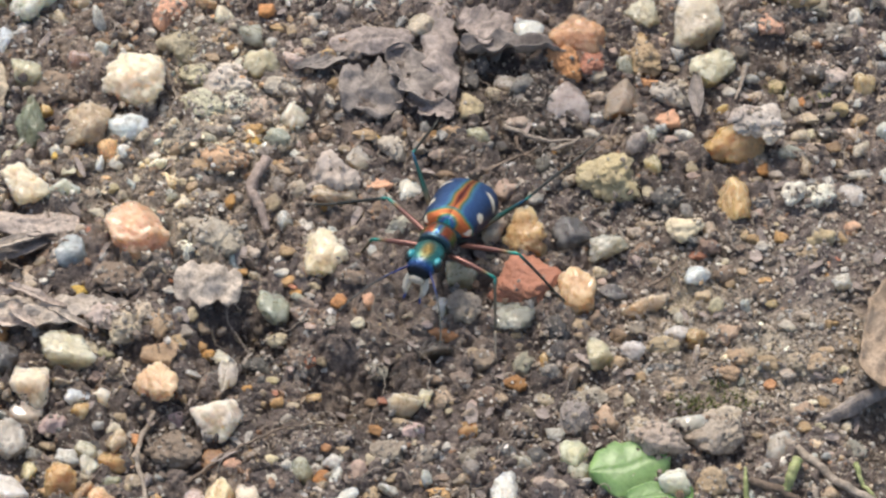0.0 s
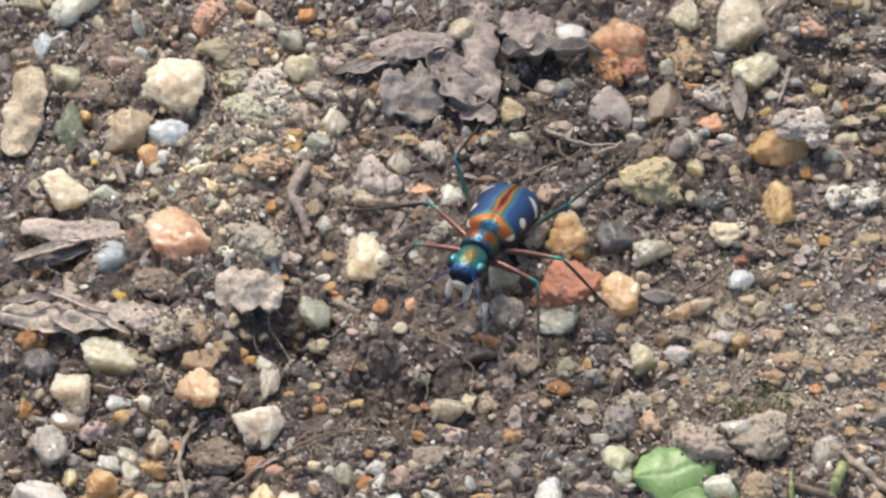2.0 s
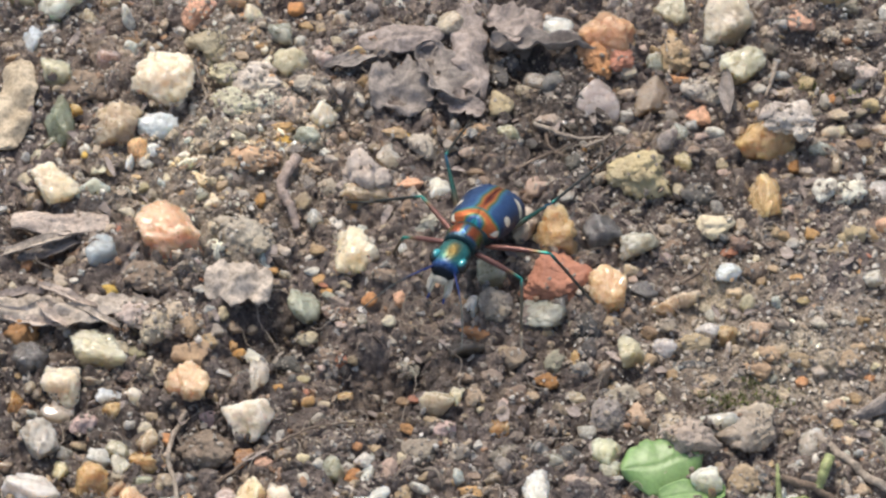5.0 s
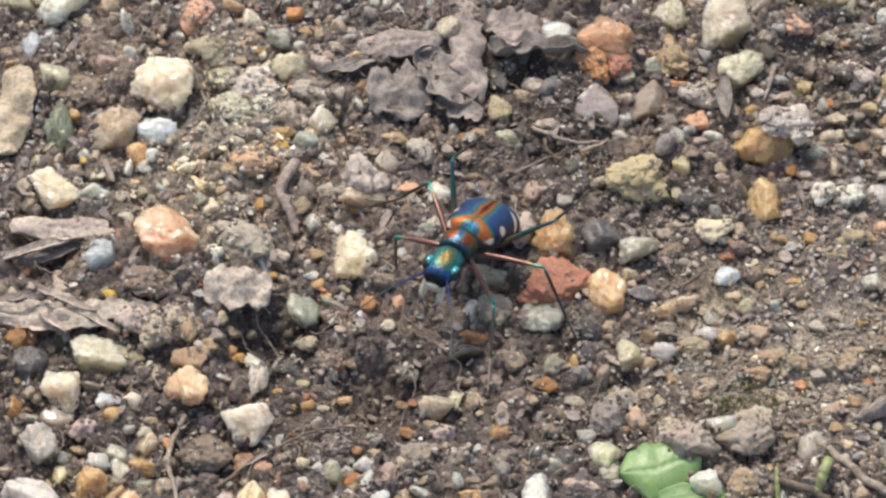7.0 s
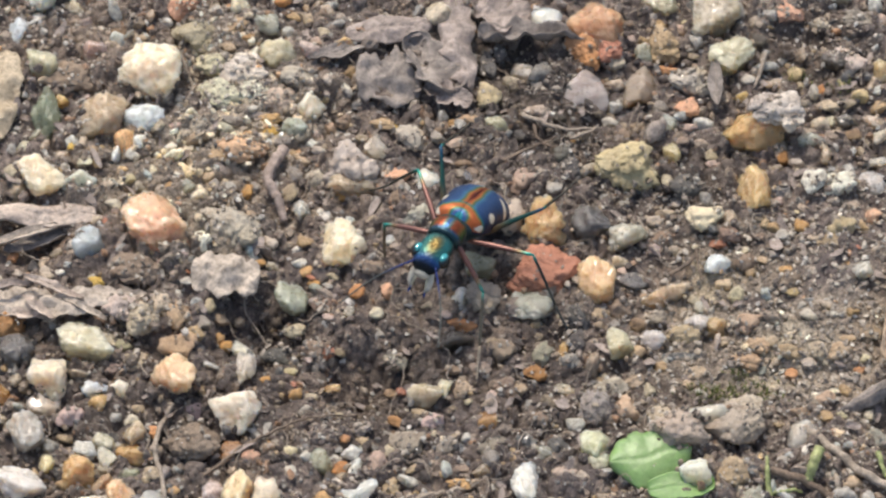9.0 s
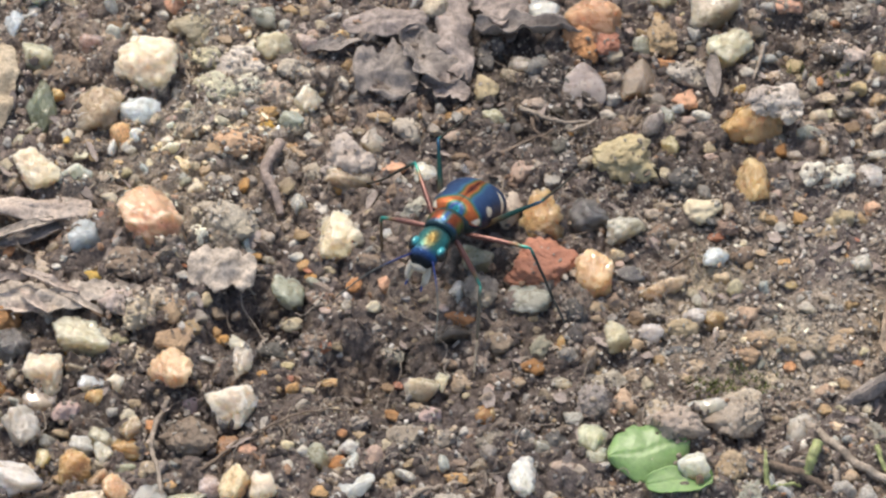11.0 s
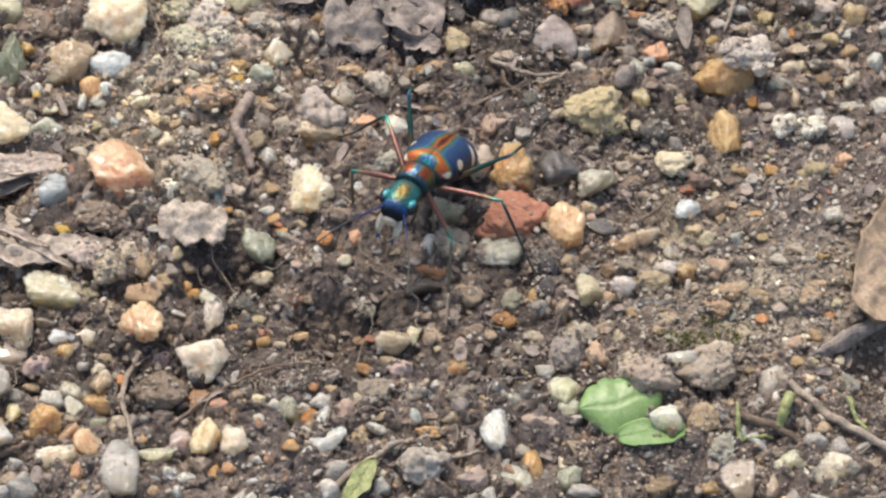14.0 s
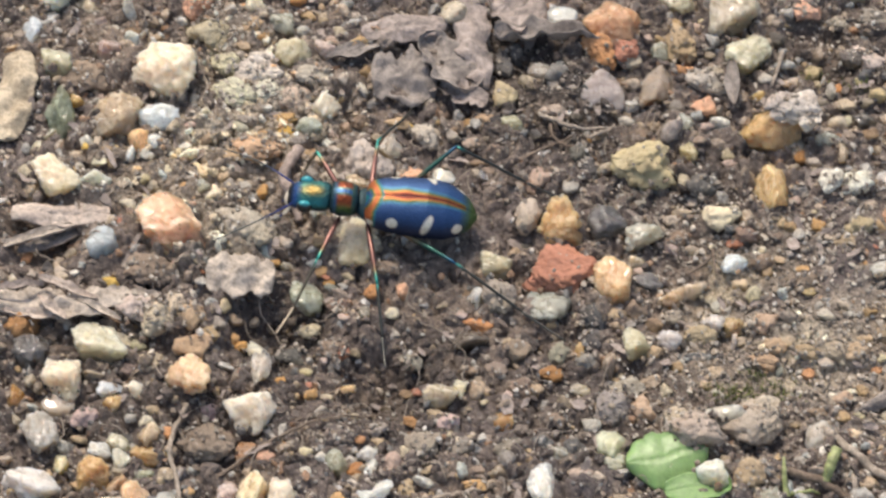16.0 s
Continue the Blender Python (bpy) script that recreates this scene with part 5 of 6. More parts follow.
chip(19.4, 27.5, 1.4, 1.3, 1.0, "pinkish", 0.16)
chip(22.4, 18.4, 1.8, 1.7, 1.2, "grey", 0.16)
chip(21.2, 17.4, 0.8, 0.6, 0.5, "white", 0.08)
chip(20.0, 15.9, 1.8, 1.8, 1.1, "tan", 0.3)
chip(17.1, 16.6, 1.8, 1.2, 0.9, "pale grey", 0.16)
chip(18.2, 14.5, 1.8, 1.3, 0.9, "brown", 0.16)
chip(0.9, 16.1, 1.2, 0.9, 0.6, "honey", 0.16)
chip(2.9, 15.6, 1.2, 1.0, 0.8, "grey", 0.16)
chip(7.6, 14.3, 1.8, 1.5, 1.0, "charcoal grey", 0.16)
chip(13.3, 13.7, 0.6, 1.0, 0.6, "honey", 0.08)
chip(16.2, 11.4, 1.8, 1.3, 0.9, "pinkish", 0.16)
chip(2.1, 10.8, 2.0, 1.0, 0.8, "brown", 0.08)
chip(24.2, 31.4, 1.1, 2.1, 0.5, "honey", 0.05)
chip(25.0, 29.5, 0.9, 0.9, 0.7, "cream", 0.08)
chip(24.4, 28.3, 1.8, 1.3, 1.0, "pinkish", 0.16)
chip(25.2, 26.1, 2.0, 1.1, 0.7, "pale grey", 0.16)
chip(26.1, 25.1, 1.8, 1.0, 0.8, "grey", 0.16)
chip(22.4, 29.2, 1.8, 1.3, 0.9, "tan", 0.16)
chip(23.9, 21.3, 0.8, 0.6, 0.5, "white", 0.08)
chip(37.0, 21.9, 1.4, 1.1, 0.7, "olive tan", 0.16)
chip(32.8, 26.8, 1.8, 1.5, 1.2, "charcoal grey", 0.16)
chip(45.6, 29.3, 1.2, 1.6, 1.2, "pinkish", 0.08)
chip(42.7, 19.3, 1.8, 1.7, 1.3, "olive tan", 0.16)
chip(41.5, 18.4, 1.8, 1.1, 0.7, "grey", 0.16)
chip(35.7, 19.3, 1.4, 1.2, 0.8, "pinkish", 0.16)
chip(36.9, 18.9, 1.8, 1.3, 1.0, "grey", 0.16)
chip(38.1, 20.0, 1.2, 1.6, 1.2, "pale grey", 0.08)
chip(44.7, 18.3, 1.8, 1.5, 1.2, "tan", 0.16)
chip(41.9, 14.7, 1.8, 1.5, 1.0, "brown", 0.16)
chip(42.7, 14.3, 0.6, 0.9, 0.6, "white", 0.08)
chip(25.2, 15.9, 1.8, 1.3, 0.9, "pinkish", 0.16)
chip(24.3, 13.5, 1.5, 1.2, 0.8, "brown", 0.16)
chip(27.6, 11.1, 1.8, 0.9, 0.7, "pinkish", 0.16)
chip(36.0, 11.1, 1.8, 1.3, 0.9, "buff", 0.16)
chip(-43.8, 8.7, 1.8, 1.9, 1.5, "olive tan", 0.08)
chip(-31.7, 8.2, 1.4, 1.2, 0.9, "greenish white", 0.08)
chip(-32.6, 9.5, 1.2, 1.0, 0.8, "tan", 0.16)
chip(-30.6, 7.6, 1.3, 1.4, 1.1, "pale grey", 0.08)
chip(-34.0, 7.5, 1.4, 1.3, 1.0, "buff", 0.16)
chip(-29.5, 9.3, 1.2, 1.0, 0.8, "cream", 0.08)
chip(-27.7, 6.9, 0.8, 1.2, 0.8, "honey", 0.08)
chip(-26.9, 8.9, 0.9, 0.8, 0.6, "white", 0.08)
chip(-23.7, 8.6, 1.4, 1.3, 1.0, "tan", 0.16)
chip(-24.2, 6.3, 1.3, 1.2, 0.9, "tan", 0.16)
chip(-23.1, 7.6, 1.2, 1.3, 1.0, "grey", 0.16)
chip(-22.2, 6.3, 1.2, 1.0, 0.7, "buff", 0.16)
chip(-33.8, 2.4, 1.2, 1.6, 0.9, "red-brown", 0.16)
chip(-33.0, 4.3, 0.9, 0.9, 0.7, "pinkish", 0.08)
chip(-24.5, 4.5, 1.1, 1.3, 0.9, "brown", 0.16)
chip(-22.7, 4.1, 1.8, 1.1, 0.7, "buff", 0.16)
chip(-38.8, -0.6, 1.4, 1.2, 1.1, "grey", 0.08)
chip(-39.4, -4.2, 1.8, 2.0, 1.2, "buff", 0.3)
chip(-37.5, -3.3, 0.7, 0.6, 0.5, "white", 0.08)
chip(-42.6, -3.3, 1.2, 1.1, 0.7, "buff", 0.16)
chip(-30.2, -1.4, 0.7, 0.6, 0.5, "white", 0.08)
chip(-25.6, -4.6, 1.3, 0.9, 0.7, "pale grey", 0.08)
chip(-25.4, -3.3, 0.8, 0.9, 0.7, "red-brown", 0.16)
chip(-30.4, -10.9, 1.8, 1.6, 1.1, "greenish white", 0.16)
chip(-23.8, -9.5, 1.8, 1.6, 1.1, "grey", 0.16)
chip(-22.1, -7.9, 1.8, 1.3, 0.9, "tan", 0.16)
chip(-22.1, -10.0, 0.9, 1.3, 0.8, "honey", 0.16)
chip(-21.3, 5.2, 1.2, 0.9, 0.6, "tan", 0.16)
chip(-19.6, 4.2, 1.8, 1.9, 1.5, "tan", 0.16)
chip(-18.3, -1.8, 1.4, 1.0, 0.8, "honey", 0.08)
chip(-17.3, 0.8, 1.4, 2.0, 1.2, "buff", 0.16)
chip(-15.4, 6.7, 1.8, 2.0, 1.4, "grey", 0.16)
chip(-15.1, 9.6, 1.8, 2.0, 1.2, "grey", 0.3)
chip(-12.5, 6.9, 0.8, 0.6, 0.5, "pinkish", 0.08)
chip(-15.9, 5.2, 0.9, 0.8, 0.6, "pinkish", 0.08)
chip(-10.5, 7.1, 1.8, 1.3, 0.9, "honey", 0.16)
chip(-13.2, -3.4, 1.2, 1.0, 0.8, "red-brown", 0.16)
chip(-12.9, -4.0, 1.4, 1.1, 0.7, "honey", 0.16)
chip(-11.5, -4.7, 1.2, 0.6, 0.5, "pale grey", 0.08)
chip(-8.2, -0.6, 1.4, 1.6, 1.2, "buff", 0.16)
chip(-11.4, -8.5, 1.4, 0.9, 0.7, "pinkish", 0.16)
chip(-19.1, 8.2, 1.5, 1.3, 0.9, "grey", 0.16)
chip(-7.1, 3.3, 1.2, 0.9, 0.7, "pale grey", 0.16)
chip(-3.9, 7.4, 1.2, 1.3, 1.0, "pale grey", 0.08)
chip(-3.6, -10.4, 0.6, 0.5, 0.4, "white", 0.08)
chip(-1.6, -7.0, 1.4, 1.1, 0.7, "grey", 0.16)
chip(2.9, 9.7, 1.4, 1.0, 0.8, "brown", 0.08)
chip(12.4, 8.8, 0.8, 0.6, 0.5, "white", 0.08)
chip(15.2, 7.9, 0.7, 0.6, 0.5, "white", 0.08)
chip(18.3, 5.8, 1.2, 0.9, 0.8, "pale grey", 0.08)
chip(21.8, 8.3, 1.2, 1.1, 0.7, "buff", 0.16)
chip(21.4, 3.8, 1.8, 1.7, 1.2, "buff", 0.16)
chip(16.5, -0.0, 0.7, 0.6, 0.5, "pale grey", 0.08)
chip(14.8, 0.8, 1.8, 1.0, 0.8, "grey", 0.16)
chip(19.4, -9.8, 1.8, 1.6, 1.1, "brown", 0.16)
chip(20.0, -5.6, 0.9, 0.8, 0.6, "pinkish", 0.08)
chip(15.5, -9.8, 1.2, 0.9, 0.7, "tan", 0.16)
chip(16.9, -9.8, 1.4, 1.2, 0.9, "grey", 0.16)
chip(5.4, -0.9, 1.5, 1.3, 0.9, "tan", 0.16)
chip(6.6, 0.7, 1.4, 1.0, 0.8, "pale grey", 0.08)
chip(0.3, -8.8, 1.3, 1.0, 0.7, "pinkish", 0.16)
chip(11.6, -8.6, 0.6, 0.6, 0.5, "white", 0.08)
chip(12.7, -6.1, 1.4, 1.3, 0.9, "brown", 0.16)
chip(22.7, 8.5, 1.2, 2.0, 1.0, "olive tan", 0.08)
chip(35.0, 8.9, 1.4, 1.3, 1.0, "grey", 0.16)
chip(36.5, 9.1, 1.8, 1.0, 0.8, "olive tan", 0.16)
chip(32.0, 3.9, 1.2, 0.8, 0.6, "grey", 0.16)
chip(32.5, 3.3, 1.2, 1.3, 1.0, "buff", 0.16)
chip(33.3, 2.7, 1.4, 1.3, 1.0, "tan", 0.16)
chip(34.1, 1.7, 1.4, 1.3, 0.9, "pale grey", 0.16)
chip(31.9, 1.7, 1.4, 1.0, 0.8, "brown", 0.16)
chip(34.5, 3.8, 0.6, 0.5, 0.4, "white", 0.08)
chip(35.7, 4.4, 0.6, 0.5, 0.4, "white", 0.08)
chip(43.3, 3.8, 1.8, 1.9, 1.4, "salmon", 0.16)
chip(41.8, 2.1, 1.8, 1.6, 1.1, "tan", 0.16)
chip(23.8, 6.0, 1.8, 1.3, 0.9, "buff", 0.16)
chip(25.3, 0.3, 0.8, 0.6, 0.5, "white", 0.08)
chip(23.3, -0.0, 1.4, 1.3, 0.9, "buff", 0.16)
chip(30.4, 0.4, 0.8, 0.8, 0.6, "white", 0.08)
chip(32.1, -1.1, 1.4, 0.9, 0.7, "tan", 0.16)
chip(33.2, -0.4, 1.2, 1.0, 0.8, "grey", 0.16)
chip(30.9, -2.5, 1.4, 1.1, 0.7, "tan", 0.16)
chip(35.1, -3.3, 0.8, 0.6, 0.5, "grey", 0.08)
chip(37.0, -3.5, 1.2, 1.0, 0.8, "buff", 0.16)
chip(24.6, -4.5, 0.9, 0.9, 0.7, "pinkish", 0.08)
chip(25.1, -6.0, 1.4, 1.1, 0.7, "olive tan", 0.16)
chip(26.7, -7.4, 0.7, 0.6, 0.5, "white", 0.08)
chip(33.5, -6.2, 0.7, 0.6, 0.5, "white", 0.08)
chip(34.7, -5.3, 1.8, 1.3, 0.9, "olive tan", 0.16)
chip(35.7, -7.3, 1.2, 0.9, 0.8, "pale grey", 0.08)
chip(39.2, -5.2, 0.8, 0.6, 0.5, "white", 0.08)
chip(38.0, -7.6, 1.4, 1.3, 0.9, "buff", 0.16)
chip(40.7, -8.5, 1.5, 1.3, 1.0, "tan", 0.16)
chip(43.4, -0.7, 1.2, 0.9, 0.7, "buff", 0.16)
chip(42.5, -7.5, 1.4, 1.1, 0.7, "grey", 0.16)
chip(40.5, -2.2, 1.2, 0.9, 0.6, "honey", 0.16)
chip(-43.1, -14.7, 1.2, 1.3, 1.0, "tan", 0.16)
chip(-41.0, -17.6, 1.8, 1.1, 0.7, "tan", 0.16)
chip(-37.3, -20.4, 0.9, 0.8, 0.6, "pale grey", 0.08)
chip(-36.9, -23.3, 1.8, 1.3, 1.0, "buff", 0.16)
chip(-29.8, -20.2, 1.5, 1.1, 0.9, "buff", 0.16)
chip(-28.7, -19.2, 0.8, 0.5, 0.4, "white", 0.08)
chip(-25.1, -19.3, 1.4, 1.2, 0.8, "pale grey", 0.16)
chip(-22.9, -20.9, 0.9, 0.9, 0.7, "honey", 0.16)
chip(-31.5, -12.9, 1.8, 1.6, 1.2, "grey-green", 0.08)
chip(-22.1, -29.7, 1.8, 2.0, 1.4, "pinkish", 0.16)
chip(-23.8, -27.9, 1.4, 0.9, 0.7, "tan", 0.16)
chip(-25.9, -30.4, 1.2, 1.0, 0.8, "honey", 0.08)
chip(-28.7, -28.9, 0.9, 0.9, 0.7, "cream", 0.08)
chip(-36.9, -29.3, 1.4, 1.3, 0.9, "tan", 0.16)
chip(-39.7, -27.2, 0.9, 0.9, 0.7, "cream", 0.08)
chip(-21.5, -10.8, 1.4, 1.5, 1.2, "honey", 0.16)
chip(-21.1, -16.5, 1.8, 1.5, 1.2, "red-brown", 0.16)
chip(-17.0, -13.5, 0.7, 1.0, 0.7, "pale grey", 0.08)
chip(-18.5, -17.8, 1.2, 1.0, 0.8, "tan", 0.16)
chip(-15.0, -15.1, 1.4, 0.8, 0.6, "greenish white", 0.08)
chip(-13.3, -14.0, 0.9, 1.0, 0.8, "pinkish", 0.08)
chip(-11.7, -12.6, 1.8, 2.0, 1.2, "red-brown", 0.3)
chip(-10.3, -12.0, 1.4, 1.3, 1.0, "grey", 0.16)
chip(-14.7, -16.7, 0.7, 0.8, 0.5, "red-brown", 0.16)
chip(-13.0, -18.0, 1.4, 1.1, 0.7, "pale grey", 0.16)
chip(-11.3, -21.5, 1.4, 1.0, 0.8, "pale grey", 0.16)
chip(-10.2, -20.3, 0.9, 1.0, 0.8, "pale grey", 0.08)
chip(-16.7, -25.1, 0.8, 0.8, 0.5, "honey", 0.16)
chip(-13.2, -24.3, 0.9, 0.6, 0.5, "pale grey", 0.08)
chip(-9.6, -24.1, 1.2, 1.0, 0.8, "orange", 0.16)
chip(-7.9, -23.7, 1.4, 1.3, 1.0, "buff", 0.16)
chip(-8.5, -25.2, 1.4, 1.1, 0.7, "grey-green", 0.16)
chip(-3.0, -27.3, 1.4, 0.9, 0.6, "buff", 0.16)
chip(-2.1, -25.0, 1.5, 1.3, 1.0, "grey", 0.16)
chip(-4.6, -27.3, 0.9, 0.8, 0.6, "buff", 0.16)
chip(-0.8, -25.1, 1.2, 0.9, 0.6, "buff", 0.16)
chip(-0.2, -28.1, 0.9, 0.9, 0.6, "tan", 0.16)
chip(0.3, -24.1, 1.4, 1.1, 0.7, "cream", 0.16)
chip(-3.5, -19.5, 0.6, 0.4, 0.3, "white", 0.08)
chip(-4.1, -16.8, 1.2, 1.1, 0.7, "red-brown", 0.16)
chip(-2.4, -20.3, 1.5, 0.9, 0.6, "buff", 0.16)
chip(-0.8, -23.2, 1.2, 0.9, 0.7, "olive tan", 0.16)
chip(2.5, -19.1, 0.9, 0.8, 0.6, "white", 0.08)
chip(4.8, -18.5, 1.4, 1.1, 0.7, "pinkish", 0.16)
chip(7.5, -17.8, 1.8, 1.6, 1.1, "tan", 0.16)
chip(9.2, -21.6, 1.2, 0.6, 0.5, "olive tan", 0.16)
chip(10.6, -18.5, 0.8, 0.5, 0.4, "white", 0.08)
chip(10.8, -21.9, 1.2, 0.7, 0.5, "buff", 0.16)
chip(13.3, -20.7, 0.9, 0.8, 0.6, "pale grey", 0.08)
chip(15.4, -15.0, 0.8, 0.9, 0.7, "pinkish", 0.08)
chip(15.9, -15.7, 0.6, 0.5, 0.4, "white", 0.08)
chip(20.3, -18.1, 1.2, 1.6, 1.0, "olive tan", 0.16)
chip(21.5, -14.7, 1.4, 1.3, 0.9, "tan", 0.16)
chip(13.5, -28.8, 1.4, 1.6, 1.1, "buff", 0.16)
chip(4.7, -26.7, 1.8, 1.6, 1.2, "grey", 0.08)
chip(2.0, -27.4, 1.8, 1.3, 1.0, "brown", 0.16)
chip(2.8, -29.0, 1.4, 1.0, 0.7, "honey", 0.16)
chip(27.7, -11.2, 1.8, 1.3, 0.9, "buff", 0.16)
chip(32.2, -11.8, 1.8, 1.3, 0.9, "buff", 0.16)
chip(36.0, -14.4, 1.8, 1.3, 0.9, "buff", 0.16)
chip(40.0, -11.4, 1.8, 1.3, 0.9, "tan", 0.16)
chip(41.6, -13.9, 1.2, 1.0, 0.8, "greenish white", 0.08)
chip(41.0, -15.2, 1.2, 1.1, 0.7, "orange", 0.16)
chip(34.3, -15.4, 1.4, 1.3, 0.9, "orange", 0.16)
chip(31.5, -14.9, 0.9, 1.0, 0.8, "grey-green", 0.08)
chip(24.2, -17.4, 1.4, 1.3, 0.9, "tan", 0.16)
chip(25.0, -18.2, 1.2, 0.6, 0.5, "white", 0.08)
chip(33.4, -17.5, 0.7, 0.6, 0.5, "white", 0.08)
chip(33.5, -15.1, 0.6, 0.5, 0.4, "white", 0.08)
chip(39.4, -17.8, 1.4, 1.3, 0.9, "tan", 0.16)
chip(37.3, -21.3, 1.8, 1.3, 0.9, "tan", 0.16)
chip(32.9, -21.3, 1.2, 0.9, 0.6, "buff", 0.16)
chip(39.0, -21.0, 1.2, 0.8, 0.6, "greenish white", 0.16)
chip(39.9, -25.1, 1.2, 0.9, 0.7, "pinkish", 0.16)
chip(33.0, -27.0, 1.4, 1.0, 0.8, "pale grey", 0.08)
chip(31.0, -27.4, 0.6, 0.6, 0.5, "white", 0.08)
chip(27.8, -26.8, 1.8, 1.6, 1.1, "brown", 0.16)
chip(34.4, -24.7, 0.8, 0.8, 0.6, "tan", 0.16)
chip(28.7, -30.2, 1.8, 1.3, 1.0, "pale grey", 0.16)

make_ground()


# ---- moss, rootlets and scraps of leaf ----
def moss_tuft(x, y, spread, count, seed):
    """A low tuft of tiny pointed moss leaves."""
    r0 = random.Random(seed)
    verts, faces = [], []
    for _ in range(count):
        px, py = r0.gauss(0, spread), r0.gauss(0, spread * 0.6)
        base = Vector((px, py, float(ground_height(x + px, y + py)) + r0.uniform(0.1, 0.6)))
        way = Vector((r0.uniform(-1, 1), r0.uniform(-1, 1), r0.uniform(0.2, 1.2))).normalized()
        side = way.cross(Vector((0.3, 0.2, 1))).normalized() * r0.uniform(0.06, 0.11)
        over = way.cross(side).normalized() * 0.04
        ln, k = r0.uniform(0.35, 0.8), len(verts)
        for p in (base - side * 0.4, base + way * ln * 0.45 - side, base + way * ln, base + way * ln * 0.45 + side, base + side * 0.4, base + way * ln * 0.4 + over):
            verts.append(tuple(p * MM))
        faces += [(k, k + 1, k + 5), (k + 1, k + 2, k + 5), (k + 2, k + 3, k + 5), (k + 3, k + 4, k + 5), (k + 4, k, k + 5), (k + 4, k + 3, k + 2, k + 1, k)]
    ob = new("moss_tuft", mesh_object("moss_tuft", verts, faces, MOSS))
    ob.matrix_basis = pose(x * MM, y * MM, 0)
    tagged(ob, "small yellow-green tuft of moss on soil", "moss", "moss tufts")


moss_tuft(25.6, -18.6, 1.1, 70, 1)
moss_tuft(27.8, -17.9, 1.0, 80, 2)
moss_tuft(31.1, -17.5, 1.3, 70, 3)
moss_tuft(28.7, -15.5, 0.8, 30, 4)
moss_tuft(36.5, 23.0, 0.6, 25, 5)
moss_tuft(40.4, 20.3, 0.9, 30, 6)
moss_tuft(9.2, 35.7, 1.0, 60, 7)
moss_tuft(26.4, 37.7, 0.8, 30, 8)


def rootlets(count, seed):
    """Hair-thin roots strewn over the soil, joined in one mesh."""
    r0 = random.Random(seed)
    verts, faces = [], []
    for _ in range(count):
        x, y, way = r0.uniform(-50, 50), r0.uniform(-42, 42), r0.uniform(0, 6.28)
        n, r, turn = r0.randint(8, 22), r0.uniform(0.035, 0.08), r0.uniform(-0.25, 0.25)
        base, arch = len(verts), r0.uniform(0.2, 0.9)
        for i in range(n):
            z = float(ground_height(x, y)) * 0.6 + 0.45 + arch * math.sin(math.pi * i / n)
            for j in range(4):
                a0 = math.pi / 2 * j
                verts.append(((x - math.sin(way) * math.cos(a0) * r) * MM, (y + math.cos(way) * math.cos(a0) * r) * MM, (z + math.sin(a0) * r) * MM))
            x, y, way = x + 0.32 * math.cos(way), y + 0.32 * math.sin(way), way + turn + r0.uniform(-0.35, 0.35)
        for i in range(n - 1):
            for j in range(4):
                q = (j + 1) % 4
                faces.append((base + i * 4 + j, base + i * 4 + q, base + i * 4 + 4 + q, base + i * 4 + 4 + j))
    tagged(new("rootlets", mesh_object("rootlets", verts, faces, TWIG_PALE)), "hair-thin dry rootlets strewn over the soil", "rootlets", kind="stuff")


rootlets(230, 8)


def leaf_scraps(count, seed):
    """Small torn flakes of dead leaf, joined in one mesh."""
    r0 = random.Random(seed)
    verts, faces = [], []
    for _ in range(count):
        x, y = r0.uniform(-50, 50), r0.uniform(-42, 42)
        turn = Euler((r0.uniform(-0.5, 0.5), r0.uniform(-0.5, 0.5), r0.uniform(0, 6.28))).to_matrix()
        c = Vector((x, y, float(ground_height(x, y)) + 0.35))
        n, ra, rb, base = 9, r0.uniform(0.5, 1.5), r0.uniform(0.25, 0.7), len(verts)
        ring = [Vector((ra * math.cos(6.283 * i / n) * r0.uniform(0.7, 1.2), rb * math.sin(6.283 * i / n) * r0.uniform(0.7, 1.2), r0.uniform(-0.1, 0.15))) for i in range(n)]
        for dz in (0.0, -0.07):
            verts += [tuple((c + turn @ (p + Vector((0, 0, dz)))) * MM) for p in ring]
        faces += [tuple(base + i for i in range(n)), tuple(base + n + i for i in range(n))[::-1]]
        faces += [(base + i, base + n + i, base + n + (i + 1) % n, base + (i + 1) % n) for i in range(n)]
    tagged(new("leaf_scraps", mesh_object("leaf_scraps", verts, faces, DEAD_PINK, False)), "small torn brown scraps of dead leaf", "leaf scraps", kind="stuff")


leaf_scraps(170, 12)

loose_grains("soil_crumbs", "countless brown crumbs of damp soil", 13000, 0.22, 0.8, 1.8, 1, CRUMBS, 3, -0.12)
loose_grains("soil_lumps", "rough brown lumps of crumbled soil", 5600, 0.7, 2.6, 2.0, 2, CRUMBS, 7, -0.3, (), 0.34)
loose_grains("grit", "small mixed grit of tan, grey and white grains", 4200, 0.45, 1.6, 2.1, 2, GRIT, 4, -0.1)

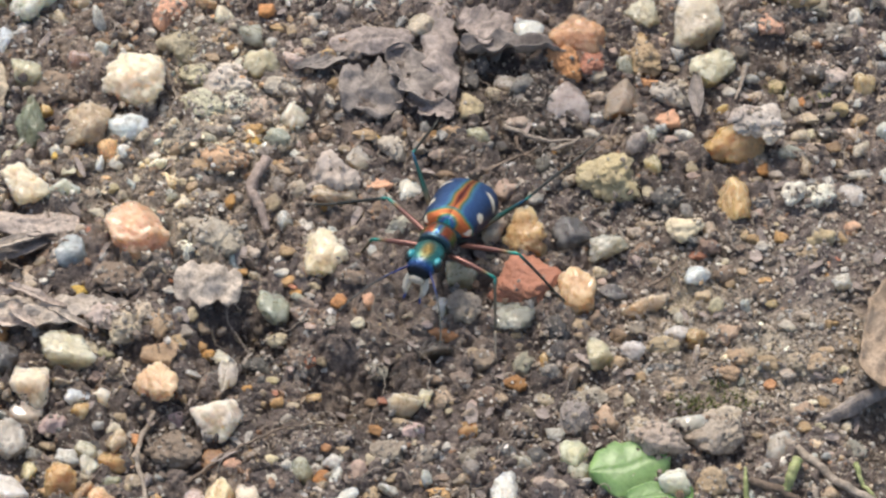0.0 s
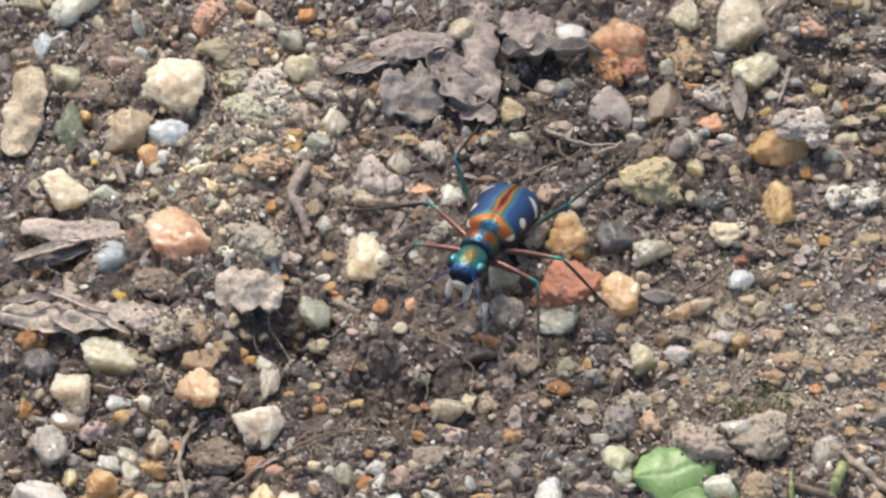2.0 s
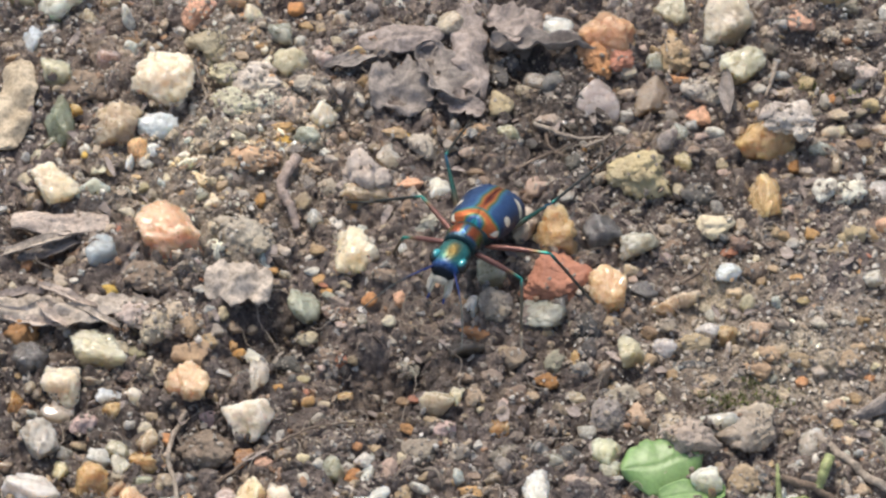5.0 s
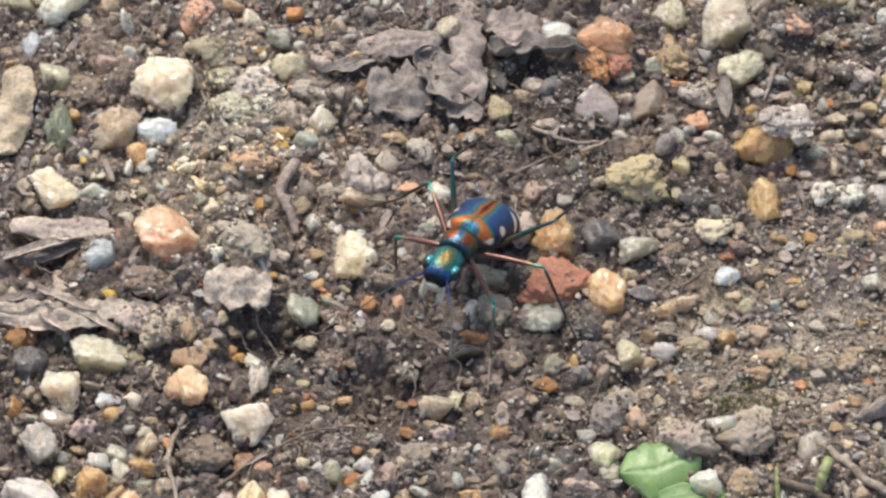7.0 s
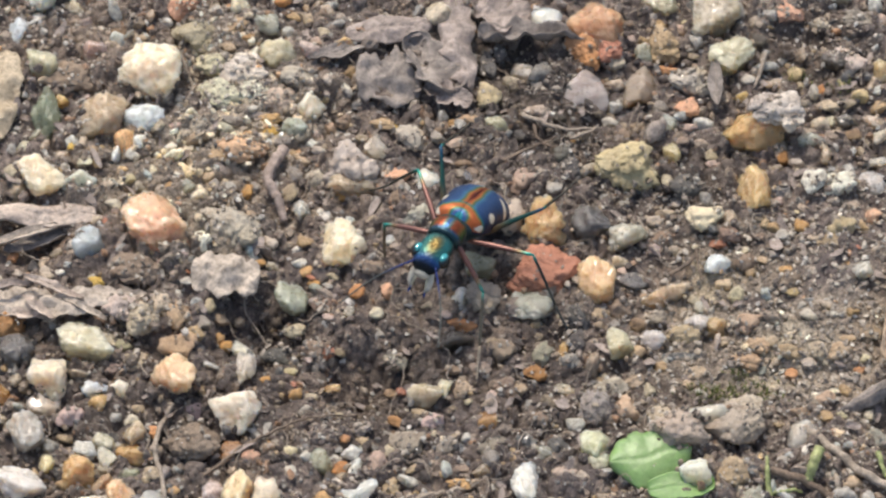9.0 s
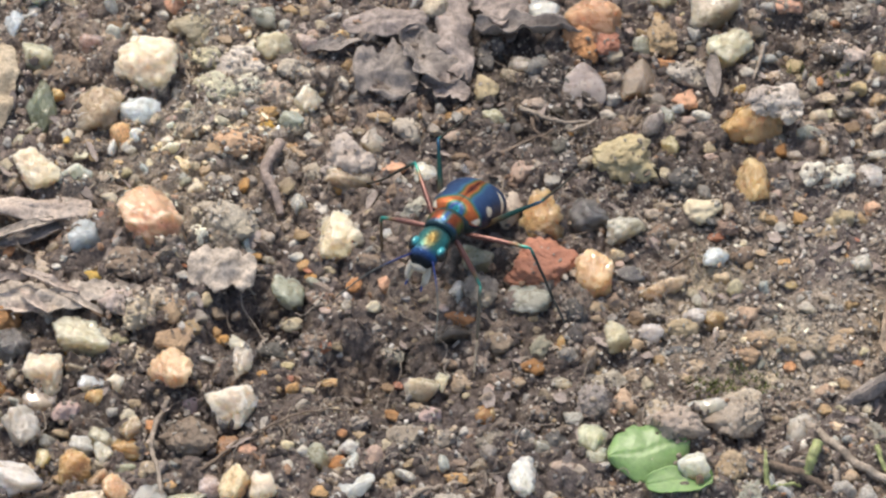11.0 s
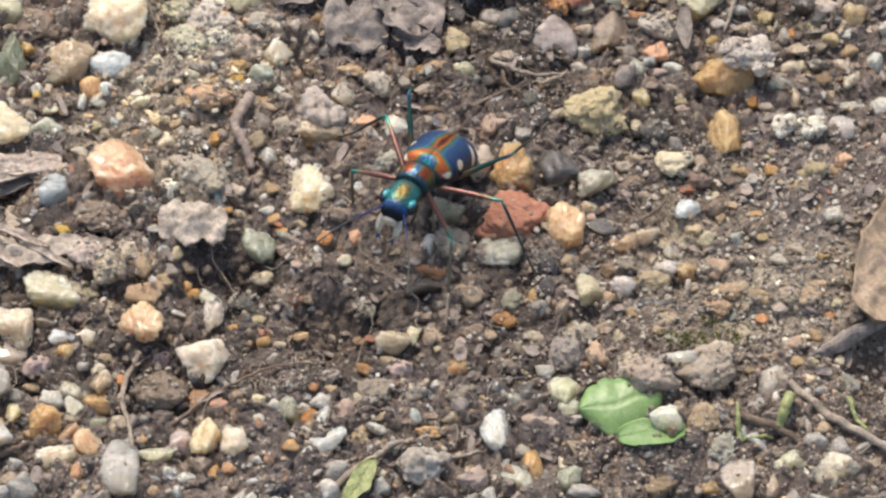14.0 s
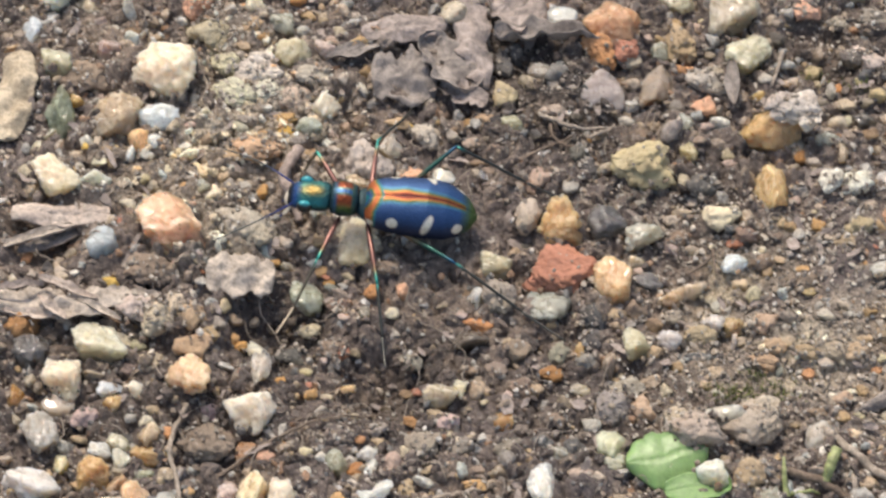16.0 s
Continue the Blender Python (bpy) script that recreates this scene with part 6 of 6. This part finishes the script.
def gravel_places(count, seed):
    """Open soil between the larger stones, thickest where the gravel lies thick."""
    r0 = np.random.default_rng(seed)
    x, y = r0.uniform(-52, 52, count), r0.uniform(-44, 44, count)
    size = 1.0 + 1.7 * r0.uniform(0, 1, count) ** 1.7
    want = 0.25 + 0.5 * np.clip((-x - 12) / 18, 0, 1) + 0.4 * np.clip((y - 4) / 14, 0, 1) + 0.35 * np.clip((-y - 20) / 8, 0, 1) - 0.45 * np.exp(-((x - 1) ** 2 + (y + 15) ** 2) / 200) - 0.2 * (x > 16) * (y < 4) - 0.5 * np.exp(-((x + 17.5) ** 2 + (y + 10) ** 2) / 30) - 0.4 * np.exp(-((x - 7) ** 2 + (y - 14) ** 2) / 160)
    ok = want > r0.uniform(0, 1, count)
    out, taken = [], [(b[0], b[1], (b[2] + b[3]) / 2) for b in BANKS] + covered
    for px, py, sz in zip(x[ok], y[ok], size[ok]):
        if all((px - qx) ** 2 + (py - qy) ** 2 > (r + sz * 0.3) ** 2 for qx, qy, r in taken):
            taken.append((px, py, sz / 2))
            out.append((px, py, float(ground_height(px, py)) * 0.8, sz))
    return out


def sandy_places(count, seed):
    """Where fine pale sand gathers: in drifts, thickest beyond x = 15."""
    r0 = np.random.default_rng(seed)
    x, y = r0.uniform(-53, 53, count), r0.uniform(-45, 45, count)
    want = relief_noise(x / 11, y / 11, 31) + 0.8 * np.clip((x - 12) / 10, 0, 1) * (y < 8) + 0.35 * np.clip((-x - 8) / 10, 0, 1) * (y > 2) + 0.5 * np.exp(-((x + 20) ** 2 + (y - 21) ** 2) / 60) - 0.35 * np.exp(-((x + 3) ** 2 + (y + 12) ** 2) / 200)
    ok = want > r0.uniform(0.3, 0.9, count)
    x, y = x[ok], y[ok]
    size = 0.18 + 0.3 * r0.uniform(0, 1, len(x)) ** 2.5 + 0.5 * sandy(x, y) * r0.uniform(0, 1, len(x)) ** 3
    return np.stack([x, y, soil_top(x, y) + 0.05, size], -1).tolist()


loose_grains("gravel", "wet translucent gravel of mixed pale stones between the pebbles", 0, 1.0, 2.7, 1.7, 3, GRAVEL, 21, 0.12, gravel_places(2600, 21), 0.1, True)
loose_grains("sand", "fine pale sand grains in drifts", 0, 0.2, 0.5, 1.7, 1, SAND, 9, 0.1, sandy_places(42000, 9))
loose_grains("clod_grit", "pale grit crusting the clods and rough stones", 0, 0.2, 0.5, 1.7, 1, SAND, 6, 0.1, dust)
loose_grains("clinging_soil", "brown soil grains clinging round the stones", 0, 0.3, 0.8, 1.7, 1, CRUMBS, 5, 0.1, skirt)


# ---- the beetle: body space has x ahead, y to its left, z up ----
def blend(c, d, k):
    k = min(1.0, max(0.0, k))
    return tuple(p + (q - p) * k for p, q in zip(c, d))


def pigmented(name, verts, faces, colours, mat, parent, label=""):
    me = mesh_object(name, [tuple(Vector(v) * MM) for v in verts], faces, mat)
    layer = me.color_attributes.new("pigment", "FLOAT_COLOR", "POINT")
    layer.data.foreach_set("color", np.array([(*c, 1.0) for c in colours], np.float32).ravel())
    ob = new(name, me)
    ob.parent = parent
    return tagged(ob, label)


def rings(sections, sides, paint):
    """A closed skin through elliptical sections (x, half width, top, bottom, centre height)."""
    verts, faces, cols = [], [], []
    for x, w, top, low, zc in sections:
        for j in range(sides):
            a0 = 2 * math.pi * j / sides
            c, s = math.cos(a0), math.sin(a0)
            verts.append((x, w * c, zc + (top if s > 0 else low) * s))
            cols.append(paint(*verts[-1]))
    n = len(sections)
    for i in range(n - 1):
        for j in range(sides):
            q = (j + 1) % sides
            faces.append((i * sides + j, i * sides + q, (i + 1) * sides + q, (i + 1) * sides + j))
    faces += [tuple(range(sides))[::-1], tuple((n - 1) * sides + j for j in range(sides))]
    return verts, faces, cols


BLUE, DEEP, TEAL, GREENISH = (0.024, 0.075, 0.2), (0.014, 0.024, 0.06), (0.02, 0.17, 0.19), (0.05, 0.1, 0.03)
RED, GOLD, BRIGHT = (0.38, 0.1, 0.03), (0.3, 0.18, 0.045), (0.03, 0.1, 0.3)
WHITE_SPOT = (0.78, 0.74, 0.62)


def elytron_half(u):
    """Half width and height of the wing cases from base (0) to tip (1)."""
    pts = [(0.0, 1.5, 0.6), (0.025, 2.2, 1.25), (0.06, 2.45, 1.6), (0.15, 2.8, 1.95), (0.35, 3.02, 2.3), (0.55, 3.15, 2.4), (0.72, 3.0, 2.15), (0.85, 2.4, 1.6), (0.94, 1.5, 0.95), (1.0, 0.25, 0.3)]
    for (u0, w0, h0), (u1, w1, h1) in zip(pts, pts[1:]):
        if u <= u1:
            k = (u - u0) / (u1 - u0)
            return w0 + (w1 - w0) * k, h0 + (h1 - h0) * k
    return 0.3, 0.3


def elytron_paint(u, s):
    """Pigment, with a sheen painted in, at u along and s across (0 seam, 1 outer edge)."""
    # brighter blue near the seam: sky sheen painted into the blue
    c = blend(BLUE, DEEP, (s - 0.2) * 1.5)
    seam = max(0.012, 0.06 * (1 - 1.1 * max(0, u - 0.12) / 0.75)) + 0.07 * max(0, 1 - u / 0.16) + 0.022 * math.exp(-((u - 0.36) / 0.07) ** 2) - 0.014 * math.exp(-((u - 0.22) / 0.05) ** 2)
    edge = 0.6 + 0.4 * (1 - u)
    if u < 0.9:
        c = blend(c, (0.05, 0.2, 0.3), 0.7 * min(1, 1 - (s - seam - 0.1 * edge) / 0.07))
        c = blend(c, GREENISH, 1 - (s - seam - 0.06 * edge) / 0.04)
        c = blend(c, GOLD, 1 - (s - seam - 0.02 * edge) / 0.035)
        c = blend(c, RED, 1 - (s - seam) / 0.03)
        c = blend(c, (0.1, 0.012, 0.008), min(1, (u - 0.18) / 0.14) * (1 - (s - 0.45 * seam) / 0.03)) if u > 0.18 else c
    off = u - 0.105 + 0.065 * min(1, s / 0.38)                            # arms that sweep forward from the seam to the shoulders
    near = max(0.0, (s - 0.16) / 0.12)                     # towards the shoulders the red reaches the front edge
    if s < 0.9:
        c = blend(c, TEAL, min(1 - (off - 0.05) / 0.02, (off + 0.06) / 0.012 + near))
        c = blend(c, GREENISH, min(1 - (off - 0.038) / 0.014, (off + 0.046) / 0.012 + near))
        c = blend(c, GOLD, min(1 - (off - 0.028) / 0.012, (off + 0.036) / 0.012 + near))
        c = blend(c, RED, min(1 - (off - 0.016) / 0.012, (off + 0.024) / 0.012 + near))
    c = blend(c, BRIGHT, 1 - (u + 0.2 * s - 0.045) / 0.016)
    c = blend(c, (0.02, 0.3, 0.33), 1 - (u + 0.25 * s - 0.026) / 0.016)
    c = blend(c, GREENISH, (u - 0.84) / 0.1)
    for su, ss, ru, rs, tilt in ((0.05, 0.76, 0.034, 0.1, 0.0), (0.25, 0.62, 0.05, 0.13, 0.0), (0.56, 0.57, 0.038, 0.24, 0.4), (0.83, 0.62, 0.042, 0.16, 0.1)):
        du, ds = (u - su) - tilt * (ss - s) * 0.35, s - ss
        d = math.hypot(du / ru, ds / rs)
        c = blend(c, WHITE_SPOT, (1.12 - d) / 0.2)
    return c


def make_elytron(side, body):
    nu, nv = 90, 40
    verts, faces, cols = [], [], []
    for i in range(nu + 1):
        u = i / nu
        w, h = elytron_half(u)
        for j in range(nv + 1):
            s = j / nv
            a0 = s * math.radians(104)
            droop = -0.55 * max(0, (u - 0.55) / 0.45) ** 1.6
            y = 0.02 + w * math.sin(a0) ** 0.92 if a0 > 0 else 0.02
            z = h * (max(0, math.cos(a0)) ** 0.8 if a0 < math.pi / 2 else math.cos(a0) * 0.9) - 0.05 * math.exp(-(s / 0.03) ** 2) + droop - 0.2
            verts.append((3.0 - 11.2 * u, side * y, z))
            cols.append(elytron_paint(u, s))
    wv = nv + 1
    for i in range(nu):
        for j in range(nv):
            p = i * wv + j
            q = (p, p + 1, p + wv + 1, p + wv)
            faces.append(q if side > 0 else q[::-1])
    ob = pigmented("elytron", verts, faces, cols, SHELL, body, "dark blue iridescent wing case with red seam and white spots")
    return ob


def bead(name, centre, radii, colour, mat, parent, label="", level=3):
    v, f = SPHERES[level]
    v = v * radii + np.array(centre)
    cols = [colour(*p) if callable(colour) else colour for p in v]
    return pigmented(name, v.tolist(), f.tolist(), cols, mat, parent, label)


def limb(name, length, r0, r1, paint, parent, label="", bow=0.0, swell=0.0, mat=None):
    """A limb segment along +x from its joint."""
    secs = []
    for i in range(15):
        u = i / 14
        r = r0 + (r1 - r0) * u + swell * math.sin(math.pi * min(1, u * 1.25)) * (1 if u < 0.8 else 1)
        r *= 0.6 if i in (0, 14) else 1
        secs.append((length * u, r, r, r, bow * math.sin(math.pi * u)))
    return pigmented(name, *rings(secs, 10, paint), mat or LEG, parent, label)


beetle = tagged(new("tiger_beetle"), "iridescent blue, green and red tiger beetle standing on the soil", "beetle")
beetle.empty_display_size = 0.003
make_elytron(1, beetle), make_elytron(-1, beetle)
DARK = (0.02, 0.05, 0.06)
pigmented("abdomen", *rings([(-7.9, 0.3, 0.3, 0.3, -0.7), (-6.6, 1.9, 0.5, 0.8, -0.5), (-4, 2.9, 0.6, 1.3, -0.4), (-1, 2.9, 0.6, 1.5, -0.4), (1.8, 2.3, 0.7, 1.6, -0.4), (3.2, 1.7, 0.8, 1.4, -0.3), (4.1, 1.1, 0.8, 0.9, -0.1)], 28, lambda x, y, z: DARK), SHELL, beetle, "dark metallic underside")


def pronotum_paint(x, y, z):
    side, along = abs(y), abs(x - 5.1)
    c = blend((0.25, 0.06, 0.022), (0.2, 0.12, 0.035), (side - 1.2) / 0.25)
    c = blend(c, GREENISH, (side - 1.4) / 0.2)
    c = blend(c, DARK, (side - 1.7) / 0.15)
    c = blend(c, GOLD, 1 - (side - 0.34) / 0.1)
    c = blend(c, TEAL, 1 - (side - 0.26) / 0.1)
    c = blend(c, BRIGHT, 1 - (side - 0.16) / 0.1)
    c = blend(c, GREENISH, (along - 0.66) / 0.12)
    c = blend(c, BLUE, (along - 0.82) / 0.12)
    c = blend(c, DARK, (along - 0.98) / 0.15)
    return c if z > -0.3 else blend(c, DARK, 0.8)


PRONOTUM = [(3.75, 1.35, 1.15, 1.0, 0.1), (3.95, 1.55, 1.38, 1.2, 0.1), (4.25, 1.65, 1.4, 1.3, 0.1), (4.5, 1.8, 1.52, 1.3, 0.1), (5.1, 1.9, 1.62, 1.3, 0.1), (5.7, 1.82, 1.55, 1.3, 0.1),
            (6.0, 1.65, 1.42, 1.2, 0.1), (6.3, 1.75, 1.35, 1.1, 0.1), (6.5, 1.45, 1.15, 0.9, 0.1)]
pronotum = pigmented("pronotum", *rings(PRONOTUM, 40, pronotum_paint), BODY, beetle, "red thorax shield crossed by blue grooves")


def head_paint(x, y, z):
    c = blend((0.03, 0.2, 0.21), DARK, (abs(y) - 1.35) / 0.3)
    c = blend(c, GREENISH, 1.2 - math.hypot((x - 8.4) / 1.8, y / 1.15))
    c = blend(c, (0.2, 0.13, 0.035), 1.5 * (1.0 - math.hypot((x - 8.3) / 1.5, y / 0.8)))
    c = blend(c, BRIGHT, 0.7 * (x - 9.4) / 0.3)
    c = blend(c, (0.01, 0.014, 0.02), (x - 9.9) / 0.3)
    c = blend(c, DARK, 1 - (x - 6.7) / 0.4)
    return c if z > -0.4 else DARK


head = pigmented("head", *rings([(6.35, 1.2, 1.0, 0.8, 0.1), (6.9, 1.55, 1.15, 1.0, 0.1), (7.6, 1.65, 1.2, 1.1, 0.1), (8.4, 1.6, 1.2, 1.1, 0.05), (9.3, 1.6, 1.1, 1.1, 0.0), (10.0, 1.4, 0.85, 1.0, -0.1), (10.5, 1.2, 0.55, 0.8, -0.2), (10.75, 0.9, 0.3, 0.5, -0.3)], 36, head_paint), BODY, beetle, "metallic green head with golden crown")


def eye_paint(x, y, z):
    # dark eye; the bright teal crown is a cyan highlight painted on
    return blend((0.02, 0.024, 0.026), (0.04, 0.32, 0.36), (z - 0.6) / 0.2 - abs(abs(y) - 1.3) * 3)


for side in (1, -1):
    bead("eye", (9.0, side * 1.42, 0.22), (0.82, 0.64, 0.78), eye_paint, EYE, head, "large bulging glossy eye")
    mand = [(0.0, 0.0, 0.0), (0.3, 0.28, -0.75), (0.65, 0.3, -1.5), (0.95, -0.05, -2.2), (1.05, -0.5, -2.6)]
    secs_v, secs_f, secs_c = [], [], []
    for k, (mx, my, mz) in enumerate(mand):
        r = 0.4 * (1 - k / 4.6)
        for j in range(8):
            a0 = 2 * math.pi * j / 8
            secs_v.append((10.3 + mx, side * (0.75 + my + r * math.cos(a0)), -0.7 + mz + r * 0.7 * math.sin(a0)))
            secs_c.append((0.62, 0.58, 0.48) if k < 3 else (0.04, 0.03, 0.03))
    for k in range(4):
        for j in range(8):
            q = (j + 1) % 8
            secs_f.append((k * 8 + j, k * 8 + q, k * 8 + 8 + q, k * 8 + 8 + j))
    pigmented("mandible", secs_v, secs_f, secs_c, IVORY, head, "ivory sickle-shaped jaw with dark tip")
    feeler = Vector((10.1, side * 1.05, 0.1))
    aim = Vector((0.85, side * 0.48, -0.22))
    pts = [feeler + aim * s + Vector((0, side * 0.35 * math.sin(s * 0.35), 0.32 * math.sin(s * 0.34))) for s in np.linspace(0, 9.0, 12)]
    fv, ff, fc = [], [], []
    for k, p in enumerate(pts):
        for bulge in (0.75, 1.1):
            r = (0.135 - 0.006 * k) * bulge
            for j in range(7):
                a0 = 2 * math.pi * j / 7
                fv.append(p + Vector((0.16 * (bulge - 0.9), r * math.cos(a0), r * math.sin(a0))))
                fc.append(blend((0.05, 0.08, 0.28), (0.12, 0.13, 0.12), (k - 2.5) / 2))
    for k in range(len(pts) * 2 - 1):
        for j in range(7):
            q = (j + 1) % 7
            ff.append((k * 7 + j, k * 7 + q, k * 7 + 7 + q, k * 7 + 7 + j))
    pigmented("antenna", fv, ff, fc, LEG, head, "thin jointed feeler, blue at its base")
    pal = limb("palp", 2.2, 0.13, 0.1, lambda x, y, z: blend((0.6, 0.56, 0.42), (0.03, 0.07, 0.3), (x - 1.3) / 0.4), head, "pale palp with blue tip")
    pal.matrix_basis = pose(10.4 * MM, side * 0.55 * MM, -1.3 * MM, 0, 62, side * 18)
bead("labrum", (10.7, 0, -0.9), (0.36, 0.85, 0.5), (0.55, 0.51, 0.41), IVORY, head, "ivory upper lip")

FEMUR, SHIN = {"F": 5.5, "M": 7.0, "H": 7.4}, {"F": 5.4, "M": 5.8, "H": 8.2}
TARSUS = {"F": 3.6, "M": 3.6, "H": 5.4}


def femur_paint(kind):
    length = FEMUR[kind]

    def paint(x, y, z):
        if kind == "H":
            return blend(blend((0.2, 0.13, 0.07), (0.02, 0.085, 0.07), (x / length - 0.2) / 0.3), (0.02, 0.08, 0.16), (x / length - 0.75) / 0.2)
        c = blend((0.2, 0.1, 0.085), (0.24, 0.16, 0.08), (x / length - 0.66) / 0.12)
        return blend(c, (0.03, 0.32, 0.27), (x / length - 0.78) / 0.12)
    return paint


def shin_paint(kind):
    far = (0.16, 0.14, 0.1) if kind == "F" else (0.05, 0.055, 0.05)
    return lambda x, y, z: blend((0.03, 0.3, 0.26), far, x / 0.9)


BEND = {"F": 24.0, "M": 8.0, "H": 4.0}          # degrees by which the foot lies flatter than the shin


def bend_of(leg):
    return 72.0 if leg == "RF" else BEND[leg[1]]


def make_leg(leg):
    kind = leg[1]
    thigh = limb("femur", FEMUR[kind], 0.24, 0.17, femur_paint(kind), beetle, "dark teal thigh" if kind == "H" else "coppery red thigh with green knee", 0.1, 0.08)
    shin = limb("tibia", SHIN[kind], 0.17, 0.14, shin_paint(kind), beetle, "thin brown shin" if kind == "F" else "thin dark green shin", 0.06)
    foot = limb("tarsus", TARSUS[kind], 0.15, 0.1, lambda x, y, z: (0.34, 0.29, 0.22) if kind == "F" else (0.09, 0.09, 0.08), shin, "thread-thin jointed foot", -0.08)
    foot.matrix_basis = pose((SHIN[kind] - 0.1) * MM, 0, 0, 0, -bend_of(leg), 0)
    return thigh, shin


LEGS = {side + kind: make_leg(side + kind) for kind in "FMH" for side in "RL"}
HIPS = {"F": (5.4, 1.4, -1.2), "M": (2.6, 1.7, -1.4), "H": (-0.4, 2.1, -1.3)}

# Stances: body place and turn, then for every leg its knee and the ground point it reaches for.
STANCES = {
    "A": ((3.03, 1.53, 4.93, -1.8, -23.9, -111.0), {
        "RF": (-5.4, -1.2, 4.8, -7.5, 1.8),
        "RM": (-3.7, 4.8, 3.8, -11.4, 6.6),
        "RH": (-1.1, 8.1, 6.4, 2.8, 21.3),
        "LF": (7.1, -6.8, 5.7, 7.1, -12.4),
        "LM": (9.3, -4.6, 6.8, 13.3, -6.2),
        "LH": (9.9, 5.4, 2.6, 19.0, 16.7),
    }),
    "A2": ((2.65, 0.55, 5.43, -3.4, -29.9, -112.3), {
        "RF": (-5.5, -1.3, 5.0, -7.5, 1.8),
        "RM": (-3.5, 4.7, 4.2, -11.3, 6.8),
        "RH": (-1.0, 8.0, 6.7, 2.9, 21.0),
        "LF": (6.8, -7.2, 5.6, 6.6, -13.1),
        "LM": (9.2, -4.8, 6.8, 13.0, -6.6),
        "LH": (9.8, 4.5, 3.2, 18.4, 15.7),
    }),
    "B": ((2.27, -0.43, 5.92, -4.9, -35.9, -113.6), {
        "RF": (-6.2, -2.0, 6.7, -8.2, 1.5),
        "RM": (-2.4, 4.0, 7.4, -10.5, 8.8),
        "RH": (-0.2, 6.5, 8.4, 3.8, 18.3),
        "LF": (4.4, -10.1, 4.6, 3.2, -17.8),
        "LM": (8.4, -6.1, 7.0, 11.1, -9.2),
        "LH": (9.3, -1.6, 8.1, 13.3, 8.1),
    }),
    "M": ((0.92, -0.85, 4.80, -8.1, -6.0, 175.0), {
        "RF": (-7.2, 6.1, 5.1, -13.9, 12.0),
        "RM": (-0.9, 8.5, 3.9, 1.3, 16.0),
        "RH": (7.4, 5.6, 6.6, 12.8, 4.2),
        "LF": (-7.1, -5.5, 0.9, -11.9, -13.4),
        "LM": (-0.9, -8.6, 2.5, -1.7, -14.1),
        "LH": (6.8, -7.1, 3.4, 13.5, -12.0),
    }),
    "C": ((-6.28, 1.8, 4.80, -8.1, -4.5, 175.6), {
        "RF": (-14.4, 8.8, 5.1, -19.6, 14.1),
        "RM": (-8.1, 11.2, 3.9, -4.4, 18.2),
        "RH": (0.2, 8.3, 6.6, 7.0, 6.4),
        "LF": (-14.3, -4.7, 3.4, -19.0, -12.5),
        "LM": (-8.1, -5.9, 2.5, -7.5, -12.0),
        "LH": (-0.4, -4.4, 3.4, 7.7, -9.9),
    }),
}


def body_pose(key):
    x, y, z, rx, ry, rz = STANCES[key][0]
    return pose(x * MM, y * MM, z * MM, rx, ry, rz)


def aimed(start, target, up):
    """Pose at start whose x axis points at target, with z near up."""
    x = (target - start).normalized()
    y = up.cross(x).normalized()
    z = x.cross(y)
    return Matrix(((x.x, y.x, z.x, start.x), (x.y, y.y, z.y, start.y), (x.z, y.z, z.z, start.z), (0, 0, 0, 1)))


def leg_poses(key, leg):
    """Body-space poses of thigh and shin that reach for the stance's knee and foothold with their own lengths."""
    kind, side = leg[1], 1 if leg[0] == "L" else -1
    kx, ky, kz, fx, fy = STANCES[key][1][leg]
    back = body_pose(key).inverted()
    hx, hy, hz = HIPS[kind]
    hip = Vector((hx, side * hy, hz)) * MM
    up = (back.to_3x3() @ Vector((0, 0, 1))).normalized()
    knee = hip + (back @ (Vector((kx, ky, kz)) * MM) - hip).normalized() * (FEMUR[kind] - 0.1) * MM
    knee_world = body_pose(key) @ knee
    first, last, bend = SHIN[kind] - 0.1, TARSUS[kind] - 0.1, radians(bend_of(leg))
    reach = math.sqrt(first ** 2 + last ** 2 + 2 * first * last * math.cos(bend)) * MM
    tuck = math.asin(last * math.sin(bend) * MM / reach)
    drop = knee_world.z - 0.0004
    flat = Vector((fx * MM - knee_world.x, fy * MM - knee_world.y, 0)).normalized() * math.sqrt(max(1e-8, reach ** 2 - drop ** 2))
    foot = back @ Vector((knee_world.x + flat.x, knee_world.y + flat.y, 0.0004))
    return aimed(hip, knee, up), aimed(knee, foot, up) @ Matrix.Rotation(tuck, 4, "Y")


TIMES = [(0.0, "A"), (3.7, "A"), (4.1, "A2"), (6.3, "A2"), (6.6, "B"), (14.9, "B"), (15.0, "M"), (15.1, "C"), (16.0, "C")]


BOW = {"A": 10, "A2": 18, "B": 27, "M": 0, "C": 0}     # degrees by which thorax and head bow down from the raised body


def bowed(key):
    return pose(3.5 * MM, 0, 0, 0, BOW[key], 0) @ pose(-3.5 * MM, 0, 0)


def motions():
    walk(beetle, [(t, body_pose(k)) for t, k in TIMES])
    for ob in (pronotum, head):
        walk(ob, [(t, bowed(k)) for t, k in TIMES])
    for leg, (thigh, shin) in LEGS.items():
        for ob, which in ((thigh, 0), (shin, 1)):
            walk(ob, [(t, leg_poses(k, leg)[which]) for t, k in TIMES])


motions()
